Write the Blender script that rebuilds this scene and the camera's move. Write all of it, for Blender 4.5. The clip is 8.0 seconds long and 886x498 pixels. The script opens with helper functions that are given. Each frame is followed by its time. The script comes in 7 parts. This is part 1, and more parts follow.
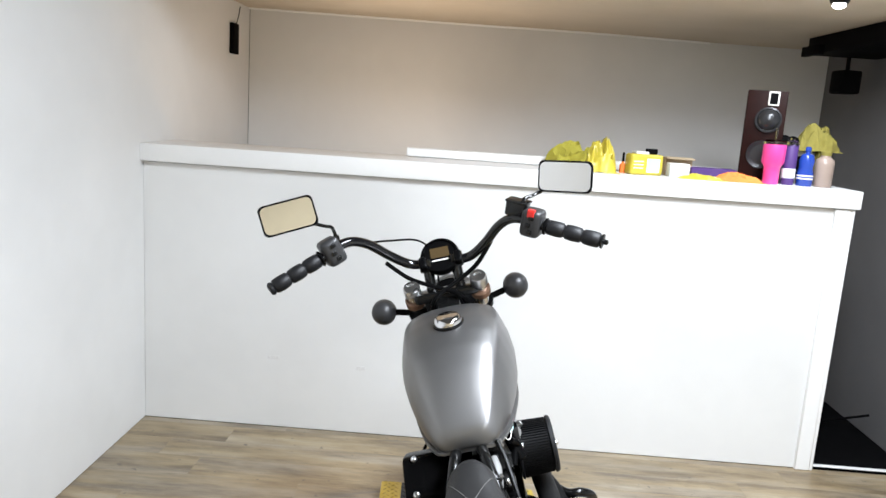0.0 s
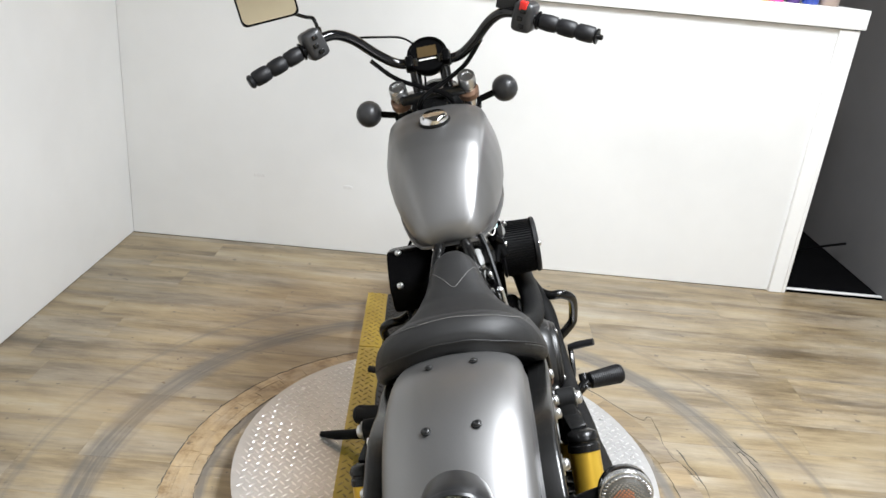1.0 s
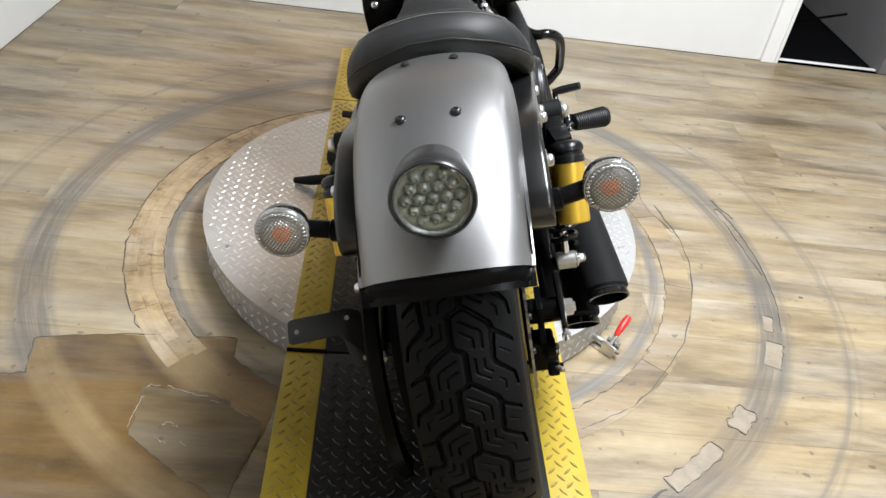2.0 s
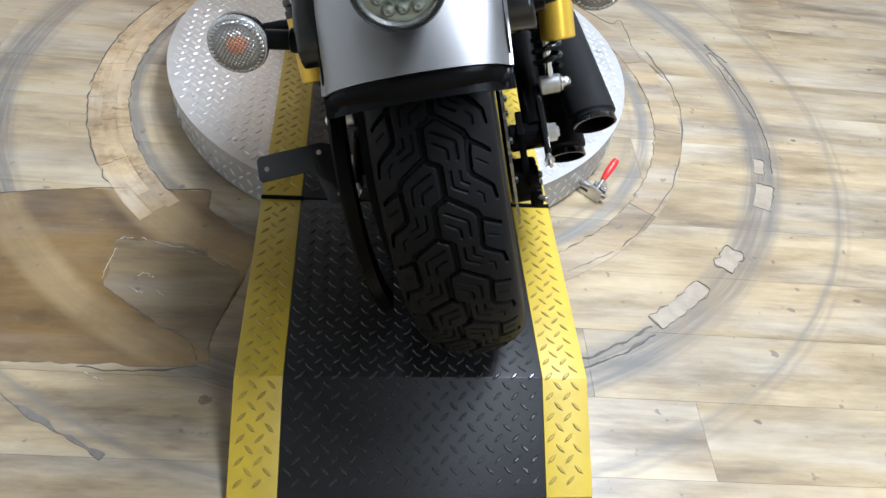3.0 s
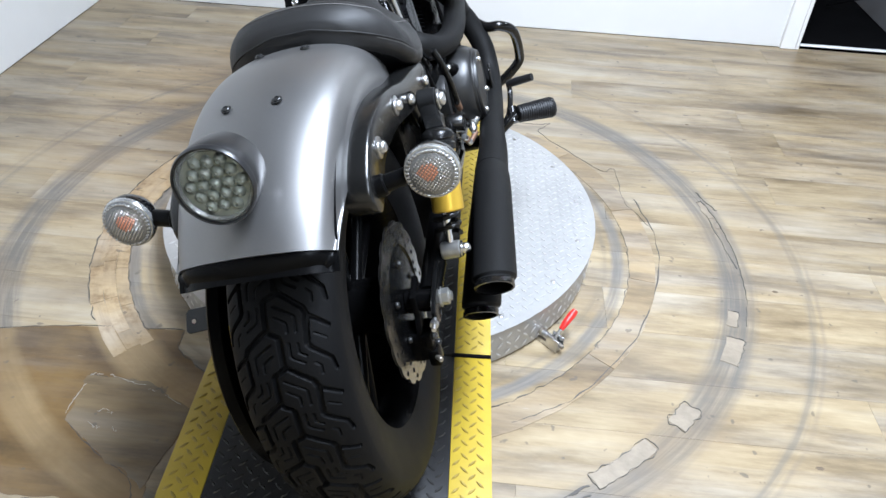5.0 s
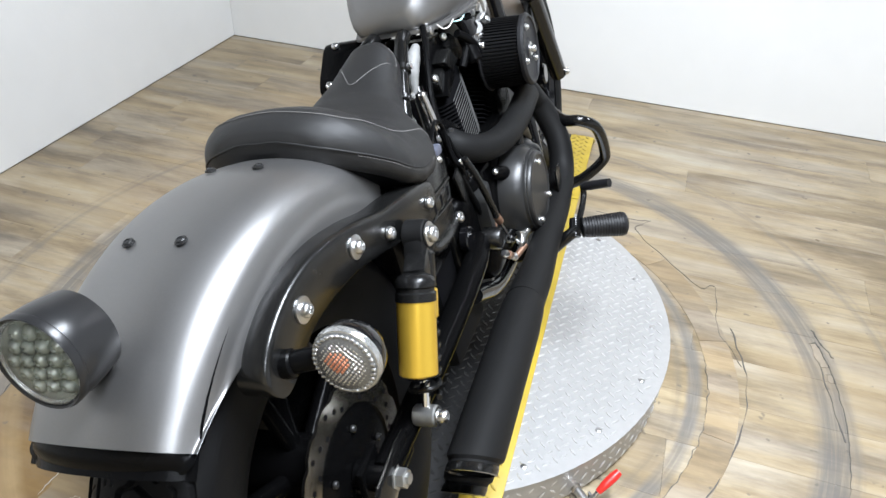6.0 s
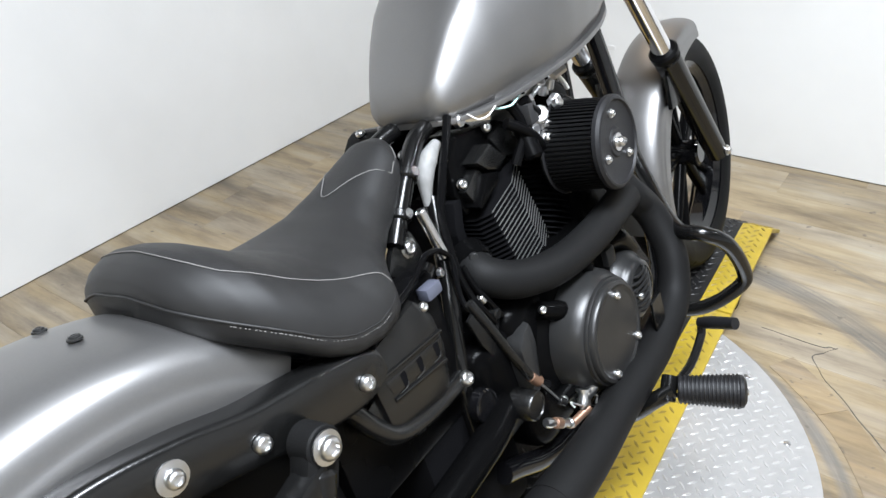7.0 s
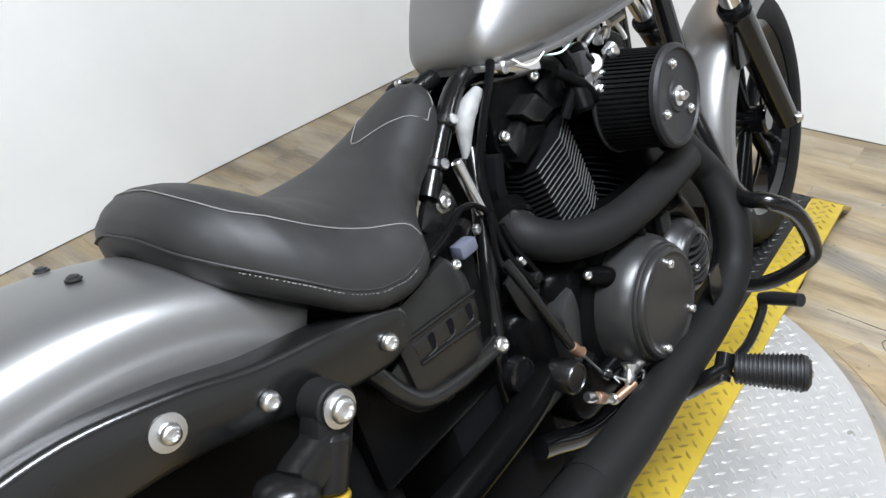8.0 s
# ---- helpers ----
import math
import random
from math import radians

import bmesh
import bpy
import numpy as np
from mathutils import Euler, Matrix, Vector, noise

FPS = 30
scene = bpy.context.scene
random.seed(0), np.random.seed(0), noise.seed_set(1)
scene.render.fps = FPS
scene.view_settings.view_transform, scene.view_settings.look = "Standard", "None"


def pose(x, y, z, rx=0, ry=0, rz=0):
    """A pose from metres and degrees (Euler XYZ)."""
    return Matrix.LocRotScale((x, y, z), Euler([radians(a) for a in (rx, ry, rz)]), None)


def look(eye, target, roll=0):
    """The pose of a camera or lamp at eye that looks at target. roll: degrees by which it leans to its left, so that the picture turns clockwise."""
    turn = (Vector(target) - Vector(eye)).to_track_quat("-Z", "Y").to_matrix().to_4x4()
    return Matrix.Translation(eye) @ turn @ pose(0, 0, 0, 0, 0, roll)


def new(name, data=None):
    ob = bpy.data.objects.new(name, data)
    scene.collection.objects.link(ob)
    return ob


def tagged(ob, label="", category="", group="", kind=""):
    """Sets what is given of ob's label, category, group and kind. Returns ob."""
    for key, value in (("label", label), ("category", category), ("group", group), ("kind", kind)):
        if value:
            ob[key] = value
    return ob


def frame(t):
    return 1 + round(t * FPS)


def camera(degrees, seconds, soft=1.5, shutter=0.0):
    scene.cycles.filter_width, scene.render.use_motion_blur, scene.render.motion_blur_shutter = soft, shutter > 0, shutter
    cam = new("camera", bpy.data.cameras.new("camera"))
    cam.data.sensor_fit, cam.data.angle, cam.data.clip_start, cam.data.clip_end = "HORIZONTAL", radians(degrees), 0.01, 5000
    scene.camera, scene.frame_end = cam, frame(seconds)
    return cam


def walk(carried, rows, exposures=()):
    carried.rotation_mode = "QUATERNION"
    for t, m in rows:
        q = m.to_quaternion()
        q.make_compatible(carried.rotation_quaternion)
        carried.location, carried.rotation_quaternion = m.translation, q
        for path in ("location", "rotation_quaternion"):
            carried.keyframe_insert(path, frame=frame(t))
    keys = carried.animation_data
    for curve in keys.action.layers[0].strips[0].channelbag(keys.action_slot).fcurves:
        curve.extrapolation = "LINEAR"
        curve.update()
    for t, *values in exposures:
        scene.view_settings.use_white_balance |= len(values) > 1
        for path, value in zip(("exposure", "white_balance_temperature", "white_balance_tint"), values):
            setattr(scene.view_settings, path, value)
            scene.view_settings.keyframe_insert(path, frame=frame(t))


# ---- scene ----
cam = camera(61.9, 8.0)
PATH = [
    (0, (-0.125, -1.081, 1.47), (-0.186, 0.885, 1.108), 3.8),
    (0.5, (-0.12, -1.082, 1.437), (-0.184, 0.85, 0.924), 3.7),
    (1, (-0.108, -1.082, 1.361), (-0.106, 0.768, 0.6), 5.3),
    (1.2, (-0.105, -1.089, 1.33), (-0.096, 0.723, 0.484), 5.6),
    (1.5, (-0.101, -1.083, 1.282), (-0.011, 0.645, 0.28), 7.4),
    (2, (-0.09, -1.078, 1.195), (0.02, 0.505, -0.022), 8.1),
    (2.2, (-0.084, -1.083, 1.171), (0.015, 0.465, -0.092), 7.8),
    (3.3, (-0.055, -1.09, 1.079), (0.127, 0.229, -0.414), 8.6),
    (3.5, (-0.052, -1.091, 1.07), (0.134, 0.209, -0.438), 8.4),
    (4, (-0.047, -1.09, 1.071), (0.162, 0.195, -0.447), 8.1),
    (4.5, (-0.022, -1.083, 1.117), (0.114, 0.245, -0.372), 4.3),
    (4.7, (0.036, -1.068, 1.133), (0.097, 0.3, -0.324), 1.5),
    (4.8, (0.096, -1.069, 1.154), (0.132, 0.375, -0.229), 2.4),
    (4.9, (0.157, -1.077, 1.178), (0.133, 0.45, -0.114), 3.0),
    (5, (0.22, -1.076, 1.207), (0.122, 0.499, -0.023), 3.1),
    (5.1, (0.27, -1.085, 1.218), (0.13, 0.524, 0.039), 2.9),
    (5.2, (0.312, -1.073, 1.237), (0.086, 0.538, 0.074), 2.2),
    (6.3, (0.401, -0.622, 1.206), (-0.234, 0.887, 0.056), -0.0),
    (6.5, (0.429, -0.532, 1.197), (-0.414, 0.923, 0.115), -3.2),
    (6.8, (0.475, -0.387, 1.176), (-0.526, 0.957, 0.084), -3.5),
    (7, (0.494, -0.314, 1.162), (-0.535, 1.016, 0.079), -4.3),
    (7.5, (0.496, -0.247, 1.139), (-0.57, 1.036, 0.036), -5.4),
    (8, (0.48, -0.271, 1.106), (-0.641, 0.943, -0.023), -5.2),
]
walk(cam, [(t, look(eye, target, roll)) for t, eye, target, roll in PATH], [(0, 0.1, 6450, 10), (1, 0.0, 6750, 10), (2.2, 0.07, 6650, 10), (3.3, 0.15, 5850, 10), (5.2, 0.17, 5950, 10), (6.3, 0.1, 6450, 10), (8, 0.1, 6450, 10)])

# ---- world, lights ----
world = bpy.data.worlds.new("world")
scene.world = world
world.use_nodes = True
world.node_tree.nodes["Background"].inputs[0].default_value = (0.9, 0.95, 1.0, 1)
world.node_tree.nodes["Background"].inputs[1].default_value = 0.02


def area_lamp(name, m, sx, sy, watts, colour):
    data = bpy.data.lights.new(name, "AREA")
    data.shape, data.size, data.size_y, data.energy, data.color = "RECTANGLE", sx, sy, watts, colour
    ob = new(name, data)
    ob.matrix_world = m
    return ob


COOL, WARM = (0.86, 0.92, 1.0), (1.0, 0.62, 0.34)
area_lamp("ceiling_panel_right", pose(0.7, 0.0, 2.5, 0, 0, 0), 0.5, 1.3, 160, COOL)
area_lamp("ceiling_panel_behind", pose(1.25, -1.9, 2.5, 0, 0, 0), 0.5, 1.3, 42, COOL)
warm_data = bpy.data.lights.new("ceiling_spot_warm", "SPOT")
warm_data.energy, warm_data.color, warm_data.shadow_soft_size, warm_data.spot_size, warm_data.spot_blend = 56, (1.0, 0.76, 0.54), 0.1, radians(52), 1.0
new("ceiling_spot_warm", warm_data).matrix_world = look((-0.72, 1.86, 1.93), (-0.45, 1.15, 0.0))
# Added warm fill, hidden behind the half wall, brightens far wall and low ceiling
area_lamp("warm_uplight_added", pose(-0.5, 2.75, 1.0, 180, 0, 0), 0.5, 0.3, 6, (1.0, 0.76, 0.54))
area_lamp("ceiling_lamp_passage", pose(1.22, 1.9, 1.945, 0, 0, 0), 0.1, 0.1, 8, COOL)


# ---- materials ----
def mat(name, colour, rough=0.5, metal=0.0, var=0.08, scale=30.0, bump=0.0, bump_scale=200.0, coat=0.0, stains=0.0, stain_scale=4.0, rand=0.0, alpha_mix=None, spec=0.5):
    """A node material with variation at two scales and fine relief."""
    m = bpy.data.materials.new(name)
    m.use_nodes = True
    nt = m.node_tree
    b = nt.nodes["Principled BSDF"]
    b.inputs["Roughness"].default_value, b.inputs["Metallic"].default_value = rough, metal
    b.inputs["Coat Weight"].default_value = coat
    b.inputs["Specular IOR Level"].default_value = spec
    tc = nt.nodes.new("ShaderNodeTexCoord")
    n1 = nt.nodes.new("ShaderNodeTexNoise")
    n1.inputs["Scale"].default_value, n1.inputs["Detail"].default_value = scale, 6
    n2 = nt.nodes.new("ShaderNodeTexNoise")
    n2.inputs["Scale"].default_value, n2.inputs["Detail"].default_value = stain_scale, 4
    nt.links.new(tc.outputs["Object"], n1.inputs["Vector"])
    nt.links.new(tc.outputs["Object"], n2.inputs["Vector"])
    mix = nt.nodes.new("ShaderNodeMix")
    mix.data_type = "RGBA"
    c = colour
    mix.inputs[6].default_value = (*[x * (1 - var) for x in c], 1)
    mix.inputs[7].default_value = (*[min(1, x * (1 + var)) for x in c], 1)
    nt.links.new(n1.outputs["Fac"], mix.inputs[0])
    out = mix.outputs[2]
    if stains:
        ramp = nt.nodes.new("ShaderNodeValToRGB")
        ramp.color_ramp.elements[0].position, ramp.color_ramp.elements[1].position = 0.45, 0.75
        nt.links.new(n2.outputs["Fac"], ramp.inputs[0])
        k = nt.nodes.new("ShaderNodeMath")
        k.operation = "MULTIPLY"
        k.inputs[1].default_value = stains
        nt.links.new(ramp.outputs[0], k.inputs[0])
        dark = nt.nodes.new("ShaderNodeMix")
        dark.data_type = "RGBA"
        dark.inputs[7].default_value = (*[x * 0.45 for x in c], 1)
        nt.links.new(k.outputs[0], dark.inputs[0])
        nt.links.new(out, dark.inputs[6])
        out = dark.outputs[2]
    if rand:
        info = nt.nodes.new("ShaderNodeObjectInfo")
        hsv = nt.nodes.new("ShaderNodeHueSaturation")
        mr = nt.nodes.new("ShaderNodeMapRange")
        mr.inputs[3].default_value, mr.inputs[4].default_value = 1 - rand, 1 + rand
        nt.links.new(info.outputs["Random"], mr.inputs[0])
        nt.links.new(mr.outputs[0], hsv.inputs["Value"])
        nt.links.new(out, hsv.inputs["Color"])
        out = hsv.outputs[0]
    nt.links.new(out, b.inputs["Base Color"])
    rr = nt.nodes.new("ShaderNodeMapRange")
    rr.inputs[3].default_value, rr.inputs[4].default_value = max(0, rough * 0.8), min(1, rough * 1.2)
    nt.links.new(n2.outputs["Fac"], rr.inputs[0])
    nt.links.new(rr.outputs[0], b.inputs["Roughness"])
    if bump:
        n3 = nt.nodes.new("ShaderNodeTexNoise")
        n3.inputs["Scale"].default_value, n3.inputs["Detail"].default_value = bump_scale, 5
        nt.links.new(tc.outputs["Object"], n3.inputs["Vector"])
        bp = nt.nodes.new("ShaderNodeBump")
        bp.inputs["Strength"].default_value, bp.inputs["Distance"].default_value = bump, 0.002
        nt.links.new(n3.outputs["Fac"], bp.inputs["Height"])
        nt.links.new(bp.outputs[0], b.inputs["Normal"])
    return m


def glass(name, colour, rough=0.02, ior=1.45):
    m = bpy.data.materials.new(name)
    m.use_nodes = True
    b = m.node_tree.nodes["Principled BSDF"]
    b.inputs["Base Color"].default_value = (*colour, 1)
    b.inputs["Roughness"].default_value, b.inputs["Transmission Weight"].default_value, b.inputs["IOR"].default_value = rough, 1.0, ior
    return m


def emitter(name, colour, strength):
    m = bpy.data.materials.new(name)
    m.use_nodes = True
    b = m.node_tree.nodes["Principled BSDF"]
    b.inputs["Base Color"].default_value = (*colour, 1)
    b.inputs["Emission Color"].default_value, b.inputs["Emission Strength"].default_value = (*colour, 1), strength
    return m


M_WALL = mat("wall_paint", (0.74, 0.74, 0.73), 0.55, var=0.02, scale=12, bump=0.12, bump_scale=60, stains=0.25, stain_scale=0.9)
M_TRIM = mat("trim_paint", (0.82, 0.82, 0.81), 0.35, var=0.02, bump=0.05, bump_scale=40)
# High ceiling stays out of view; dark to cut bounce and deepen reflections
M_CEIL = mat("bounce_cutting_ceiling", (0.13, 0.13, 0.128), 0.85, var=0.04, scale=8, bump=0.3, bump_scale=80)
M_CREAM = mat("cream_wall_paint", (0.72, 0.62, 0.42), 0.6, var=0.03, scale=12, bump=0.1, bump_scale=60)
M_SCUFF = mat("wall_scuff", (0.69, 0.685, 0.675), 0.6, var=0.15, scale=90)
M_CEILLOW = mat("cream_ceiling_paint", (0.66, 0.58, 0.46), 0.85, var=0.06, scale=8, bump=0.4, bump_scale=60, stains=0.15, stain_scale=2)
# Dark grey holds the unlit shade of the passage wall
M_WALLSHADE = mat("wall_shade_grey", (0.13, 0.13, 0.133), 0.7, var=0.08, scale=6, bump=0.15, bump_scale=60)
# Near-black for black parts; also stands in for shade on the passage floor
M_DARK = mat("black_parts_and_shade", (0.004, 0.004, 0.0045), 0.7, var=0.2, spec=0.03)
M_ALU = mat("worn_aluminium", (0.42, 0.415, 0.408), 0.4, 0.5, var=0.12, scale=60, bump=0.15, bump_scale=300, stains=0.25, stain_scale=7)
M_ALUG = mat("polished_lug", (0.6, 0.595, 0.585), 0.3, 0.6, var=0.15, scale=60, stains=0.3, stain_scale=9)
M_RAMPB = mat("black_ramp_paint", (0.0085, 0.0085, 0.0087), 0.4, 0.0, var=0.4, scale=40, bump=0.25, bump_scale=250, stains=0.5, stain_scale=9, spec=0.26)
# Yellow lugs, darker than the edge strips they stand on
M_YLUG = mat("dark_yellow_lug", (0.28, 0.2, 0.03), 0.45, 0.0, var=0.3, scale=60, stains=0.8, stain_scale=30)
M_RAMPY = mat("yellow_ramp_paint", (0.4, 0.285, 0.022), 0.42, 0.0, var=0.1, scale=30, bump=0.2, bump_scale=250, stains=0.4, stain_scale=14)
M_WORN = mat("worn_steel", (0.3, 0.27, 0.23), 0.38, 0.8, var=0.3, scale=40, stains=0.4, stain_scale=20)
M_SILVER = mat("satin_silver_paint", (0.225, 0.222, 0.22), 0.41, 0.9, var=0.04, scale=400, coat=0.1)
M_BLACK = mat("satin_black_paint", (0.004, 0.004, 0.004), 0.2, 0.0, var=0.2, scale=50, bump=0.04, bump_scale=300, spec=0.36)
M_GLOSS = mat("gloss_black_paint", (0.004, 0.004, 0.0045), 0.14, 0.0, var=0.2, coat=0.4, spec=0.3)
M_CASE = mat("engine_black_paint", (0.002, 0.002, 0.0021), 0.24, 0.0, var=0.15, scale=80, bump=0.1, bump_scale=400, spec=0.045)
M_GREYCASE = mat("dark_grey_casting", (0.007, 0.007, 0.007), 0.26, 0.2, var=0.15, scale=80, bump=0.1, bump_scale=400, spec=0.34)
M_PIPE = mat("flat_black_wrap", (0.0065, 0.0065, 0.0066), 0.58, 0.0, var=0.15, scale=60, bump=0.2, bump_scale=500, spec=0.13)
M_CHROME = mat("chrome", (0.8, 0.8, 0.82), 0.08, 1.0, var=0.03)
M_STEEL = mat("zinc_steel", (0.62, 0.62, 0.62), 0.28, 1.0, var=0.1, scale=80)
M_GOLD = mat("gold_anodised", (0.62, 0.4, 0.05), 0.32, 0.7, var=0.05, scale=60)
M_RUBBER = mat("tyre_rubber", (0.0035, 0.0035, 0.0037), 0.55, 0.0, var=0.25, scale=40, bump=0.15, bump_scale=300, stains=0.1, stain_scale=20, spec=0.09)
M_GRIP = mat("grip_rubber", (0.008, 0.008, 0.009), 0.5, 0.0, var=0.2, bump=0.2, bump_scale=500, spec=0.3)
M_SEAT = mat("black_leather", (0.0125, 0.0123, 0.0123), 0.5, 0.0, var=0.15, scale=60, bump=0.18, bump_scale=1400, spec=0.32)
M_STITCH = mat("grey_thread", (0.13, 0.125, 0.12), 0.8, var=0.2, scale=600)
M_PLASTIC = mat("black_plastic", (0.0025, 0.0025, 0.0027), 0.28, 0.0, var=0.15, bump=0.1, bump_scale=400, spec=0.07)
M_MIRROR = mat("mirror_glass", (0.9, 0.9, 0.9), 0.02, 1.0, var=0.0)
M_LENS = mat("clear_lens", (0.2, 0.2, 0.197), 0.16, 0.6, var=0.2, scale=300, bump=0.5, bump_scale=420)
M_TAILIN = mat("lens_reflector", (0.25, 0.262, 0.232), 0.26, 0.35, var=0.15, scale=150)
M_CLEAR = glass("clear_cover", (0.95, 0.95, 0.95), 0.03)
M_AMBER = mat("amber_bulb", (0.5, 0.2, 0.11), 0.25, 0.3, var=0.1)
M_RED = mat("red_plastic", (0.6, 0.02, 0.015), 0.35, var=0.08)
M_COPPER = mat("tan_metal", (0.2, 0.115, 0.075), 0.4, 0.5, var=0.1)
M_SILALU = mat("cast_aluminium", (0.55, 0.55, 0.55), 0.3, 0.9, var=0.2, scale=90, bump=0.2, bump_scale=300)
M_CLOTHY = mat("yellow_cloth", (0.36, 0.32, 0.035), 0.85, var=0.15, scale=60, bump=0.5, bump_scale=250)
M_OLIVE = mat("olive_cloth", (0.2, 0.17, 0.03), 0.9, var=0.2, scale=60, bump=0.5, bump_scale=250)
M_PINK = mat("pink_enamel", (0.85, 0.06, 0.3), 0.35, var=0.05)
M_BLUE = mat("blue_plastic", (0.015, 0.05, 0.3), 0.25, var=0.1)
M_PURPLE = mat("purple_card", (0.07, 0.03, 0.16), 0.55, var=0.1)
M_ORANGE = mat("orange_cloth", (0.85, 0.22, 0.04), 0.8, var=0.15, bump=0.3)
M_WHITECARD = mat("white_card", (0.75, 0.75, 0.74), 0.6, var=0.05)
M_CARD = mat("brown_card", (0.42, 0.33, 0.22), 0.8, var=0.1)
M_YELLOWP = mat("yellow_plastic", (0.55, 0.45, 0.045), 0.35, var=0.08)
M_TEAL = mat("pale_teal_label", (0.45, 0.7, 0.68), 0.5, var=0.05)
M_CHERRY = mat("dark_cherry_veneer", (0.014, 0.004, 0.003), 0.5, var=0.5, scale=20, spec=0.08)
M_CONE = mat("grey_cone", (0.03, 0.03, 0.032), 0.3, 0.4, var=0.1)
M_PEACH = mat("pale_pink_plastic", (0.3, 0.23, 0.19), 0.3, var=0.08)
M_LCD = mat("display_window", (0.06, 0.04, 0.018), 0.12, 0.0, var=0.1, coat=0.6)
M_LABEL = mat("label_bars", (0.72, 0.7, 0.66), 0.5, var=0.02)
M_SMOKE = mat("smoked_housing", (0.014, 0.014, 0.0145), 0.3, 0.0, var=0.08, spec=0.35)
M_GREYHOSE = mat("pale_hose", (0.2, 0.2, 0.195), 0.6, var=0.3, scale=80, bump=0.5, bump_scale=160)
# Black lugs paler than their tread: wear, plus edge glints as colour
M_BLUG = mat("worn_lug_with_glints", (0.024, 0.0235, 0.023), 0.24, 0.0, var=0.4, scale=60, stains=0.3, stain_scale=30, spec=0.35)
M_THIN = glass("thin_cover", (0.88, 0.92, 0.87), 0.12, 1.25)
M_REFL = mat("bright_reflector", (0.42, 0.42, 0.41), 0.18, 0.75, var=0.3, scale=220, bump=0.4, bump_scale=300)
M_PANEL = mat("satin_black_panel", (0.0055, 0.0055, 0.0054), 0.25, 0.0, var=0.2, scale=60, bump=0.05, bump_scale=300, stains=0.2, stain_scale=15, spec=0.52)
M_FINEDGE = mat("machined_fin_edge_bright", (0.42, 0.42, 0.41), 0.35, 0.9, var=0.2, scale=120)
M_BLUEWHITE = mat("pale_blue_plastic", (0.07, 0.075, 0.1), 0.4, var=0.1)
M_DISC = mat("brake_steel", (0.3, 0.285, 0.26), 0.25, 1.0, var=0.25, scale=90)
M_LAMP = emitter("lamp_glow", (0.95, 0.97, 1.0), 14)
M_SKID = mat("skid_rubber", (0.12, 0.105, 0.09), 0.7, var=0.4, scale=60)
M_GLUE = mat("dried_glue", (0.4, 0.38, 0.34), 0.5, var=0.3, scale=90)
M_KNOT = mat("printed_knot", (0.13, 0.095, 0.06), 0.55, var=0.5, scale=120)
M_POD = mat("grey_black_plastic", (0.03, 0.03, 0.031), 0.35, 0.1, var=0.15, scale=90, bump=0.1, bump_scale=400, spec=0.35)
M_COVER = mat("satin_grey_casting", (0.03, 0.03, 0.03), 0.33, 0.5, var=0.12, scale=80, bump=0.08, bump_scale=400, spec=0.4)
M_CRACK = mat("crack_filler", (0.085, 0.078, 0.07), 0.9, var=0.4, scale=60)
M_PUTTY = mat("pale_putty", (0.25, 0.207, 0.152), 0.6, var=0.3, scale=40, bump=0.3, bump_scale=150, stains=0.4, stain_scale=12)


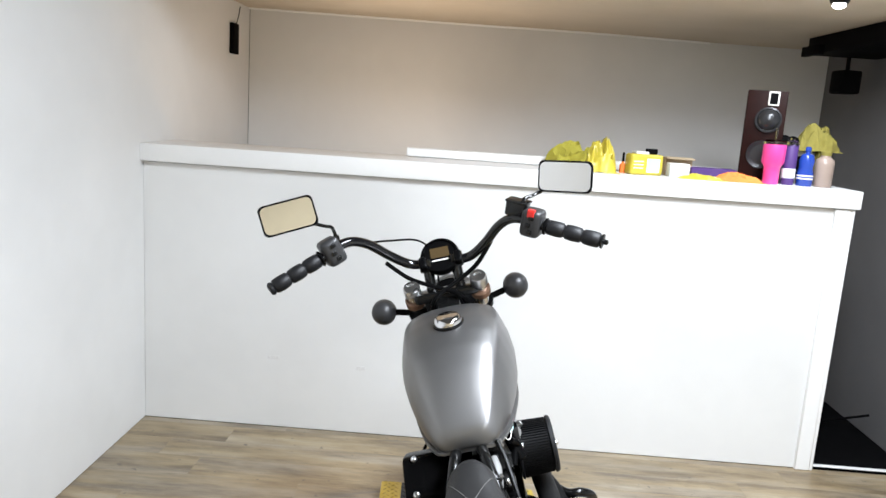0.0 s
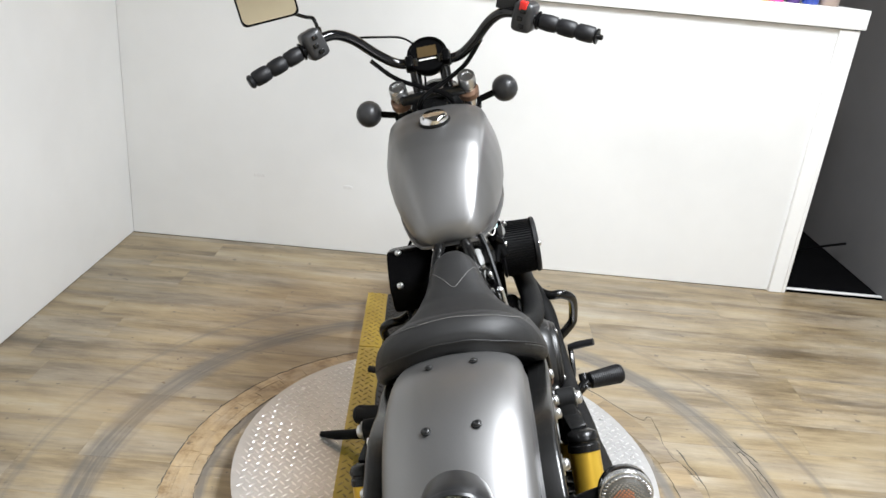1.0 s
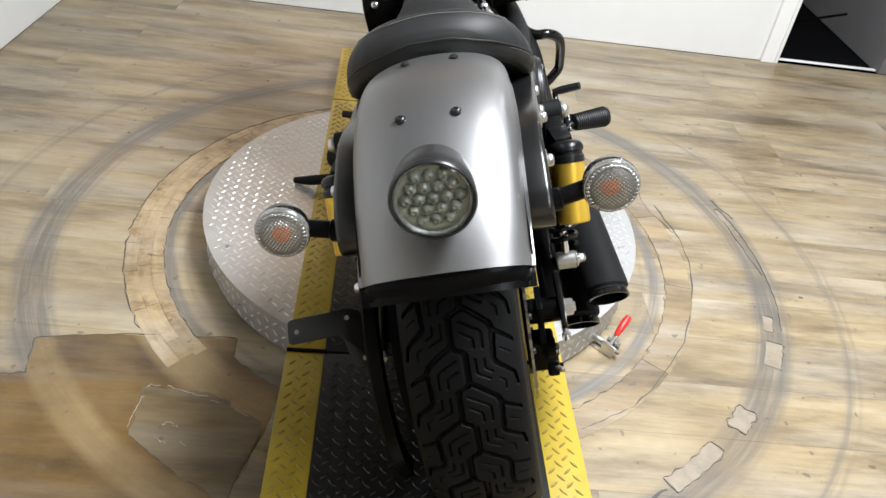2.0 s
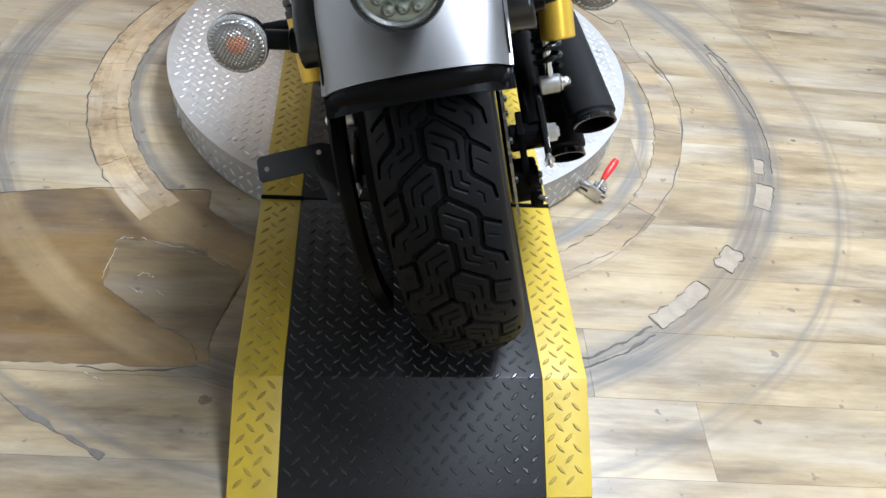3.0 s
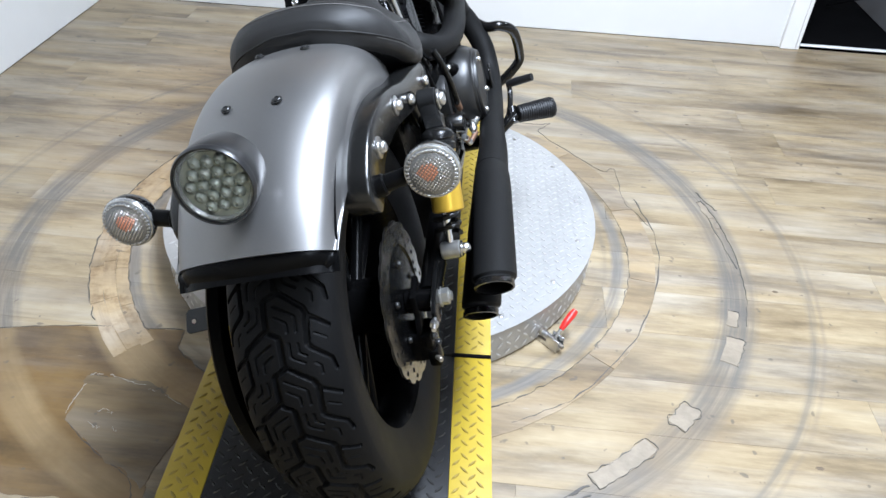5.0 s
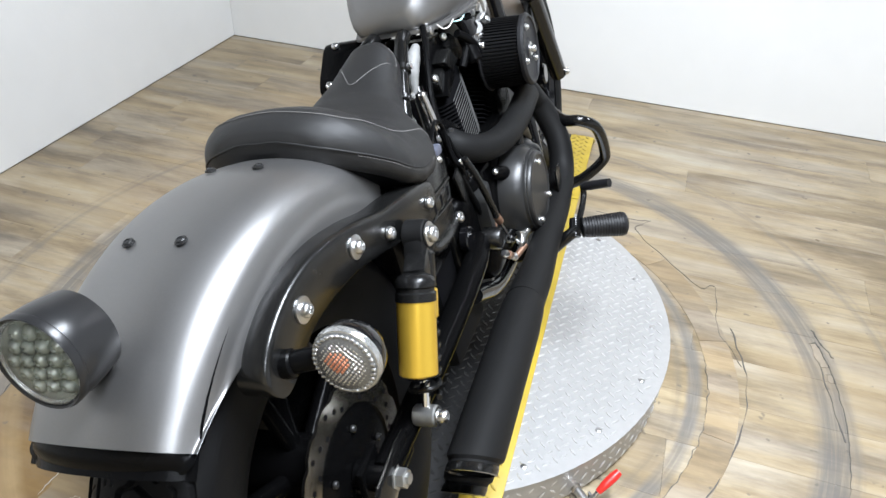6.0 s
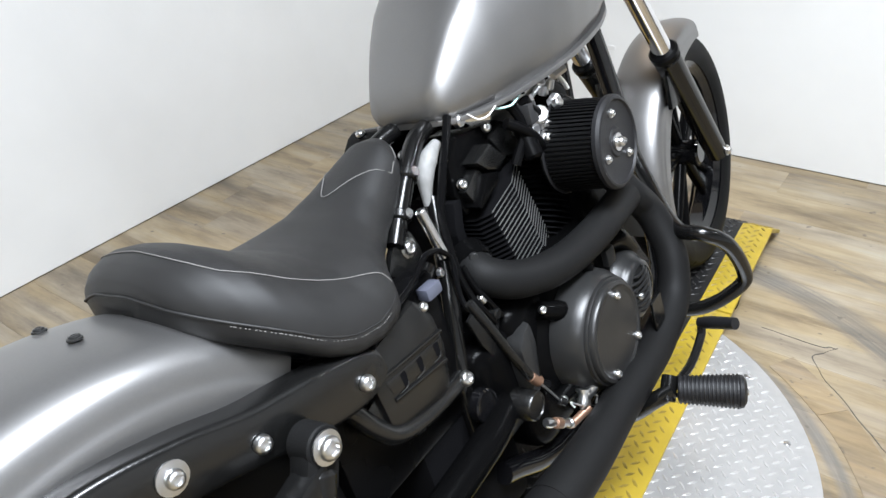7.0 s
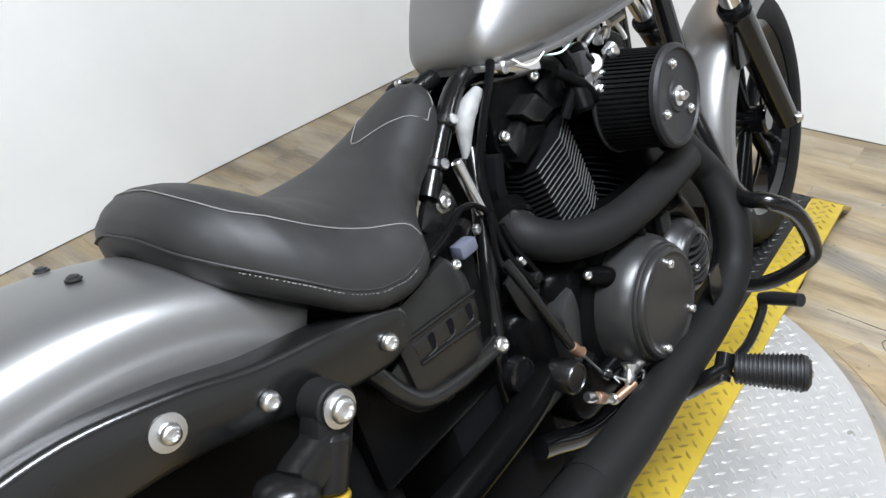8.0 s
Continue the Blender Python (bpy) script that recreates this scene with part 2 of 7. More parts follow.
def floor_material(name, ring=False, tint_to=None, amount=0.0, light_band=False):
    """Worn vinyl planks: grain along x, a tint of its own for each plank, scuffed rings round the turntable, stains."""
    m = bpy.data.materials.new(name)
    m.use_nodes = True
    nt = m.node_tree
    N, Lk = nt.nodes.new, nt.links.new
    b = nt.nodes["Principled BSDF"]
    geo, info = N("ShaderNodeNewGeometry"), N("ShaderNodeObjectInfo")

    def grain(vec, scale, detail=5, rough=0.6):
        n = N("ShaderNodeTexNoise")
        n.inputs["Scale"].default_value, n.inputs["Detail"].default_value, n.inputs["Roughness"].default_value = scale, detail, rough
        Lk(vec, n.inputs["Vector"])
        return n.outputs["Fac"]

    def ramp(fac, *stops):
        r = N("ShaderNodeValToRGB")
        while len(r.color_ramp.elements) < len(stops):
            r.color_ramp.elements.new(0.5)
        for e, (p, c) in zip(r.color_ramp.elements, stops):
            e.position, e.color = p, (*c, 1)
        Lk(fac, r.inputs[0])
        return r.outputs[0]

    def mix(fac, a, c, mode="MIX"):
        x = N("ShaderNodeMix")
        x.data_type, x.blend_type = "RGBA", mode
        for sock, v in ((x.inputs[0], fac), (x.inputs[6], a), (x.inputs[7], c)):
            if isinstance(v, (int, float)):
                sock.default_value = v
            elif isinstance(v, tuple):
                sock.default_value = (*v, 1)
            else:
                Lk(v, sock)
        return x.outputs[2]

    def math2(op, a, c):
        x = N("ShaderNodeMath")
        x.operation = op
        for sock, v in ((x.inputs[0], a), (x.inputs[1], c)):
            if isinstance(v, (int, float)):
                sock.default_value = v
            else:
                Lk(v, sock)
        return x.outputs[0]

    # offset the grain by each plank's own random number
    off = N("ShaderNodeCombineXYZ")
    Lk(math2("MULTIPLY", info.outputs["Random"], 37.0), off.inputs[0])
    Lk(math2("MULTIPLY", info.outputs["Random"], 11.0), off.inputs[1])
    add = N("ShaderNodeVectorMath")
    Lk(geo.outputs["Position"], add.inputs[0])
    Lk(off.outputs[0], add.inputs[1])
    mp = N("ShaderNodeMapping")
    mp.inputs["Scale"].default_value = (1.9, 9.5, 1.0)
    Lk(add.outputs[0], mp.inputs[0])
    mp2 = N("ShaderNodeMapping")
    mp2.inputs["Scale"].default_value = (6.0, 120.0, 1.0)
    Lk(add.outputs[0], mp2.inputs[0])
    g1, g2 = grain(mp.outputs[0], 1.0, 6, 0.65), grain(mp2.outputs[0], 1.0, 4)
    col = ramp(g1, (0.27, (0.105, 0.081, 0.053)), (0.39, (0.205, 0.156, 0.094)), (0.5, (0.312, 0.243, 0.146)), (0.62, (0.382, 0.307, 0.193)), (0.74, (0.41, 0.355, 0.255)))
    col = mix(0.36, col, ramp(g2, (0.35, (0.7, 0.68, 0.66)), (0.6, (1, 1, 1))), "MULTIPLY")
    tint = N("ShaderNodeMapRange")
    tint.inputs[3].default_value, tint.inputs[4].default_value = (1.15, 1.4) if ring else (0.92, 1.08)
    Lk(info.outputs["Random"], tint.inputs[0])
    hsv = N("ShaderNodeHueSaturation")
    Lk(tint.outputs[0], hsv.inputs["Value"])
    Lk(col, hsv.inputs["Color"])
    col = hsv.outputs[0]
    # place round the turntable: distance and angle
    sub = N("ShaderNodeVectorMath")
    sub.operation = "SUBTRACT"
    Lk(geo.outputs["Position"], sub.inputs[0])
    sub.inputs[1].default_value = (-0.05, 0.524, 0.0)
    flat = N("ShaderNodeVectorMath")
    flat.operation = "MULTIPLY"
    Lk(sub.outputs[0], flat.inputs[0])
    flat.inputs[1].default_value = (1, 1, 0)
    ln = N("ShaderNodeVectorMath")
    ln.operation = "LENGTH"
    Lk(flat.outputs[0], ln.inputs[0])
    parts = N("ShaderNodeSeparateXYZ")
    Lk(sub.outputs[0], parts.inputs[0])
    polar = N("ShaderNodeCombineXYZ")
    Lk(math2("MULTIPLY", ln.outputs["Value"], 95.0), polar.inputs[0])
    Lk(math2("MULTIPLY", math2("ARCTAN2", parts.outputs[1], parts.outputs[0]), 3.2), polar.inputs[1])
    swirl = grain(polar.outputs[0], 1.0, 5, 0.62)
    if ring:
        col = mix(0.75, col, ramp(swirl, (0.36, (0.42, 0.33, 0.22)), (0.5, (0.85, 0.8, 0.72)), (0.6, (1, 1, 1))), "MULTIPLY")
    if tint_to:
        col = mix(amount, col, mix(1.0, col, tint_to, "MULTIPLY"))
        col = mix(amount * (0.7 if ring else 0.12), col, tuple((0.5 if ring else 0.3) * k for k in tint_to))
    dmp = N("ShaderNodeMapping")
    dmp.inputs["Scale"].default_value = (1.3, 5.0, 1.0)
    Lk(geo.outputs["Position"], dmp.inputs[0])
    col = mix(0.6, col, ramp(grain(dmp.outputs[0], 1.0, 7, 0.7), (0.36, (0.42, 0.38, 0.34)), (0.48, (0.9, 0.89, 0.87)), (0.6, (1.0, 1.0, 1.0))), "MULTIPLY")
    gmp = N("ShaderNodeMapping")
    gmp.inputs["Scale"].default_value, gmp.inputs["Location"].default_value = (1.1, 8.0, 1.0), (5.3, 2.1, 0.0)
    Lk(add.outputs[0], gmp.inputs[0])
    washed = N("ShaderNodeHueSaturation")
    washed.inputs["Saturation"].default_value, washed.inputs["Value"].default_value = 0.6, 0.98
    Lk(col, washed.inputs["Color"])
    if not ring:
        col = mix(ramp(grain(gmp.outputs[0], 1.0, 5), (0.45, (0, 0, 0)), (0.6, (0.7, 0.7, 0.7))), col, washed.outputs[0])
    if ring:
        grime = ramp(grain(geo.outputs["Position"], 16.0, 7, 0.7), (0.36, (0.5, 0.42, 0.33)), (0.5, (0.92, 0.9, 0.86)), (0.6, (1, 1, 1)))
        col = mix(0.8, col, grime, "MULTIPLY")
        col = mix(ramp(grain(geo.outputs["Position"], 4.0, 5), (0.5, (0, 0, 0)), (0.66, (0.6, 0.6, 0.6))), col, washed.outputs[0])
    # wear rings round the turntable
    rad = math2("ADD", ln.outputs["Value"], math2("MULTIPLY", math2("SUBTRACT", grain(geo.outputs["Position"], 5.0), 0.5), 0.025))

    def band(centre, half, soft):
        d = math2("ABSOLUTE", math2("SUBTRACT", rad, centre), 0.0)
        r = N("ShaderNodeMapRange")
        r.inputs[1].default_value, r.inputs[2].default_value, r.inputs[3].default_value, r.inputs[4].default_value = half, half + soft, 1.0, 0.0
        Lk(d, r.inputs[0])
        return r.outputs[0]

    patchy = ramp(grain(geo.outputs["Position"], 5.0, 6), (0.36, (0.3, 0.3, 0.3)), (0.56, (1, 1, 1)))
    scuff = ramp(swirl, (0.36, (0.25, 0.25, 0.25)), (0.56, (1, 1, 1)))

    def worn(fac, centre, half, soft, amount, colour):
        return mix(math2("MULTIPLY", math2("MULTIPLY", band(centre, half, soft), fac), amount), col, colour)

    if light_band:
        varnish = ramp(grain(geo.outputs["Position"], 7.0, 5, 0.6), (0.42, (0, 0, 0)), (0.64, (1, 1, 1)))
        col = mix(math2("MULTIPLY", varnish, 0.35), col, (0.22, 0.142, 0.056))
        col = worn(patchy, 0.936, 0.022, 0.02, 0.5, (0.36, 0.265, 0.14))
        col = worn(scuff, 0.936, 0.022, 0.03, 0.45, (0.17, 0.11, 0.05))
        col = worn(patchy, 0.7, 0.03, 0.03, 0.6, (0.42, 0.31, 0.17))
        col = worn(scuff, 0.7, 0.03, 0.03, 0.3, (0.2, 0.13, 0.06))
    elif not ring:
        col = worn(patchy, 0.936, 0.022, 0.03, 0.5, (0.2, 0.183, 0.16))
        col = worn(scuff, 0.936, 0.024, 0.03, 0.72, (0.1, 0.094, 0.088))
        col = worn(patchy, 0.637, 0.008, 0.012, 0.75, (0.2, 0.19, 0.175))
        col = worn(scuff, 0.637, 0.008, 0.012, 0.5, (0.09, 0.085, 0.08))
        col = worn(scuff, 0.6, 0.002, 0.012, 0.4, (0.14, 0.12, 0.095))
    col = worn(scuff, 1.112, 0.003, 0.012, 0.55, (0.13, 0.12, 0.105))
    col = worn(patchy, 1.135, 0.001, 0.007, 0.3, (0.14, 0.12, 0.105))
    # wide soft stains
    stain = ramp(grain(geo.outputs["Position"], 2.3, 5), (0.5, (0, 0, 0)), (0.72, (1, 1, 1)))
    col = mix(math2("MULTIPLY", stain, 0.45), col, (0.2, 0.14, 0.075))
    smp = N("ShaderNodeMapping")
    smp.inputs["Scale"].default_value = (9.0, 130.0, 1.0)
    smp.inputs["Rotation"].default_value = (0, 0, 0.5)
    Lk(geo.outputs["Position"], smp.inputs[0])
    scr = ramp(grain(smp.outputs[0], 1.0, 2), (0.72, (0, 0, 0)), (0.76, (1, 1, 1)))
    where = ramp(grain(geo.outputs["Position"], 3.7, 2), (0.56, (0, 0, 0)), (0.64, (1, 1, 1)))
    col = mix(math2("MULTIPLY", math2("MULTIPLY", scr, where), 0.5), col, (0.5, 0.48, 0.46))
    spots = ramp(grain(geo.outputs["Position"], 28.0, 2), (0.68, (0, 0, 0)), (0.72, (1, 1, 1)))
    col = mix(math2("MULTIPLY", spots, 0.65), col, (0.1, 0.085, 0.07))
    Lk(col, b.inputs["Base Color"])
    rr = N("ShaderNodeMapRange")
    rr.inputs[3].default_value, rr.inputs[4].default_value = 0.26, 0.46
    Lk(g1, rr.inputs[0])
    Lk(rr.outputs[0], b.inputs["Roughness"])
    b.inputs["Specular IOR Level"].default_value = 0.42
    bp = N("ShaderNodeBump")
    bp.inputs["Strength"].default_value, bp.inputs["Distance"].default_value = 0.12, 0.002
    Lk(g2, bp.inputs["Height"])
    Lk(bp.outputs[0], b.inputs["Normal"])
    return m


M_FLOOR = floor_material("vinyl_plank")
M_RING = floor_material("patched_wood_strip", True, (1.0, 0.82, 0.56), 0.75)
# Tints of the two repair boards hold bare wood and the bike's shadow
M_PATCH = floor_material("bare_board_shaded", False, (0.47, 0.33, 0.145), 0.95, True)
M_GREYPATCH = floor_material("scraped_board_shaded", False, (0.52, 0.45, 0.34), 0.85)
M_PALERING = floor_material("pale_ring_strip", False, (0.98, 0.89, 0.77), 0.6)


# ---- mesh helpers ----
def ring_pts(n, r, z=0.0):
    return [(r * math.cos(2 * math.pi * i / n), r * math.sin(2 * math.pi * i / n), z) for i in range(n)]


def loft(rings, close=True, caps=True):
    """A skin through rings of equal length; close: each ring is a loop."""
    bm = bmesh.new()
    vs = [[bm.verts.new(p) for p in r] for r in rings]
    n = len(vs[0])
    for a, b in zip(vs, vs[1:]):
        for i in range(n if close else n - 1):
            j = (i + 1) % n
            bm.faces.new((a[i], a[j], b[j], b[i]))
    if caps and close:
        bm.faces.new(list(reversed(vs[0])))
        bm.faces.new(vs[-1])
    bmesh.ops.recalc_face_normals(bm, faces=bm.faces)
    return bm


def turned(profile, n=24, m=None, caps=True):
    """A lathe shape about z from (radius, height) pairs, then moved by m."""
    bm = loft([ring_pts(n, max(r, 1e-4), z) for r, z in profile], caps=caps)
    if m is not None:
        bmesh.ops.transform(bm, matrix=m, verts=bm.verts)
    return bm


def aim(p, q):
    """The pose at p whose z points to q."""
    p, q = Vector(p), Vector(q)
    return Matrix.Translation(p) @ (q - p).to_track_quat("Z", "Y").to_matrix().to_4x4()


def rod(p, q, r, n=16, bevel=0.0, r2=None):
    p, q = Vector(p), Vector(q)
    h, r2 = (q - p).length, r if r2 is None else r2
    b = min(bevel, h * 0.4, r * 0.8)
    prof = [(r - b, 0), (r, b), (r2, h - b), (r2 - b, h)] if b else [(r, 0), (r2, h)]
    return turned(prof, n, aim(p, q))


def smooth_line(pts, k=6):
    """Catmull-Rom through the points."""
    P = [Vector(p) for p in pts]
    P = [2 * P[0] - P[1], *P, 2 * P[-1] - P[-2]]
    out = []
    for i in range(1, len(P) - 2):
        a, b, c, d = P[i - 1 : i + 3]
        for s in range(k):
            t = s / k
            out.append(0.5 * (2 * b + (c - a) * t + (2 * a - 5 * b + 4 * c - d) * t * t + (3 * b - a - 3 * c + d) * t**3))
    return out + [P[-2]]


def sweep(pts, r, n=12, k=6, caps=True):
    """A tube along a smooth line; r: one radius, or one for each given point."""
    line = smooth_line(pts, k) if k > 1 else [Vector(p) for p in pts]
    radii = [r] * len(line) if isinstance(r, (int, float)) else [float(np.interp(i / (len(line) - 1) * (len(r) - 1), range(len(r)), r)) for i in range(len(line))]
    tan = [(line[min(i + 1, len(line) - 1)] - line[max(i - 1, 0)]).normalized() for i in range(len(line))]
    side = tan[0].orthogonal().normalized()
    rings = []
    for p, t, rad in zip(line, tan, radii):
        side = (side - side.dot(t) * t).normalized()
        up = t.cross(side)
        rings.append([p + rad * (math.cos(2 * math.pi * i / n) * side + math.sin(2 * math.pi * i / n) * up) for i in range(n)])
    return loft(rings, caps=caps)


def block(cx, cy, cz, sx, sy, sz, bevel=0.004, seg=2, m=None):
    bm = bmesh.new()
    bmesh.ops.create_cube(bm, size=1.0, matrix=Matrix.LocRotScale((cx, cy, cz), None, (sx, sy, sz)))
    if bevel:
        bmesh.ops.bevel(bm, geom=list(bm.edges), offset=min(bevel, 0.45 * min(sx, sy, sz)), segments=seg, profile=0.6, affect="EDGES")
    if m is not None:
        bmesh.ops.transform(bm, matrix=m, verts=bm.verts)
    return bm


def prism(outline, axis, lo, hi, bevel=0.002):
    """An outline of pairs pushed along an axis (x: pairs are y, z; y: x, z; z: x, y)."""
    put = {"x": lambda a, b, c: (c, a, b), "y": lambda a, b, c: (a, c, b), "z": lambda a, b, c: (a, b, c)}[axis]
    bm = loft([[put(a, b, lo) for a, b in outline], [put(a, b, hi) for a, b in outline]])
    if bevel:
        bmesh.ops.bevel(bm, geom=list(bm.edges), offset=bevel, segments=2, profile=0.6, affect="EDGES")
    return bm


def merge(*bms):
    out = bms[0]
    for b in bms[1:]:
        me = bpy.data.meshes.new("tmp")
        b.to_mesh(me)
        out.from_mesh(me)
        bpy.data.meshes.remove(me)
        b.free()
    return out


def mirrored(bm):
    bmesh.ops.transform(bm, matrix=Matrix.Diagonal((-1, 1, 1, 1)), verts=bm.verts)
    bmesh.ops.reverse_faces(bm, faces=bm.faces)
    return bm


def to_mesh(name, bm, material, angle=40):
    me = bpy.data.meshes.new(name)
    bm.to_mesh(me)
    bm.free()
    me.materials.append(material)
    me.shade_smooth()
    me.set_sharp_from_angle(angle=radians(angle))
    return me


def part(name, bm, material, parent, label="", angle=40):
    ob = new(name, to_mesh(name, bm, material, angle))
    ob.parent = parent
    return tagged(ob, label) if label else ob


def solid(name, bm, material, label, category, kind="", group="", angle=40):
    return tagged(new(name, to_mesh(name, bm, material, angle)), label, category, group, kind)


def thing(name, m, label, category, group="", kind=""):
    ob = new(name)
    ob.empty_display_size = 0.05
    ob.matrix_world = m
    return tagged(ob, label, category, group, kind)


def plain(name, sx, sy, sz, cx, cy, cz, material, label, category, kind="structure", bevel=0.003):
    return solid(name, block(cx, cy, cz, sx, sy, sz, bevel, 1), material, label, category, kind)


# ---- room ----
LEFT, FRONT, BACK, RIGHT, REAR = -1.55, 2.09, 3.47, 3.2, -3.4
plain("wall_left", 0.12, 6.99, 2.66, LEFT - 0.06, 0.095, 1.33, M_WALL, "smooth white painted wall with faint scuffs", "wall")
plain("wall_far", 3.6, 0.12, 2.7, 0.25, BACK + 0.18, 1.35, M_WALL, "off-white plaster wall behind the half wall", "wall")
plain("wall_passage", 0.12, 1.50, 2.7, 2.03, 2.84, 1.35, M_WALLSHADE, "passage wall with its shade painted in as dark grey", "wall")
plain("wall_stub", 1.2, 0.12, 2.7, 2.69, 2.16, 1.35, M_WALL, "white painted wall beside the passage opening", "wall")
plain("wall_right", 0.12, 5.5, 2.7, RIGHT + 0.15, -0.66, 1.35, M_WALL, "plain white painted wall", "wall")
# Rear wall is out of view; its cream tints bounced light and mirror
plain("wall_rear", 4.9, 0.12, 2.7, 0.84, REAR - 0.06, 1.35, M_CREAM, "unseen rear wall, cream to warm bounce and the left mirror", "wall")
plain("ceiling", 4.9, 5.3, 0.1, 0.84, -0.82, 2.62, M_CEIL, "unseen flat ceiling, dark to hold down bounced light", "ceiling")
plain("ceiling_low", 3.7, 1.87, 0.06, 0.25, 2.685, 2.035, M_CEILLOW, "low rough-edged cream ceiling behind the half wall", "ceiling").rotation_euler = (0, 0.012, 0)
plain("ceiling_drop", 4.9, 0.06, 0.55, 0.84, 1.72, 2.32, M_CEIL, "unseen plain drop from the high to the low ceiling", "ceiling")
# loose strip of tape along the joint of low ceiling and far wall
solid("ceiling_trim", sweep([(-1.5, 3.40, 2.0), (-0.9, 3.39, 1.992), (-0.2, 3.4, 1.985), (0.5, 3.385, 1.978), (1.2, 3.40, 1.965)], 0.006, 6), M_TRIM, "uneven peeling seam strip along the ceiling edge", "trim", "structure")

counter = thing("half_wall", Matrix.Identity(4), "white painted half wall with a thick top board", "half wall", kind="structure")
part("panel", block(-0.035, FRONT + 0.05, 0.59, 3.03, 0.1, 1.18, 0.003, 1), M_WALL, counter)
part("corner_board", block(1.45, FRONT - 0.009, 0.59, 0.065, 0.018, 1.18, 0.003, 1), M_TRIM, counter)
part("end_board", block(1.49, FRONT + 0.042, 0.59, 0.018, 0.115, 1.18, 0.003, 1), M_TRIM, counter)
part("top_board", block(-0.02, FRONT + 0.16, 1.222, 3.06, 0.39, 0.076, 0.005, 2), M_TRIM, counter)
for x, z, w in ((-0.958, 0.333, 0.05), (-0.558, 0.312, 0.04)):
    part("scuff_mark", block(x, FRONT - 0.0006, z, w, 0.002, 0.016, 0.0008, 1), M_SCUFF, counter, "faint grey scuff")
solid("ledge_board", block(0.3, FRONT + 0.30, 1.282, 1.46, 0.06, 0.04, 0.003, 1), M_TRIM, "loose white painted board lying along the half wall top", "board")
plain("threshold", 0.52, 0.02, 0.008, 1.755, FRONT + 0.03, 0.006, M_TRIM, "worn white threshold strip across the passage opening", "threshold", "structure")

# black power box on the left wall, with its lead
vent = thing("wall_box", pose(LEFT, 3.26, 1.81), "small black box on the white wall with a thin lead", "wall box")
part("box", block(0.012, 0, 0, 0.024, 0.1, 0.17, 0.003), M_DARK, vent)
part("lead", sweep([(0.012, 0.03, 0.085), (0.015, 0.06, 0.13), (0.012, 0.1, 0.19)], 0.003, 6), M_PLASTIC, vent)
outlet = thing("wall_switch", pose(1.80, BACK + 0.12, 1.27), "white light switch plate on the shaded wall", "switch")
part("plate", block(0, -0.004, 0, 0.075, 0.008, 0.115, 0.002), M_WHITECARD, outlet)
part("rocker", block(0, -0.01, 0, 0.03, 0.008, 0.06, 0.002), M_TRIM, outlet)

# dark duct and hanging speakers under the low ceiling
duct = thing("ceiling_duct", pose(1.72, 2.6, 1.94), "black painted duct run under the low ceiling", "duct")
part("trunk", block(0.1, 0.0, 0, 0.42, 0.9, 0.09, 0.01), M_DARK, duct)
part("flange", block(-0.125, 0.35, -0.03, 0.03, 0.2, 0.05, 0.004), M_DARK, duct)
spk = thing("hanging_speaker", pose(1.81, 3.0, 1.765), "small black speaker hanging from the ceiling", "speaker")
part("case", block(0, 0, 0, 0.11, 0.12, 0.12, 0.015, 3), M_DARK, spk)
part("bracket", rod((0, 0, 0.055), (0, 0, 0.16), 0.01, 10), M_DARK, spk)
lampf = thing("ceiling_lamp", pose(1.22, 1.9, 1.993), "lit round white ceiling lamp", "lamp")
part("base", turned([(0.035, 0), (0.036, -0.01), (0.03, -0.02)], 24), M_GREYCASE, lampf)
part("bulb", turned([(0.022, -0.02), (0.024, -0.028), (0.018, -0.036), (0.002, -0.04)], 24), M_LAMP, lampf)

warmf = thing("ceiling_lamp", pose(-0.72, 1.86, 1.993), "round white ceiling spot lamp with a warm bulb", "lamp")
part("base", turned([(0.05, 0), (0.055, -0.01), (0.05, -0.02), (0.02, -0.03)], 24), M_TRIM, warmf)

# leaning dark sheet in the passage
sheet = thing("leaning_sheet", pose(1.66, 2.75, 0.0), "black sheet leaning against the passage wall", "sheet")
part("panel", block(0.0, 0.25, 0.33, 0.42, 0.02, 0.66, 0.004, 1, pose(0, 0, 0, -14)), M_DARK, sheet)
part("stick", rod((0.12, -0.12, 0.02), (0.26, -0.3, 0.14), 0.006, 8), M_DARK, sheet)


# ---- turntable and ramp ----
TABLE = pose(0, 0, 0, 0, 0, 2.9)
CX, CY, TOP = -0.016, 0.525, 0.1
table = thing("turntable", TABLE @ pose(CX, CY, 0), "round turntable clad in worn diamond-plate aluminium", "turntable")
part("drum", turned([(0.548, 0.006), (0.552, 0.094), (0.549, 0.0975)], 96), M_ALU, table)
part("top_plate", turned([(0.555, 0.0), (0.555, 0.003), (0.001, 0.003)], 96, pose(0, 0, TOP - 0.003)), M_ALU, table, "scuffed diamond-plate top")


def lug(verts, faces, m, length, width, height):
    """One raised lug: a pointed oval with a flat crown."""
    base = len(verts)
    for s, h in ((1.0, 0.0), (0.55, height)):
        for a, b in ((-0.5, 0.0), (-0.2, 0.5), (0.2, 0.5), (0.5, 0.0), (0.2, -0.5), (-0.2, -0.5)):
            verts.append(m @ Vector((a * length * (s if h else 1), b * width * s, h)))
    for i in range(6):
        j = (i + 1) % 6
        faces.append((base + i, base + j, base + 6 + j, base + 6 + i))
    faces.append(tuple(base + 6 + i for i in range(6)))


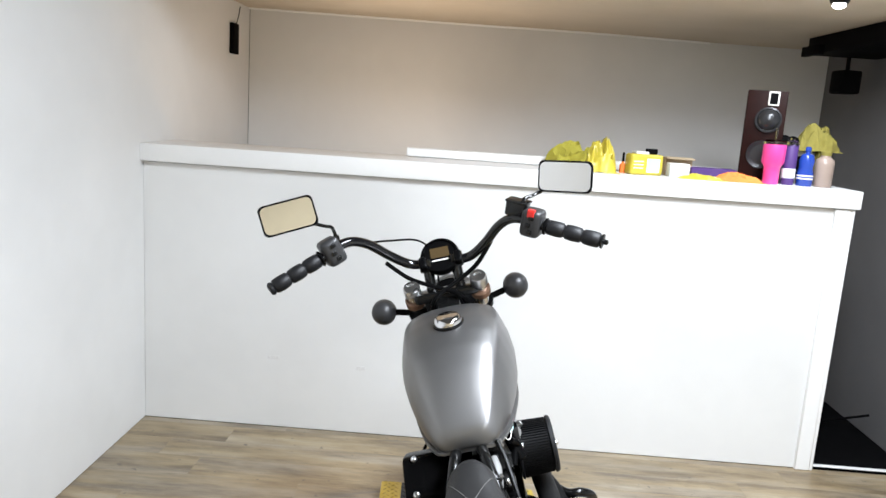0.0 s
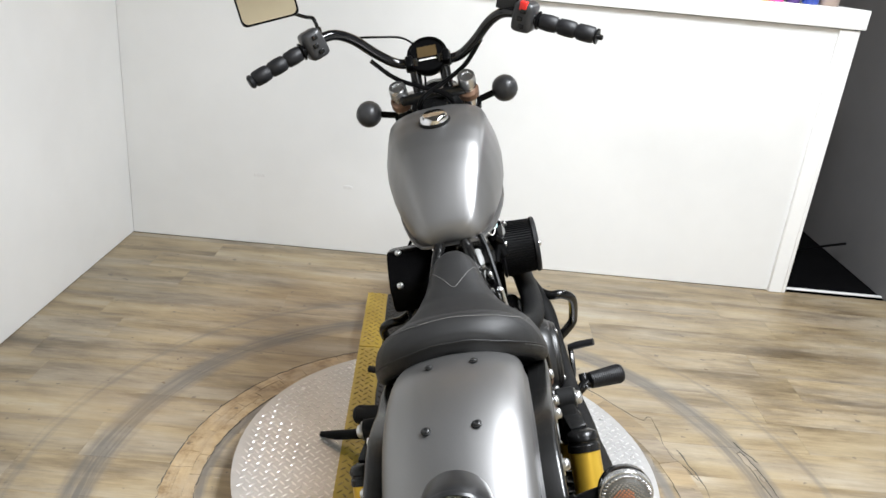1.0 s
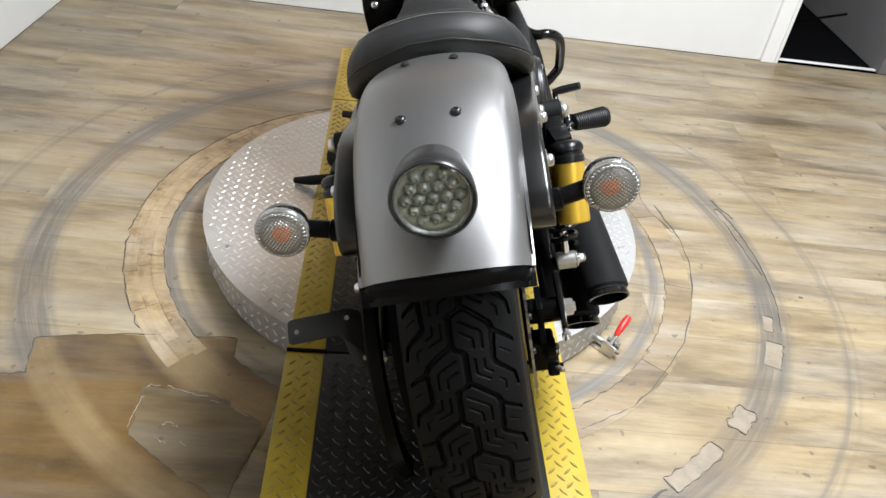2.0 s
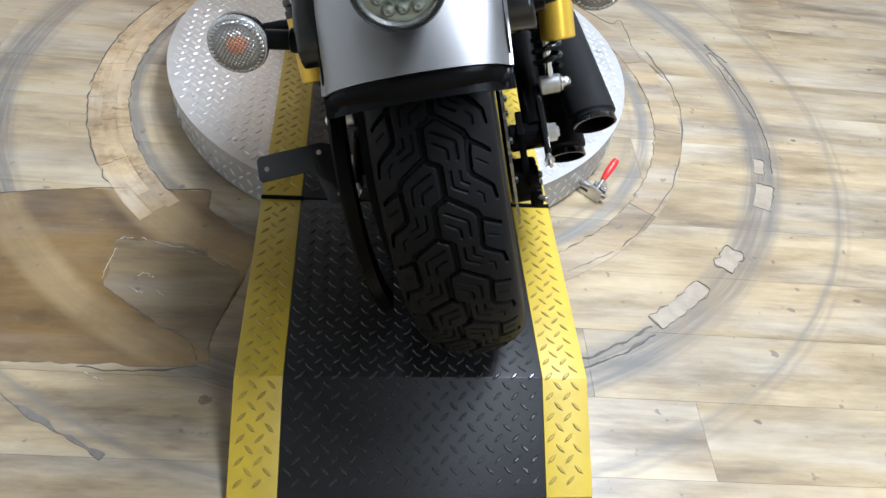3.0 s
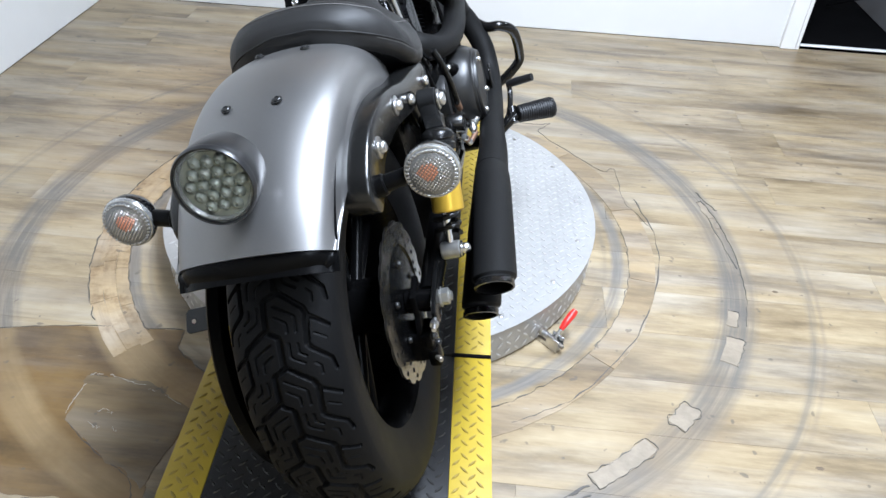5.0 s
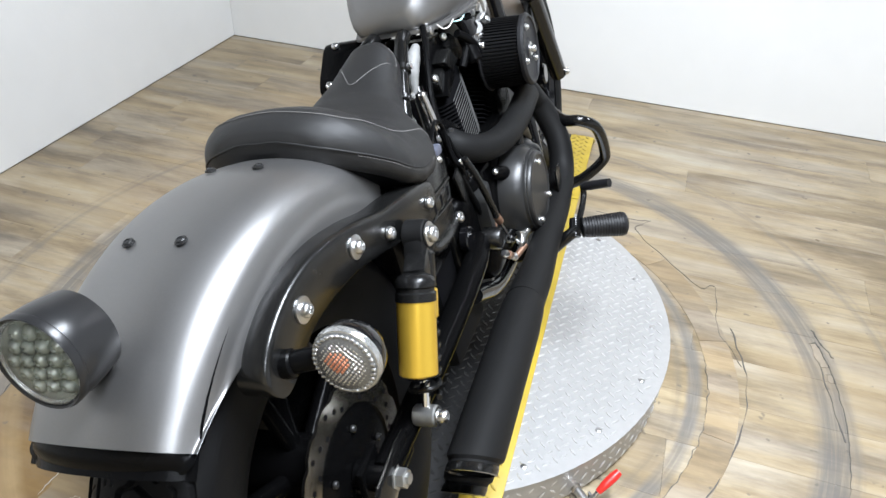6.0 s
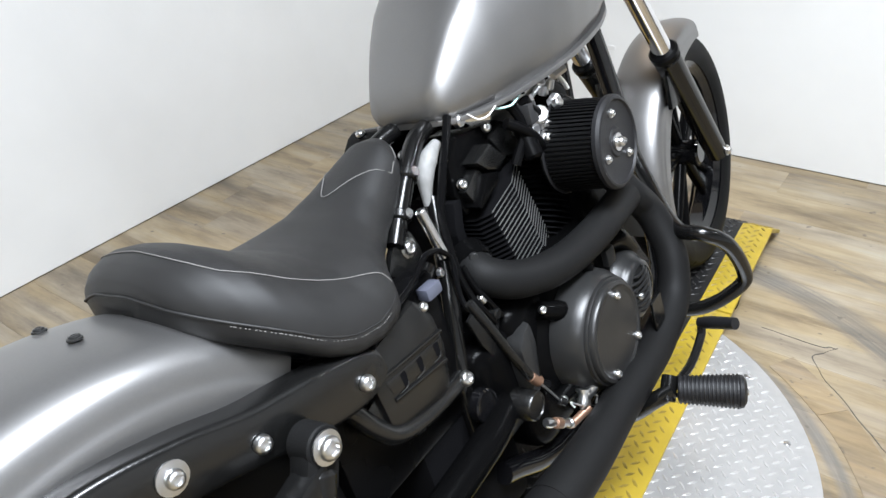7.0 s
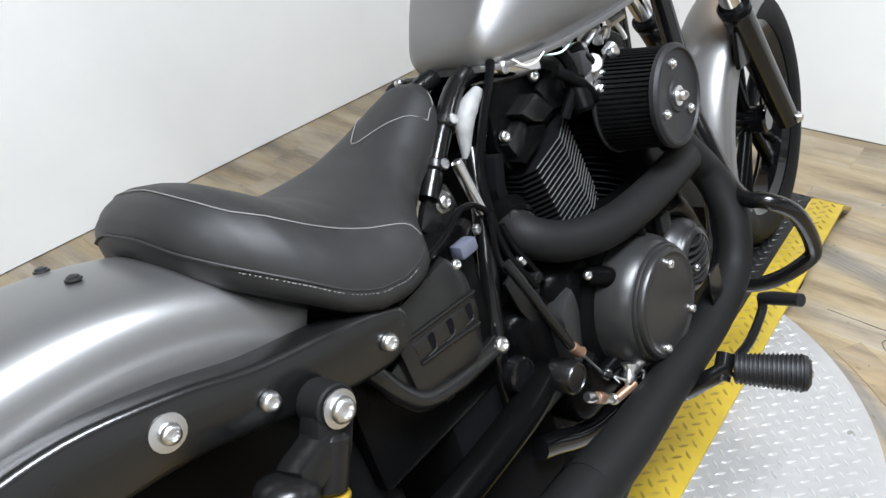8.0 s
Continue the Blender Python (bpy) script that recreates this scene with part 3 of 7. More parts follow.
def lugs(name, spots, material, parent, length, width, height):
    verts, faces = [], []
    for m in spots:
        lug(verts, faces, m, length, width, height)
    me = bpy.data.meshes.new(name)
    me.from_pydata(verts, [], faces)
    me.materials.append(material)
    ob = new(name, me)
    ob.parent = parent
    return tagged(ob, kind="stuff")


LAT = 0.0285  # step of the raised pattern: one lug each way in every cell


def lattice(x0, x1, y0, y1):
    out = []
    for i in range(int(x0 / LAT) - 1, int(x1 / LAT) + 2):
        for j in range(int(y0 / LAT) - 1, int(y1 / LAT) + 2):
            for d, turn in ((0.0, 45), (0.5, -45)):
                x, y = (i + d) * LAT, (j + d) * LAT
                if x0 < x < x1 and y0 < y < y1:
                    out.append((x, y, turn))
    return out


spots = []
for x, y, turn in lattice(-0.54, 0.54, -0.54, 0.54):
    if math.hypot(x, y) < 0.54 and not (-0.285 < x < 0.28):
        spots.append(pose(x, y, TOP, 0, 0, turn))
for i in range(140):
    for j in range(3):
        a = 2 * math.pi * i / 140
        spots.append(pose(0.5505 * math.cos(a), 0.5505 * math.sin(a), 0.022 + j * 0.0255) @ Matrix.Rotation(a + math.pi / 2, 4, "Z") @ pose(0, 0, 0, 90) @ pose(0, 0, 0, 0, 0, 45 if (i + j) % 2 else -45))
lugs("plate_pattern", spots, M_ALUG, table, 0.021, 0.0052, 0.0016)
for k in range(18):
    a = 2 * math.pi * (k + 0.3) / 18
    x, y = 0.515 * math.cos(a), 0.515 * math.sin(a)
    if not -0.29 < x < 0.285:
        part("screw", turned([(0.0065, 0), (0.0065, 0.0015), (0.003, 0.003), (0.0005, 0.003)], 10, pose(x, y, TOP)), M_STEEL, table)

ramp = thing("wheel_ramp", TABLE, "black and yellow diamond-plate ramp across the turntable", "ramp")
XL, XR, YW = -0.30, 0.263, 0.075
R_TOP = 0.106
PROFILE = [(-0.592, 0.016), (-0.43, R_TOP), (-0.025, R_TOP), (1.075, R_TOP), (1.48, R_TOP), (1.642, 0.016)]


def ramp_height(y):
    return float(np.interp(y, [p[0] for p in PROFILE], [p[1] for p in PROFILE]))


def ramp_strip(x0, x1, ys):
    """A slab of the ramp between two lines, thick 12 mm, following the profile."""
    top = [(y, ramp_height(y)) for y in ys]
    outline = top + [(y, z - 0.012) for y, z in reversed(top)]
    return prism(outline, "x", x0, x1, 0.0012)


SPANS = (("ramp_rear", (-0.592, -0.43, -0.028)), ("ramp_middle", (-0.022, 1.072)), ("ramp_front", (1.078, 1.48, 1.642)))
for nm, ys in SPANS:
    board = part(nm, ramp_strip(XL + YW, XR - YW, ys), M_RAMPB, ramp, "black diamond-plate tread, scuffed")
    for x0, x1 in ((XL, XL + YW - 0.0005), (XR - YW + 0.0005, XR)):
        part("yellow_edge", ramp_strip(x0, x1, ys), M_RAMPY, board, "yellow painted diamond-plate edge")
for nm, cols, strips in (("black_pattern", M_BLUG, ((XL + YW, XR - YW),)), ("yellow_pattern", M_YLUG, ((XL, XL + YW), (XR - YW, XR)))):
    spots = []
    for x0, x1 in strips:
        for x, y, turn in lattice(x0 + 0.009, x1 - 0.009, -0.58, 1.63):
            if abs(y + 0.025) > 0.012 and abs(y - 1.075) > 0.012:
                slope = math.degrees(math.atan2(ramp_height(y + 0.004) - ramp_height(y - 0.004), 0.008))
                spots.append(pose(x, y, ramp_height(y), slope) @ pose(0, 0, 0, 0, 0, turn))
    lugs(nm, spots, cols, ramp, 0.021, 0.0055, 0.002)
for x0, x1 in ((XL, XL + 0.08), (XR - 0.08, XR)):
    part("hinge_bar", rod((x0, -0.025, R_TOP + 0.001), (x1, -0.025, R_TOP + 0.001), 0.0045, 10), M_DARK, ramp)
for x in (XL + 0.03, XR - 0.03):
    part("leg", block(x, -0.2, 0.047, 0.03, 0.03, 0.09, 0.003), M_DARK, ramp)
    part("leg", block(x, 1.25, 0.047, 0.03, 0.03, 0.09, 0.003), M_DARK, ramp)

clamp = thing("lock_clamp", pose(0.398, 0.155, 0.0, 0, 0, -44), "steel toggle clamp with a red grip beside the turntable", "clamp")
part("base", block(0.0, 0, 0.006, 0.066, 0.024, 0.012, 0.002), M_STEEL, clamp)
part("barrel", rod((-0.04, -0.002, 0.022), (0.022, -0.002, 0.022), 0.0085, 14, 0.002), M_STEEL, clamp)
part("collar", rod((-0.032, -0.002, 0.022), (-0.018, -0.002, 0.022), 0.011, 14, 0.002), M_WORN, clamp)
for y in (-0.011, 0.009):
    part("link", block(0.018, y, 0.024, 0.034, 0.003, 0.024, 0.001), M_STEEL, clamp)
part("plunger", rod((0.02, -0.002, 0.02), (0.043, -0.002, 0.02), 0.005, 12, 0.001), M_WORN, clamp)
part("lever", rod((0.016, 0.0, 0.03), (0.0145, 0.022, 0.048), 0.0042, 10), M_STEEL, clamp)
part("grip", sweep([(0.0148, 0.018, 0.045), (0.013, 0.034, 0.055), (0.0105, 0.054, 0.064), (0.009, 0.067, 0.07)], [0.006, 0.0085, 0.0095, 0.0075], 12), M_RED, clamp, "red rubber grip")


# ---- motorcycle, leaning on its side stand ----
BIKE = Matrix.Translation((0.114, 0, 0.1)) @ Matrix.Rotation(radians(1.28), 4, "Z") @ Matrix.Rotation(radians(-16.03), 4, "Y")
bike = thing("motorcycle", BIKE, "silver and black cruiser motorcycle leaning on its side stand", "motorcycle")
RV, RW = -0.19, 0.335  # centre of the fender's arc
WV, WW, RR = -0.222, 0.319, 0.306  # rear wheel
FV, FW, FR = 1.274, 0.29, 0.278
SIDES = (1, -1)
X90 = Matrix.Rotation(radians(90), 4, "Y")


def bolt(parent, p, way, r=0.008, h=0.006, washer=0.0, name="bolt", material=None):
    """A button-head bolt with a socket, on a washer."""
    prof = [(r * 0.98, 0), (r, h * 0.35), (r * 0.85, h * 0.8), (r * 0.55, h), (r * 0.5, h), (r * 0.45, h * 0.55), (0.0005, h * 0.5)]
    bm = turned(prof, 14)
    if washer:
        for v in bm.verts:
            v.co.z += 0.0025
        bm = merge(bm, turned([(washer, 0), (washer, 0.002), (r * 0.9, 0.0026)], 18))
    bmesh.ops.transform(bm, matrix=aim(p, Vector(p) + Vector(way)), verts=bm.verts)
    return part(name, bm, material or M_STEEL, parent)


# -- tyres with carved tread --
def seg_dist(px, py, ax, ay, bx, by):
    dx, dy = bx - ax, by - ay
    t = np.clip(((px - ax) * dx + (py - ay) * dy) / (dx * dx + dy * dy), 0, 1)
    return np.hypot(px - ax - t * dx, py - ay - t * dy)


def tyre_mesh(name, R, half, side_h, per_pitch, ns, grooves, pitch_n):
    """Crown and sidewalls of a tyre about the u axis, grooves cut by distance to lines that repeat every pitch."""
    crown = half
    wall = np.linspace(0, side_h, 9)[1:]
    arc = np.concatenate([-(crown + wall[::-1]), np.linspace(-crown, crown, ns), crown + wall])
    ns = len(arc)
    prof_u = np.where(np.abs(arc) < crown, half * np.sin(np.clip(np.abs(arc) / crown, 0, 1) * math.pi / 2 * 0.92) / math.sin(math.pi / 2 * 0.92), half)
    drop_c = half * 0.62 * (1 - np.cos(np.clip(np.abs(arc) / crown, 0, 1) * math.pi / 2 * 0.92))
    over = np.clip((np.abs(arc) - crown) / side_h, 0, 1)
    prof_u = np.where(over > 0, half * (1.0 + 0.03 * np.sin(over * math.pi) - 0.22 * over**2), prof_u) * np.sign(arc)
    prof_r = R - drop_c - over * side_h
    pl = 2 * math.pi * R / pitch_n
    na = per_pitch * pitch_n
    along, S = np.meshgrid(np.arange(per_pitch) * pl / per_pitch, arc, indexing="ij")
    depth = np.zeros_like(S)
    for line, width, deep in grooves:
        d = np.full_like(S, 9.0)
        for sh in (-2 * pl, -pl, 0, pl, 2 * pl):
            for (a0, s0), (a1, s1) in zip(line, line[1:]):
                d = np.minimum(d, seg_dist(S, along + sh, s0, a0, s1, a1))
        depth = np.maximum(depth, deep * np.clip((width / 2 + 0.0007 - d) / 0.0012, 0, 1))
    A = -np.arange(na)[:, None] * 2 * math.pi / na
    rad = prof_r[None, :] - np.tile(depth, (pitch_n, 1))
    V = np.stack([np.broadcast_to(prof_u, rad.shape), rad * np.cos(A), rad * np.sin(A)], -1).reshape(-1, 3)
    i, j = np.meshgrid(np.arange(na), np.arange(ns - 1), indexing="ij")
    k = (i + 1) % na
    F = np.stack([i * ns + j, i * ns + j + 1, k * ns + j + 1, k * ns + j], -1).reshape(-1, 4)
    me = bpy.data.meshes.new(name)
    me.from_pydata(V.tolist(), [], F.tolist())
    me.materials.append(M_RUBBER)
    me.shade_smooth()
    me.set_sharp_from_angle(angle=radians(38))
    return me


# lines of (along, across) on one side of the tread, in parts of a pitch and metres; the other side mirrors them half a pitch on
PITCHES = 21
PITCH = 2 * math.pi * RR / PITCHES
HALF = [
    ([(0.31, -0.005), (0.36, -0.003), (0.40, 0.003), (0.44, 0.005), (0.79, 0.005), (0.82, 0.0065), (0.87, 0.0115), (1.05, 0.0275), (1.16, 0.031), (1.33, 0.052)], 0.0045, 0.007),
    ([(0.16, 0.0305), (0.2, 0.030), (0.54, 0.0285), (0.6, 0.031), (0.74, 0.0445), (0.8, 0.05), (0.96, 0.053)], 0.0045, 0.0065),
    ([(0.0, 0.003), (0.14, 0.0185), (0.17, 0.02), (0.37, 0.02)], 0.0014, 0.003),
    ([(0.145, 0.003), (0.23, 0.0115), (0.26, 0.0125), (0.36, 0.0125)], 0.0014, 0.003),
    ([(0.5, 0.0125), (0.68, 0.0125), (0.71, 0.014), (0.79, 0.0235)], 0.0014, 0.003),
    ([(0.52, 0.02), (0.64, 0.02), (0.7, 0.026)], 0.0014, 0.003),
    ([(0.41, 0.036), (0.5, 0.0475)], 0.0012, 0.0025),
    ([(0.81, 0.0325), (0.87, 0.0375), (0.98, 0.0375)], 0.0012, 0.0025),
]
REAR_TREAD = []
for line, w, d in HALF:
    REAR_TREAD.append(([(-a * PITCH, s) for a, s in line], w, d))
    REAR_TREAD.append(([(-(a + 0.5) * PITCH, -s) for a, s in line], w, d))

rear_wheel = part("rear_wheel", merge(
    turned([(0.2, -0.06), (0.215, -0.058), (0.21, -0.045), (0.19, -0.03), (0.19, 0.03), (0.21, 0.045), (0.215, 0.058), (0.2, 0.06), (0.185, 0.035), (0.183, -0.035), (0.2, -0.06)], 64, X90, caps=False),
    rod((-0.07, 0, 0), (0.07, 0, 0), 0.045, 24, 0.006)), M_CASE, bike, "black cast rear wheel")
rear_wheel.location = (0, WV, WW)
tyre_me = tyre_mesh("tyre", RR, 0.073, 0.075, 84, 170, REAR_TREAD, PITCHES)
tyre = new("tyre", tyre_me)
tyre.parent = rear_wheel
tagged(tyre, "black rear tyre with deep stepped tread")
for k in range(5):
    a = 2 * math.pi * k / 5 + 0.3
    for d in (-0.13, 0.13):
        part("spoke", rod((0, 0.04 * math.cos(a), 0.04 * math.sin(a)), (0, 0.19 * math.cos(a + d), 0.19 * math.sin(a + d)), 0.013, 10, r2=0.01), M_CASE, rear_wheel)
bm = bmesh.new()
loops = []
for x in (0.083, 0.087):
    rim = [(x, (0.1275 - 0.005 * abs(math.sin(9 * q)) ** 6) * math.cos(q), (0.1275 - 0.005 * abs(math.sin(9 * q)) ** 6) * math.sin(q)) for q in [2 * math.pi * k / 180 for k in range(180)]]
    bore = [(x, 0.09 * math.cos(2 * math.pi * k / 180), 0.09 * math.sin(2 * math.pi * k / 180)) for k in range(180)]
    loops.append(([bm.verts.new(p) for p in rim], [bm.verts.new(p) for p in bore]))
for k in range(180):
    j = (k + 1) % 180
    (r0, b0), (r1, b1) = loops
    for quad in ((r0[k], r0[j], b0[j], b0[k]), (r1[k], b1[k], b1[j], r1[j]), (r0[k], r1[k], r1[j], r0[j]), (b0[k], b0[j], b1[j], b1[k])):
        bm.faces.new(quad)
bmesh.ops.recalc_face_normals(bm, faces=bm.faces)
part("brake_disc", bm, M_DISC, rear_wheel, "drilled steel brake disc with a scalloped rim")
hb = []
for k in range(40):
    a, r = 2 * math.pi * k / 40, (0.097, 0.107, 0.117)[k % 3]
    hb.append(turned([(0.0038, 0), (0.0038, 0.0003)], 8, Matrix.Translation((0.0873, r * math.cos(a), r * math.sin(a))) @ X90))
tagged(part("disc_drilling", merge(*hb), M_DARK, rear_wheel, "rows of drilled holes"), kind="stuff")
for k in range(5):
    a = 2 * math.pi * k / 5
    bolt(rear_wheel, (0.087, 0.062 * math.cos(a), 0.062 * math.sin(a)), (1, 0, 0), 0.005, 0.005, name="disc_bolt", material=M_COVER)
part("disc_carrier", turned([(0.03, 0), (0.096, 0), (0.096, 0.006), (0.03, 0.01)], 40, Matrix.Translation((0.078, 0, 0)) @ X90), M_CASE, rear_wheel)
# Added black disc closes the view through the spokes, in place of shade
part("gap_disc", turned([(0.05, 0), (0.193, 0), (0.196, 0.003), (0.193, 0.006), (0.05, 0.008)], 48, Matrix.Translation((-0.074, 0, 0)) @ X90), M_PLASTIC, rear_wheel)
# belt pulley with teeth
teeth = []
for k in range(56):
    a = 2 * math.pi * k / 56
    teeth.append(block(-0.092, 0.15 * math.cos(a), 0.15 * math.sin(a), 0.026, 0.006, 0.006, 0))
part("belt_pulley", merge(turned([(0.05, -0.013), (0.148, -0.013), (0.148, 0.013), (0.05, 0.013)], 56, Matrix.Translation((-0.092, 0, 0)) @ X90), *teeth), M_BLACK, rear_wheel, "black toothed belt pulley")

front_wheel = part("front_wheel", merge(
    turned([(0.212, -0.035), (0.222, -0.033), (0.2, -0.015), (0.2, 0.015), (0.222, 0.033), (0.212, 0.035), (0.192, 0.02), (0.192, -0.02), (0.212, -0.035)], 64, X90, caps=False),
    rod((-0.05, 0, 0), (0.05, 0, 0), 0.03, 20, 0.005)), M_GLOSS, bike, "black cast front wheel")
front_wheel.matrix_local = pose(-0.015, FV, FW, 0, 0, 2.5)
ftyre = new("tyre", tyre_mesh("tyre", FR, 0.046, 0.045, 14, 44, [([(0.0, -0.04), (0.03, -0.012), (0.05, 0.012), (0.02, 0.04)], 0.005, 0.004)], 24))
ftyre.parent = front_wheel
tagged(ftyre, "black front tyre")
for k in range(5):
    a = 2 * math.pi * k / 5 + 0.5
    for d in (-0.16, 0.16):
        part("spoke", rod((0, 0.03 * math.cos(a), 0.03 * math.sin(a)), (0, 0.195 * math.cos(a + d), 0.195 * math.sin(a + d)), 0.014, 10, r2=0.012), M_CASE, front_wheel)
part("brake_disc", turned([(0.07, -0.002), (0.115, -0.002), (0.115, 0.002), (0.07, 0.002), (0.07, -0.002)], 48, Matrix.Translation((-0.055, 0, 0)) @ X90, caps=False), M_STEEL, front_wheel)


# -- rear fender --
def fender_ring(cv, cw, r, a, half, skirt, bulge=0.02):
    """Cross-section of a fender at one angle: crown, shoulder crease and skirt; outer then inner skin."""
    out = []
    fu = (0.0, 0.4, 0.7, 0.85, 0.93, 0.975, 0.995, 1.0, 1.03, 1.035, 1.03)
    fd = [min(k * bulge / 0.02, skirt * (0.9 + 0.01 * n)) for n, k in enumerate((0.0, 0.003, 0.0115, 0.0205, 0.0285, 0.038, 0.048, 0.056, 0.061, 0.07))] + [skirt]
    q = np.linspace(-1, 1, 121)
    su, sd = np.interp(np.abs(q) * 10, range(11), fu) * np.sign(q), np.interp(np.abs(q) * 10, range(11), fd)
    pad = 4
    soft = np.ones(2 * pad + 1) / (2 * pad + 1)
    mu = np.convolve(np.pad(su, pad, mode="reflect", reflect_type="odd"), soft, mode="valid")
    md = np.convolve(np.pad(sd, pad, mode="reflect", reflect_type="odd"), soft, mode="valid")
    prof = [(half * float(a3), float(b3)) for a3, b3 in zip(mu[::2], md[::2])]
    for (u, d) in prof:
        out.append((u, cv + (r - d) * math.cos(a), cw + (r - d) * math.sin(a)))
    for (u, d) in reversed(prof):
        rr = r - d - (0.003 if d < skirt - 1e-4 else 0.0)
        out.append((u * 0.972, cv + rr * math.cos(a), cw + rr * math.sin(a)))
    return out


FEN = 0.381
rings = []
for i in range(49):
    deg = 52 + (134.0 - 52) * i / 48
    taper = 1.0 - 0.07 * max(0, (deg - 90) / 46) ** 1.5
    skirt = 0.088 - 0.05 * max(0, (deg - 112) / 22)
    rings.append(fender_ring(RV, RW, FEN, radians(deg), 0.106 * taper, skirt))
fender = part("rear_fender", loft(rings), M_SILVER, bike, "satin silver metal rear fender", 50)
rings = []
for i in range(7):
    deg = 134.1 + 3.0 * i / 6
    rings.append(fender_ring(RV, RW, FEN - 0.004 - 0.008 * (i / 6) ** 2, radians(deg), 0.0975 - 0.01 * (i / 6) ** 3, 0.037 - 0.012 * i / 6))
part("fender_lip", loft(rings), M_PLASTIC, fender, "black plastic lip")
for s in SIDES:
    for v, w in ((-0.272, 0.7065), (-0.116, 0.7075)):
        a = math.atan2(w - RW, v - RV)
        bolt(fender, (s * 0.034, RV + 0.379 * math.cos(a), RW + 0.379 * math.sin(a)), (0, math.cos(a), math.sin(a)), 0.0052, 0.002, 0.0068, material=M_COVER)
part("inner_fender", loft([fender_ring(RV, RW, FEN - 0.012, radians(40 + 98 * i / 24), 0.098, 0.03) for i in range(25)]), M_PLASTIC, fender)

# tail lamp
tail_m = aim((0.005, -0.404, 0.693), (0.005, -0.46, 0.699))
tail = part("tail_lamp", turned([(0.041, -0.01), (0.0435, 0.004), (0.0455, 0.02), (0.0458, 0.034), (0.0425, 0.042), (0.0405, 0.026)], 40, tail_m), M_SMOKE, bike, "round tail lamp on a dark grey housing")
part("bezel", turned([(0.0445, 0.034), (0.0465, 0.036), (0.0465, 0.041), (0.0448, 0.0438), (0.043, 0.0428)], 40, tail_m, caps=False), M_SMOKE, tail)
part("reflector", turned([(0.043, 0.026), (0.043, 0.03), (0.0005, 0.028)], 40, tail_m), M_TAILIN, tail)
cells = []
for i in range(-3, 4):
    for j in range(-3, 4):
        x, y = (i + 0.5 * (j % 2)) * 0.0142, j * 0.0123
        if math.hypot(x, y) < 0.034:
            cells.append(turned([(0.0071, 0.028), (0.0067, 0.031), (0.005, 0.034), (0.0028, 0.0356), (0.0024, 0.0335), (0.0004, 0.033)], 12, tail_m @ Matrix.Translation((x, y, 0))))
part("lens_cells", merge(*cells), M_TAILIN, tail, "clear faceted lamp cells")
part("lens_ring", turned([(0.0425, 0.036), (0.0395, 0.0375), (0.0365, 0.034)], 40, tail_m, caps=False), M_REFL, tail, "clear outer ring of the lamp")
lens = part("lens", turned([(0.0432, 0.041), (0.040, 0.0445), (0.03, 0.047), (0.015, 0.049), (0.0004, 0.0495)], 40, tail_m, caps=False), M_THIN, tail, "thin clear cover")
lens.visible_shadow = False

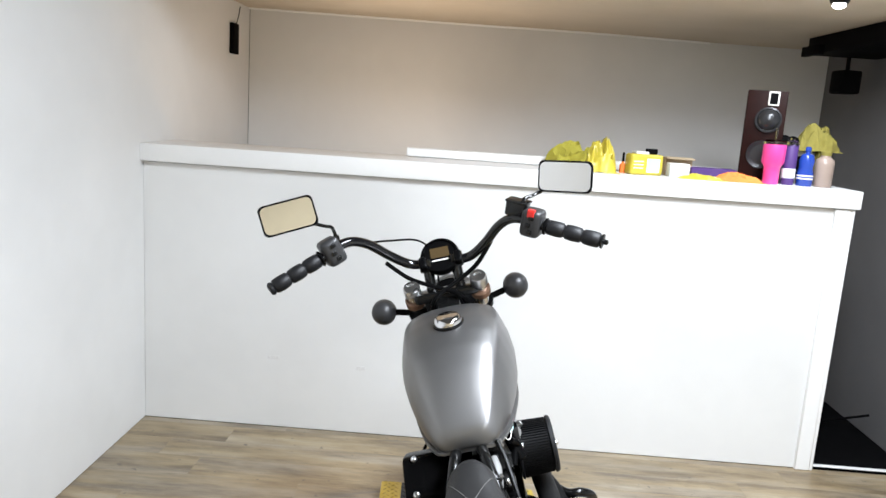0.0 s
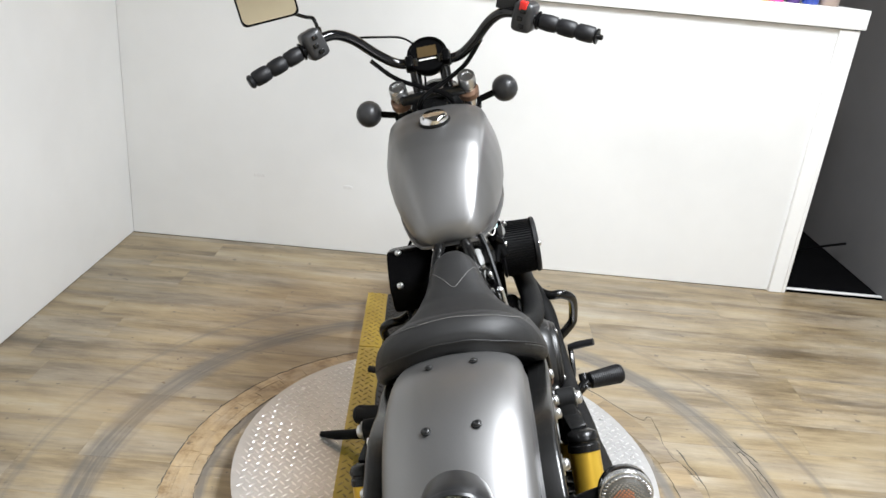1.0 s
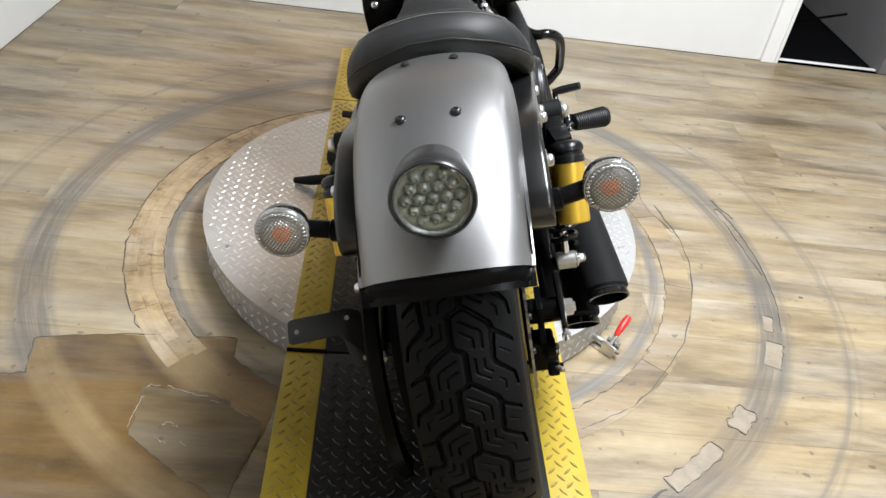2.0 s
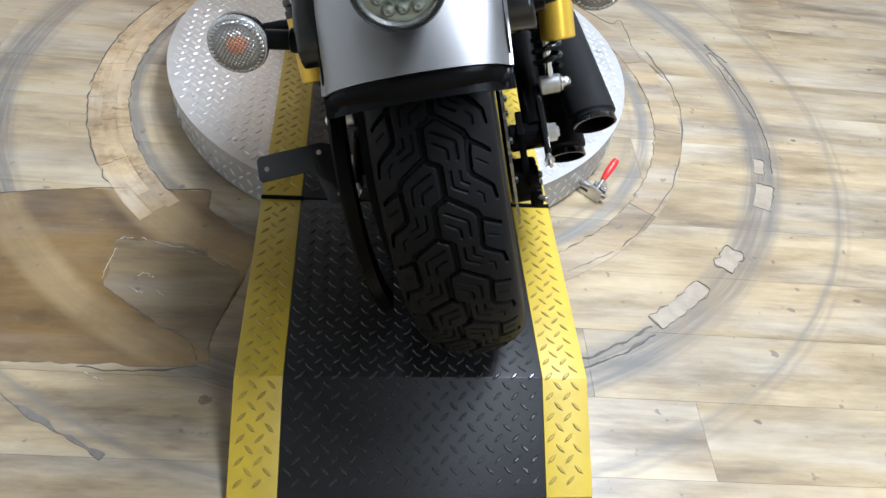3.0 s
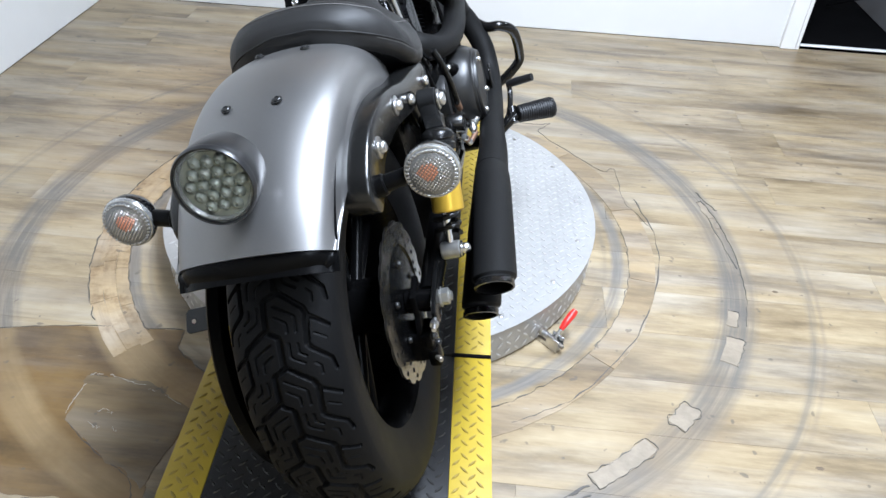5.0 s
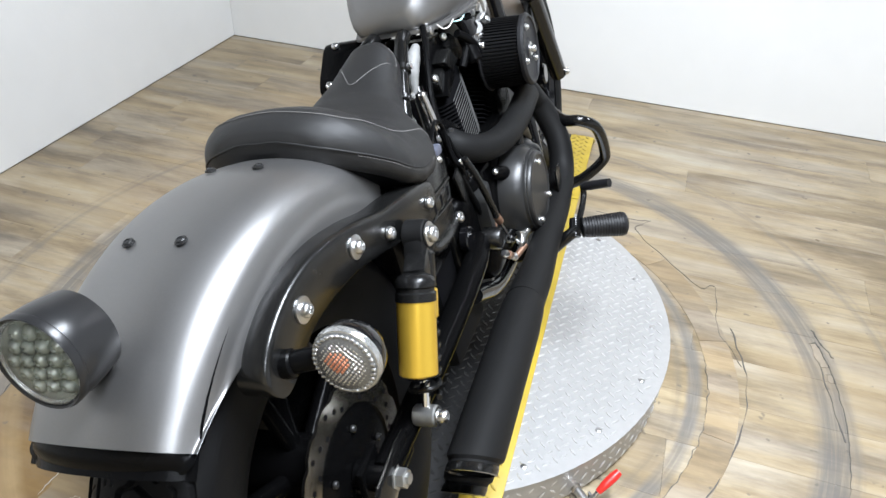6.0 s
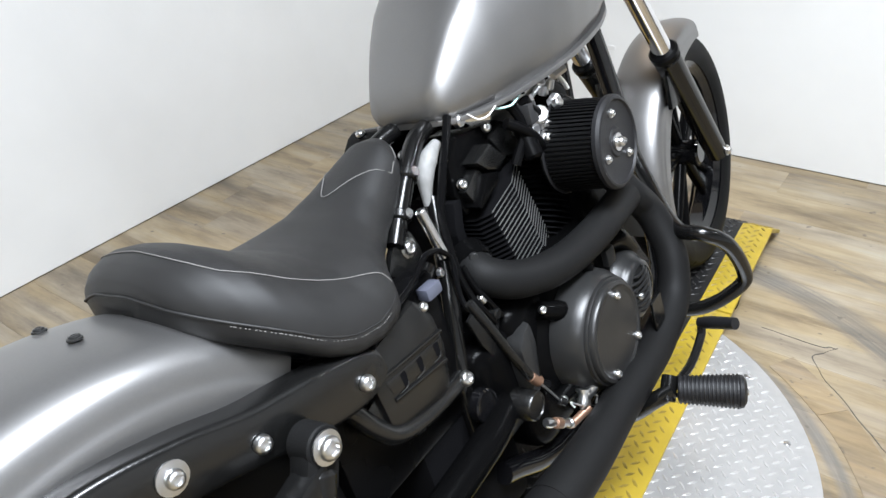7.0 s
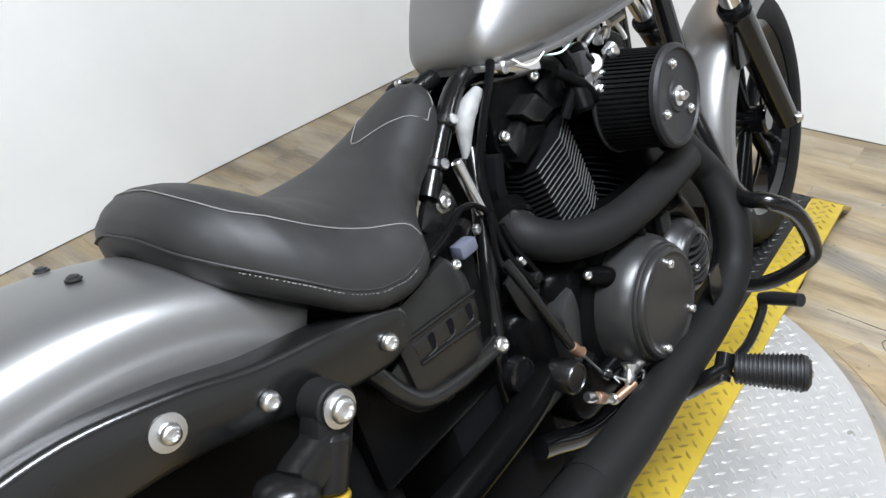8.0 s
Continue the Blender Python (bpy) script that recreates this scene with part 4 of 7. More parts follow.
# fender struts and rear turn signals
STRUT = [(0.0885, 0.5535, 0.004), (0.0865, 0.5535, 0.0125), (0.079, 0.5545, 0.0205), (0.05, 0.558, 0.028), (0.0, 0.569, 0.029), (-0.066, 0.585, 0.026), (-0.13, 0.604, 0.028), (-0.2, 0.615, 0.032), (-0.263, 0.611, 0.033), (-0.305, 0.595, 0.033), (-0.326, 0.582, 0.029), (-0.338, 0.573, 0.02), (-0.343, 0.569, 0.008)]
for s in SIDES:
    rings = []
    line = smooth_line([(v, w, h) for v, w, h in STRUT], 5)
    for i, p in enumerate(line):
        a, b = line[max(i - 1, 0)], line[min(i + 1, len(line) - 1)]
        t = Vector((b[0] - a[0], b[1] - a[1])).normalized()
        nv, nw = (t[1], -t[0])
        if nw < 0:
            nv, nw = -nv, -nw
        h, uo = p[2], 0.147 - 0.012 * min(1, max(0, (-p[0]) / 0.25))
        ring = [(uo - 0.036, h * 0.98), (uo - 0.007, h), (uo - 0.003, h - 0.0012), (uo - 0.0008, h - 0.004), (uo, h - 0.008), (uo, -h * 0.8), (uo - 0.004, -h), (uo - 0.03, -h), (uo - 0.036, -h * 0.9)]
        rings.append([(s * u, p[0] + nv * k, p[1] + nw * k) for u, k in ring])
    st = part("fender_strut", loft(rings), M_PANEL, bike, "satin black fender strut")
    for v, w, u, r, wr in ((0.056, 0.553, 0.1475, 0.009, 0.0), (-0.066, 0.58, 0.1445, 0.009, 0.0), (-0.141, 0.609, 0.14, 0.0085, 0.0145), (-0.263, 0.613, 0.135, 0.0085, 0.0145)):
        bolt(st, (s * u, v, w), (s, 0, 0), r, 0.008, wr)
    c = Vector((s * 0.207, -0.315, 0.598))
    sig = part("turn_signal", turned([(0.012, 0.034), (0.024, 0.028), (0.033, 0.014), (0.0355, 0.0), (0.034, -0.004)], 28, aim(c, c + Vector((0, 1, -0.12)))), M_GLOSS, bike, "black round turn signal with a clear lens")
    part("stem", rod((s * 0.13, -0.318, 0.588), (s * 0.182, -0.308, 0.594), 0.0115, 14, 0.002), M_PLASTIC, sig)
    part("stem_cap", rod((s * 0.131, -0.318, 0.588), (s * 0.146, -0.316, 0.59), 0.0145, 14, 0.002), M_PLASTIC, sig)
    back = aim(c, c + Vector((0, -1, 0.12)))
    part("lens_rim", turned([(0.0345, -0.004), (0.0355, 0.004), (0.034, 0.008), (0.0318, 0.0085)], 28, back, caps=False), M_REFL, sig)
    part("reflector", turned([(0.0335, 0.0045), (0.022, 0.0), (0.008, -0.003), (0.0005, -0.003)], 28, back, caps=False), M_REFL, sig)
    lens2 = part("lens", turned([(0.033, 0.005), (0.0325, 0.0085), (0.026, 0.013), (0.013, 0.016), (0.0004, 0.017)], 28, back, caps=False), M_LENS, sig, "clear ribbed lens")
    lens2.visible_shadow = False
    cells, glow = [], []
    for i in range(-8, 9):
        for j in range(-8, 9):
            x, y = (i + j) * 0.0026, (i - j) * 0.0026
            r = math.hypot(x, y)
            if r < 0.0255:
                zz = 0.0165 - 0.0078 * (r / 0.031) ** 2
                cell = turned([(0.0027, zz - 0.001), (0.0015, zz + 0.0012), (0.0003, zz + 0.0016)], 4, back @ Matrix.Translation((x, y, 0)))
                (glow if math.hypot((x + s * 0.003) * 0.8, y - 0.005) < 0.0105 else cells).append(cell)
    facets = []
    for k in range(36):
        q = 2 * math.pi * k / 36
        facets.append(block(0.0295 * math.cos(q), 0.0295 * math.sin(q), 0.0108, 0.0052, 0.0032, 0.003, 0.0008, 1, back))
    tagged(part("rim_facets", merge(*facets), M_REFL, sig, "bright ring of clear facets"), kind="stuff")
    tagged(part("lens_pattern", merge(*cells), M_REFL, sig, "clear faceted lens surface", 20), kind="stuff")
    part("bulb", merge(*glow), M_AMBER, sig, "amber bulb seen through the facets", 20)

# -- seat --
SV = [-0.060, -0.057, -0.050, -0.036, -0.016, 0.008, 0.034, 0.065, 0.10, 0.125, 0.143, 0.154, 0.165, 0.19, 0.23, 0.27, 0.30, 0.318, 0.327]
SB = [0.030, 0.056, 0.083, 0.107, 0.128, 0.143, 0.151, 0.153, 0.151, 0.147, 0.139, 0.127, 0.112, 0.088, 0.067, 0.055, 0.047, 0.03, 0.006]
ST = [0.706, 0.715, 0.725, 0.734, 0.738, 0.731, 0.712, 0.688, 0.671, 0.667, 0.667, 0.668, 0.670, 0.674, 0.688, 0.704, 0.714, 0.712, 0.705]
SE = [0.700, 0.696, 0.687, 0.673, 0.656, 0.636, 0.613, 0.595, 0.588, 0.59, 0.595, 0.602, 0.610, 0.624, 0.64, 0.655, 0.667, 0.68, 0.69]


def seat_top(v, s, lift=0.0):
    """A point on the seat's skin: v along, s across from -1 to 1."""
    b, t, e = (float(np.interp(v, SV, k)) for k in (SB, ST, SE))
    q = min(1.0, abs(s))
    ang = q * math.pi / 2
    u = b * math.sin(ang) ** 0.8
    w = e + (t - e) * math.cos(ang) ** 0.92
    return Vector((math.copysign(u, s), v, w + lift))


rings = []
for v in np.concatenate([np.linspace(-0.06, -0.05, 6), np.linspace(-0.044, 0.29, 56), np.linspace(0.298, 0.3265, 8)]):
    top = [seat_top(v, s) for s in np.linspace(-1, 1, 41)]
    e, b = float(np.interp(v, SV, SE)), float(np.interp(v, SV, SB))
    low = [Vector((u * b, v, e - k)) for u, k in ((0.985, 0.01), (0.92, 0.016), (0.5, 0.01), (0, 0.006), (-0.5, 0.01), (-0.92, 0.016), (-0.985, 0.01))]
    rings.append([*top, *low])
seat = part("seat", loft(rings), M_SEAT, bike, "black stitched solo saddle", 60)
rings = []
for v in np.linspace(-0.056, 0.3, 30):
    e, b = float(np.interp(v, SV, SE)), float(np.interp(v, SV, SB))
    rings.append([(k * b * 0.9, v, e - d) for k, d in ((1, 0.006), (0.97, 0.015), (0.8, 0.022), (-0.8, 0.022), (-0.97, 0.015), (-1, 0.006))])
part("seat_pan", loft(rings), M_PLASTIC, seat, "black plastic seat pan")


def stitch(pts, r=0.0006):
    return part("stitching", sweep(pts, r, 6, 2), M_STITCH, seat, "pale grey stitching")


def on_seat(v, s):
    return seat_top(v, s, 0.0008)


def at_width(v, u):
    """The point of the seat's skin at a place along and a distance across."""
    b = float(np.interp(v, SV, SB))
    s = math.asin(min(1.0, abs(u) / b) ** 1.25) / (math.pi / 2)
    return on_seat(v, math.copysign(s, u))


def both_ways(half):
    return [at_width(v, -u) for v, u in reversed(half)] + [at_width(v, u) for v, u in half[1:]]


stitch(both_ways([(0.2105, 0.0), (0.2135, 0.006), (0.2241, 0.0135), (0.238, 0.023), (0.2507, 0.0325), (0.266, 0.042), (0.281, 0.0495)]))
stitch(both_ways([(0.3245, 0.0), (0.322, 0.015), (0.316, 0.028), (0.306, 0.039), (0.294, 0.045), (0.281, 0.0495)]))
stitch(both_ways([(-0.022, 0.0), (-0.0235, 0.025), (-0.0235, 0.05), (-0.019, 0.078), (-0.008, 0.1), (0.012, 0.113), (0.04, 0.119), (0.07, 0.12), (0.1, 0.123), (0.125, 0.128), (0.139, 0.131), (0.145, 0.1345)]), 0.0006)
# double seam along the lower edge: a cord and a row of short stitches below it
EDGE = [0.148, 0.138, 0.12, 0.1, 0.085, 0.07, 0.055, 0.04, 0.025, 0.01, -0.005, -0.02, -0.03, -0.04, -0.048, -0.053]


def on_edge(v, s, lift=0.009, out=0.0004):
    return Vector((s * (float(np.interp(v, SV, SB)) * 0.992 + out), v - 0.0012, float(np.interp(v, SV, SE)) + lift))


def edge_line(lift, out):
    return [on_edge(v, -1, lift, out) for v in EDGE] + [Vector((u, -0.0602, 0.7035 + lift)) for u in (-0.03, 0.0, 0.03)] + [on_edge(v, 1, lift, out) for v in reversed(EDGE)]


part("edge_cord", sweep(edge_line(0.0085, 0.0002), 0.0013, 8, 2), M_SEAT, seat, "raised leather cord along the lower edge")
line = smooth_line(edge_line(0.0045, 0.0007), 12)
dashes, run = [], 0.0
for p, q in zip(line, line[1:]):
    run += (q - p).length
    if int(run / 0.0022) % 2 == 0 and p.y > -0.03:
        dashes.append(rod(p, q, 0.0006, 5))
tagged(part("stitching", merge(*dashes), M_STITCH, seat, "row of short pale stitches"), kind="stuff")

# -- fuel tank --
TV = [0.385, 0.392, 0.41, 0.44, 0.48, 0.53, 0.58, 0.63, 0.68, 0.73, 0.77, 0.80, 0.815]
TB = [0.045, 0.062, 0.075, 0.089, 0.105, 0.119, 0.131, 0.139, 0.141, 0.139, 0.13, 0.112, 0.08]
TT = [0.738, 0.752, 0.778, 0.815, 0.853, 0.888, 0.911, 0.925, 0.931, 0.928, 0.916, 0.897, 0.875]
TL = [0.705, 0.702, 0.70, 0.698, 0.698, 0.701, 0.705, 0.71, 0.717, 0.725, 0.735, 0.75, 0.765]


def tank_ring(v):
    b, t, l = (float(np.interp(v, TV, k)) for k in (TB, TT, TL))
    h = t - l
    half = [(0.0, t), (0.3, t - 0.008 * h), (0.53, t - 0.035 * h), (0.7, t - 0.075 * h), (0.8, t - 0.125 * h), (0.845, t - 0.19 * h), (0.91, t - 0.32 * h), (0.97, t - 0.46 * h), (1.0, t - 0.62 * h), (0.985, t - 0.78 * h), (0.93, t - 0.92 * h), (0.86, l)]
    right = [(b * k, v, w) for k, w in half]
    left = [(-u, y, w) for u, y, w in reversed(right[1:])]
    return right + left


tank = part("fuel_tank", loft([tank_ring(v) for v in np.linspace(0.385, 0.815, 44)]), M_SILVER, bike, "satin silver teardrop fuel tank", 60)
rings = []
for v in np.linspace(0.387, 0.81, 36):
    b, l = float(np.interp(v, TV, TB)), float(np.interp(v, TV, TL))
    rings.append([(b * 0.86, v, l), (b * 0.86 + 0.009, v, l - 0.001), (b * 0.86 + 0.01, v, l - 0.004), (b * 0.86 + 0.009, v, l - 0.008), (-b * 0.86 - 0.009, v, l - 0.008), (-b * 0.86 - 0.01, v, l - 0.004), (-b * 0.86 - 0.009, v, l - 0.001), (-b * 0.86, v, l)])
part("seam_flange", loft(rings), M_SILVER, tank)
cap = part("fuel_cap", turned([(0.0335, -0.03), (0.0335, 0.004), (0.031, 0.011), (0.027, 0.0145), (0.022, 0.0155), (0.0005, 0.017)], 32, aim((0, 0.612, 0.922), (0, 0.60, 1.0))), M_CHROME, tank, "polished chrome fuel cap")
part("neck", turned([(0.0375, -0.018), (0.0375, -0.002), (0.034, 0.0)], 32, aim((0, 0.612, 0.922), (0, 0.60, 1.0))), M_GREYCASE, cap)

# -- fork, triple clamp, bars --
FORK_T = {1: Vector((0.088, 0.785, 0.965)), -1: Vector((-0.088, 0.805, 0.965))}
FORK_B = {1: Vector((0.07, FV, FW)), -1: Vector((-0.1, FV, FW))}
for s in SIDES:
    t, b = FORK_T[s], FORK_B[s]
    mid = b.lerp(t, 0.42)
    leg = part("fork_leg", rod(b - (t - b).normalized() * 0.012, mid, 0.024, 20, 0.006, 0.027), M_BLACK, bike, "black lower fork leg")
    part("stanchion", rod(mid, t, 0.019, 20), M_CHROME, leg, "chrome fork tube")
    part("dust_seal", rod(mid, mid.lerp(t, 0.04), 0.029, 20, 0.004), M_PLASTIC, leg)
    part("top_cap", turned([(0.0225, -0.02), (0.0225, 0.004), (0.02, 0.009), (0.012, 0.009), (0.011, 0.006), (0.0005, 0.006)], 24, aim(t + (t - b).normalized() * 0.012, t + (t - b))), M_STEEL, leg, "bright fork cap")
    part("fork_clamp", rod(t.lerp(b, 0.03), t.lerp(b, 0.06), 0.0265, 20, 0.004), M_COPPER, leg)
    bolt(leg, b + Vector((s * 0.024, 0, 0)), (s, 0, 0), 0.009, 0.008, 0.012, "axle_nut")
part("lower_yoke", block(0, 0.865, 0.83, 0.23, 0.06, 0.035, 0.01, 3), M_BLACK, bike)
part("upper_yoke", block(0, 0.81, 0.945, 0.17, 0.055, 0.026, 0.008, 3, Matrix.Translation((0, 0, 0))), M_BLACK, bike)
part("head_tube", rod((0, 0.77, 0.93), (0, 0.9, 0.76), 0.03, 18), M_BLACK, bike)

BARW = lambda u: -0.066 * u
BAR = [(0.0, 0.842, 1.02), (0.05, 0.842, 1.022), (0.085, 0.838, 1.03), (0.125, 0.815, 1.062), (0.165, 0.775, 1.105), (0.2, 0.735, 1.126), (0.235, 0.705, 1.122), (0.265, 0.687, 1.107), (0.385, 0.627, 1.061)]
full = [(-u, v, w + BARW(-u)) for u, v, w in reversed(BAR[1:])] + [(u, v, w + BARW(u)) for u, v, w in BAR]
bars = part("handlebar", sweep(full, 0.0125, 14, 5), M_GLOSS, bike, "gloss black drag handlebar")
for s in SIDES:
    part("riser", rod((s * 0.038, 0.825, 0.95), (s * 0.038, 0.842, 1.025), 0.014, 14, 0.003), M_BLACK, bars)
    part("bar_clamp", block(s * 0.042, 0.842, 1.022, 0.034, 0.04, 0.036, 0.006, 2), M_BLACK, bars)
    g0, g1 = Vector((s * 0.277, 0.681, 1.102 + BARW(s * 0.277))), Vector((s * 0.388, 0.6255, 1.06 + BARW(s * 0.388)))
    prof = []
    L0 = (g1 - g0).length
    for seg3 in range(3):
        a, b = seg3 / 3 * L0, (seg3 + 1) / 3 * L0
        prof += [(0.0145, a + 0.001), (0.018, a + 0.005), (0.019, (a + b) / 2), (0.018, b - 0.005), (0.0145, b - 0.001)]
    grip = part("grip", turned(prof, 20, aim(g0, g1)), M_GRIP, bars, "black ribbed rubber grip")
    end = [(0.013, 0), (0.0165, 0.003), (0.0165, 0.008), (0.012, 0.012)] if s < 0 else [(0.013, 0), (0.0175, 0.002), (0.0175, 0.006), (0.006, 0.008), (0.006, 0.016), (0.003, 0.018)]
    part("bar_end", turned(end, 18, aim(g1, g1 + (g1 - g0))), M_GREYCASE if s > 0 else M_GRIP, grip)
    part("flange", rod(g0 - (g1 - g0).normalized() * 0.006, g0, 0.021, 18, 0.002), M_PLASTIC, grip)
    h = Vector((s * 0.247, 0.697, 1.115 + BARW(s * 0.247)))
    ax = (g1 - g0).normalized()
    box_m = Matrix.Translation(h) @ (ax.to_track_quat("X", "Z") if s > 0 else (-ax).to_track_quat("X", "Z")).to_matrix().to_4x4()
    sw = part("switch_housing", block(0, 0, 0, 0.05, 0.054, 0.068, 0.015, 3, box_m), M_POD, bars, "dark grey switch housing")
    for k, (y, z) in enumerate(((-0.026, 0.016), (-0.026, -0.002), (-0.026, -0.018))):
        part("switch", block(0.003 * (-1) ** k, y, z, 0.013, 0.01, 0.01, 0.002, 2, box_m), M_GREYCASE, sw)
    if s > 0:
        part("kill_switch", block(0.0, -0.022, 0.027, 0.017, 0.017, 0.02, 0.003, 2, box_m), M_RED, sw, "red kill switch")
        mc = part("master_cylinder", block(-0.052, 0.022, 0.018, 0.052, 0.04, 0.036, 0.005, 2, box_m), M_BLACK, bars, "black brake fluid reservoir")
        part("lid", block(-0.052, 0.022, 0.037, 0.056, 0.044, 0.006, 0.002, 2, box_m), M_BLACK, mc)
    lev0, lev1 = h + Vector((s * 0.01, 0.035, 0.0)), g1 + Vector((s * -0.02, 0.06, 0.0))
    part("lever", sweep([lev0, lev0.lerp(lev1, 0.35) + Vector((0, 0.02, 0)), lev1], [0.008, 0.006, 0.006], 8), M_BLACK, bars)

# mirrors
for s, c, face, tilt in ((-1, (-0.331, 0.70, 1.238), (0.25, -1.0, 0.09), 3), (1, (0.346, 0.72, 1.188), (-0.42, -1.0, 0.15), -15)):
    c = Vector(c)
    z = Vector(face).normalized()
    x = Vector((1, 0, 0)) - z * z.x
    x.normalize()
    y = z.cross(x)
    m = Matrix((( x.x, y.x, z.x, c.x), (x.y, y.y, z.y, c.y), (x.z, y.z, z.z, c.z), (0, 0, 0, 1))) @ Matrix.Rotation(radians(tilt), 4, "Z")
    W2, H2, rc = 0.068, 0.039, 0.014

    def rounded(w2, h2, z):
        out = []
        for sx, sy, a0 in ((1, 1, 0), (-1, 1, 90), (-1, -1, 180), (1, -1, 270)):
            for k in range(6):
                a = radians(a0 + 18 * k)
                out.append(m @ Vector((sx * (w2 - rc) + rc * math.cos(a), sy * (h2 - rc) + rc * math.sin(a), z)))
        return out

    mir = part("mirror", loft([rounded(W2 * 0.8, H2 * 0.75, -0.018), rounded(W2 * 0.97, H2 * 0.96, -0.01), rounded(W2, H2, 0.0), rounded(W2 * 0.985, H2 * 0.975, 0.003), rounded(W2 - 0.004, H2 - 0.004, 0.002)], caps=True), M_PLASTIC, bike, "rectangular black mirror on a thin stalk")
    part("mirror_glass", loft([rounded(W2 - 0.0045, H2 - 0.0045, 0.0022), rounded(W2 - 0.0047, H2 - 0.0047, 0.0032)]), M_MIRROR, mir, "plain silvered mirror glass")
    foot = Vector((s * 0.232, 0.715, 1.14 + BARW(s * 0.232)))
    base = m @ Vector((-s * 0.055, -0.034, -0.012))
    part("stalk", sweep([foot, foot + Vector((s * 0.004, 0.0, 0.03)), foot.lerp(base, 0.5) + Vector((0, 0.01, 0.012)), base], 0.0045, 8), M_BLACK, mir)
    part("stalk_nut", rod(foot + Vector((0, 0, -0.012)), foot + Vector((0, 0, 0.01)), 0.008, 8), M_BLACK, mir)

# speedometer
sp = aim((0, 0.848, 1.036), (0, 0.79, 1.092))
pod = part("speedometer", turned([(0.02, -0.045), (0.042, -0.03), (0.052, -0.008), (0.053, 0.004), (0.051, 0.01), (0.046, 0.011), (0.045, 0.006), (0.0005, 0.006)], 36, sp), M_PLASTIC, bike, "round black digital speedometer")
part("display", block(0, 0.008, 0.0075, 0.05, 0.032, 0.002, 0.0008, 1, sp), M_LCD, pod, "dark amber display window")
part("label_bar", block(0, -0.016, 0.0075, 0.046, 0.004, 0.002, 0.0005, 1, sp), M_LABEL, pod, "thin pale bar under the display")
for s in SIDES:
    part("button", block(s * 0.047, -0.02, 0.006, 0.02, 0.034, 0.03, 0.006, 3, sp), M_PLASTIC, pod)
cable = part("clutch_cable", sweep([(-0.215, 0.745, 1.135), (-0.17, 0.79, 1.12), (-0.12, 0.84, 1.106), (-0.05, 0.89, 1.082), (-0.02, 0.93, 1.02), (-0.03, 0.9, 0.9)], 0.0028, 8), M_PLASTIC, bike, "black cable looping over the bars")
for s in SIDES:
    part("wiring", sweep([(s * 0.14, 0.812, 1.055), (s * 0.09, 0.82, 1.0), (s * 0.03, 0.8, 0.97), (-s * 0.03, 0.77, 0.945), (-s * 0.05, 0.8, 0.9)], 0.006, 8), M_PLASTIC, bike)
# front turn signals
for s in SIDES:
    c = Vector((s * 0.18, 0.842, 0.918))
    fs = part("front_signal", turned([(0.001, -0.033), (0.014, -0.031), (0.025, -0.023), (0.0325, -0.008), (0.0335, 0.004), (0.0335, 0.016), (0.028, 0.03), (0.0005, 0.035)], 24, aim(c, c + Vector((0, 1, 0)))), M_POD, bike, "round black front turn signal")
    part("stem", rod(c + Vector((-s * 0.022, 0.004, -0.004)), (s * 0.085, 0.85, 0.895), 0.0085, 12), M_PLASTIC, fs)
    part("clamp", rod((s * 0.09, 0.835, 0.905), (s * 0.088, 0.85, 0.885), 0.026, 16, 0.004), M_PLASTIC, fs)
part("headlamp", turned([(0.04, 0), (0.08, 0.03), (0.088, 0.075), (0.085, 0.095), (0.0005, 0.1)], 32, aim((0, 0.92, 0.875), (0, 1.05, 0.855))), M_PLASTIC, bike)

# front fender
rings = []
for i in range(33):
    deg = 84 + (192 - 84) * i / 32
    rings.append(fender_ring(FV, FW, FR + 0.03, radians(deg), 0.06, 0.048 + 0.016 * math.sin(math.pi * i / 32), 0.012))
ff = part("front_fender", loft(rings), M_SILVER, bike, "satin silver front fender", 50)
for s in SIDES:
    b = FORK_B[s].lerp(FORK_T[s], 0.36)
    part("fender_stay", block(s * 0.075, b.y - 0.02, b.z - 0.03, 0.01, 0.05, 0.07, 0.003), M_BLACK, ff)

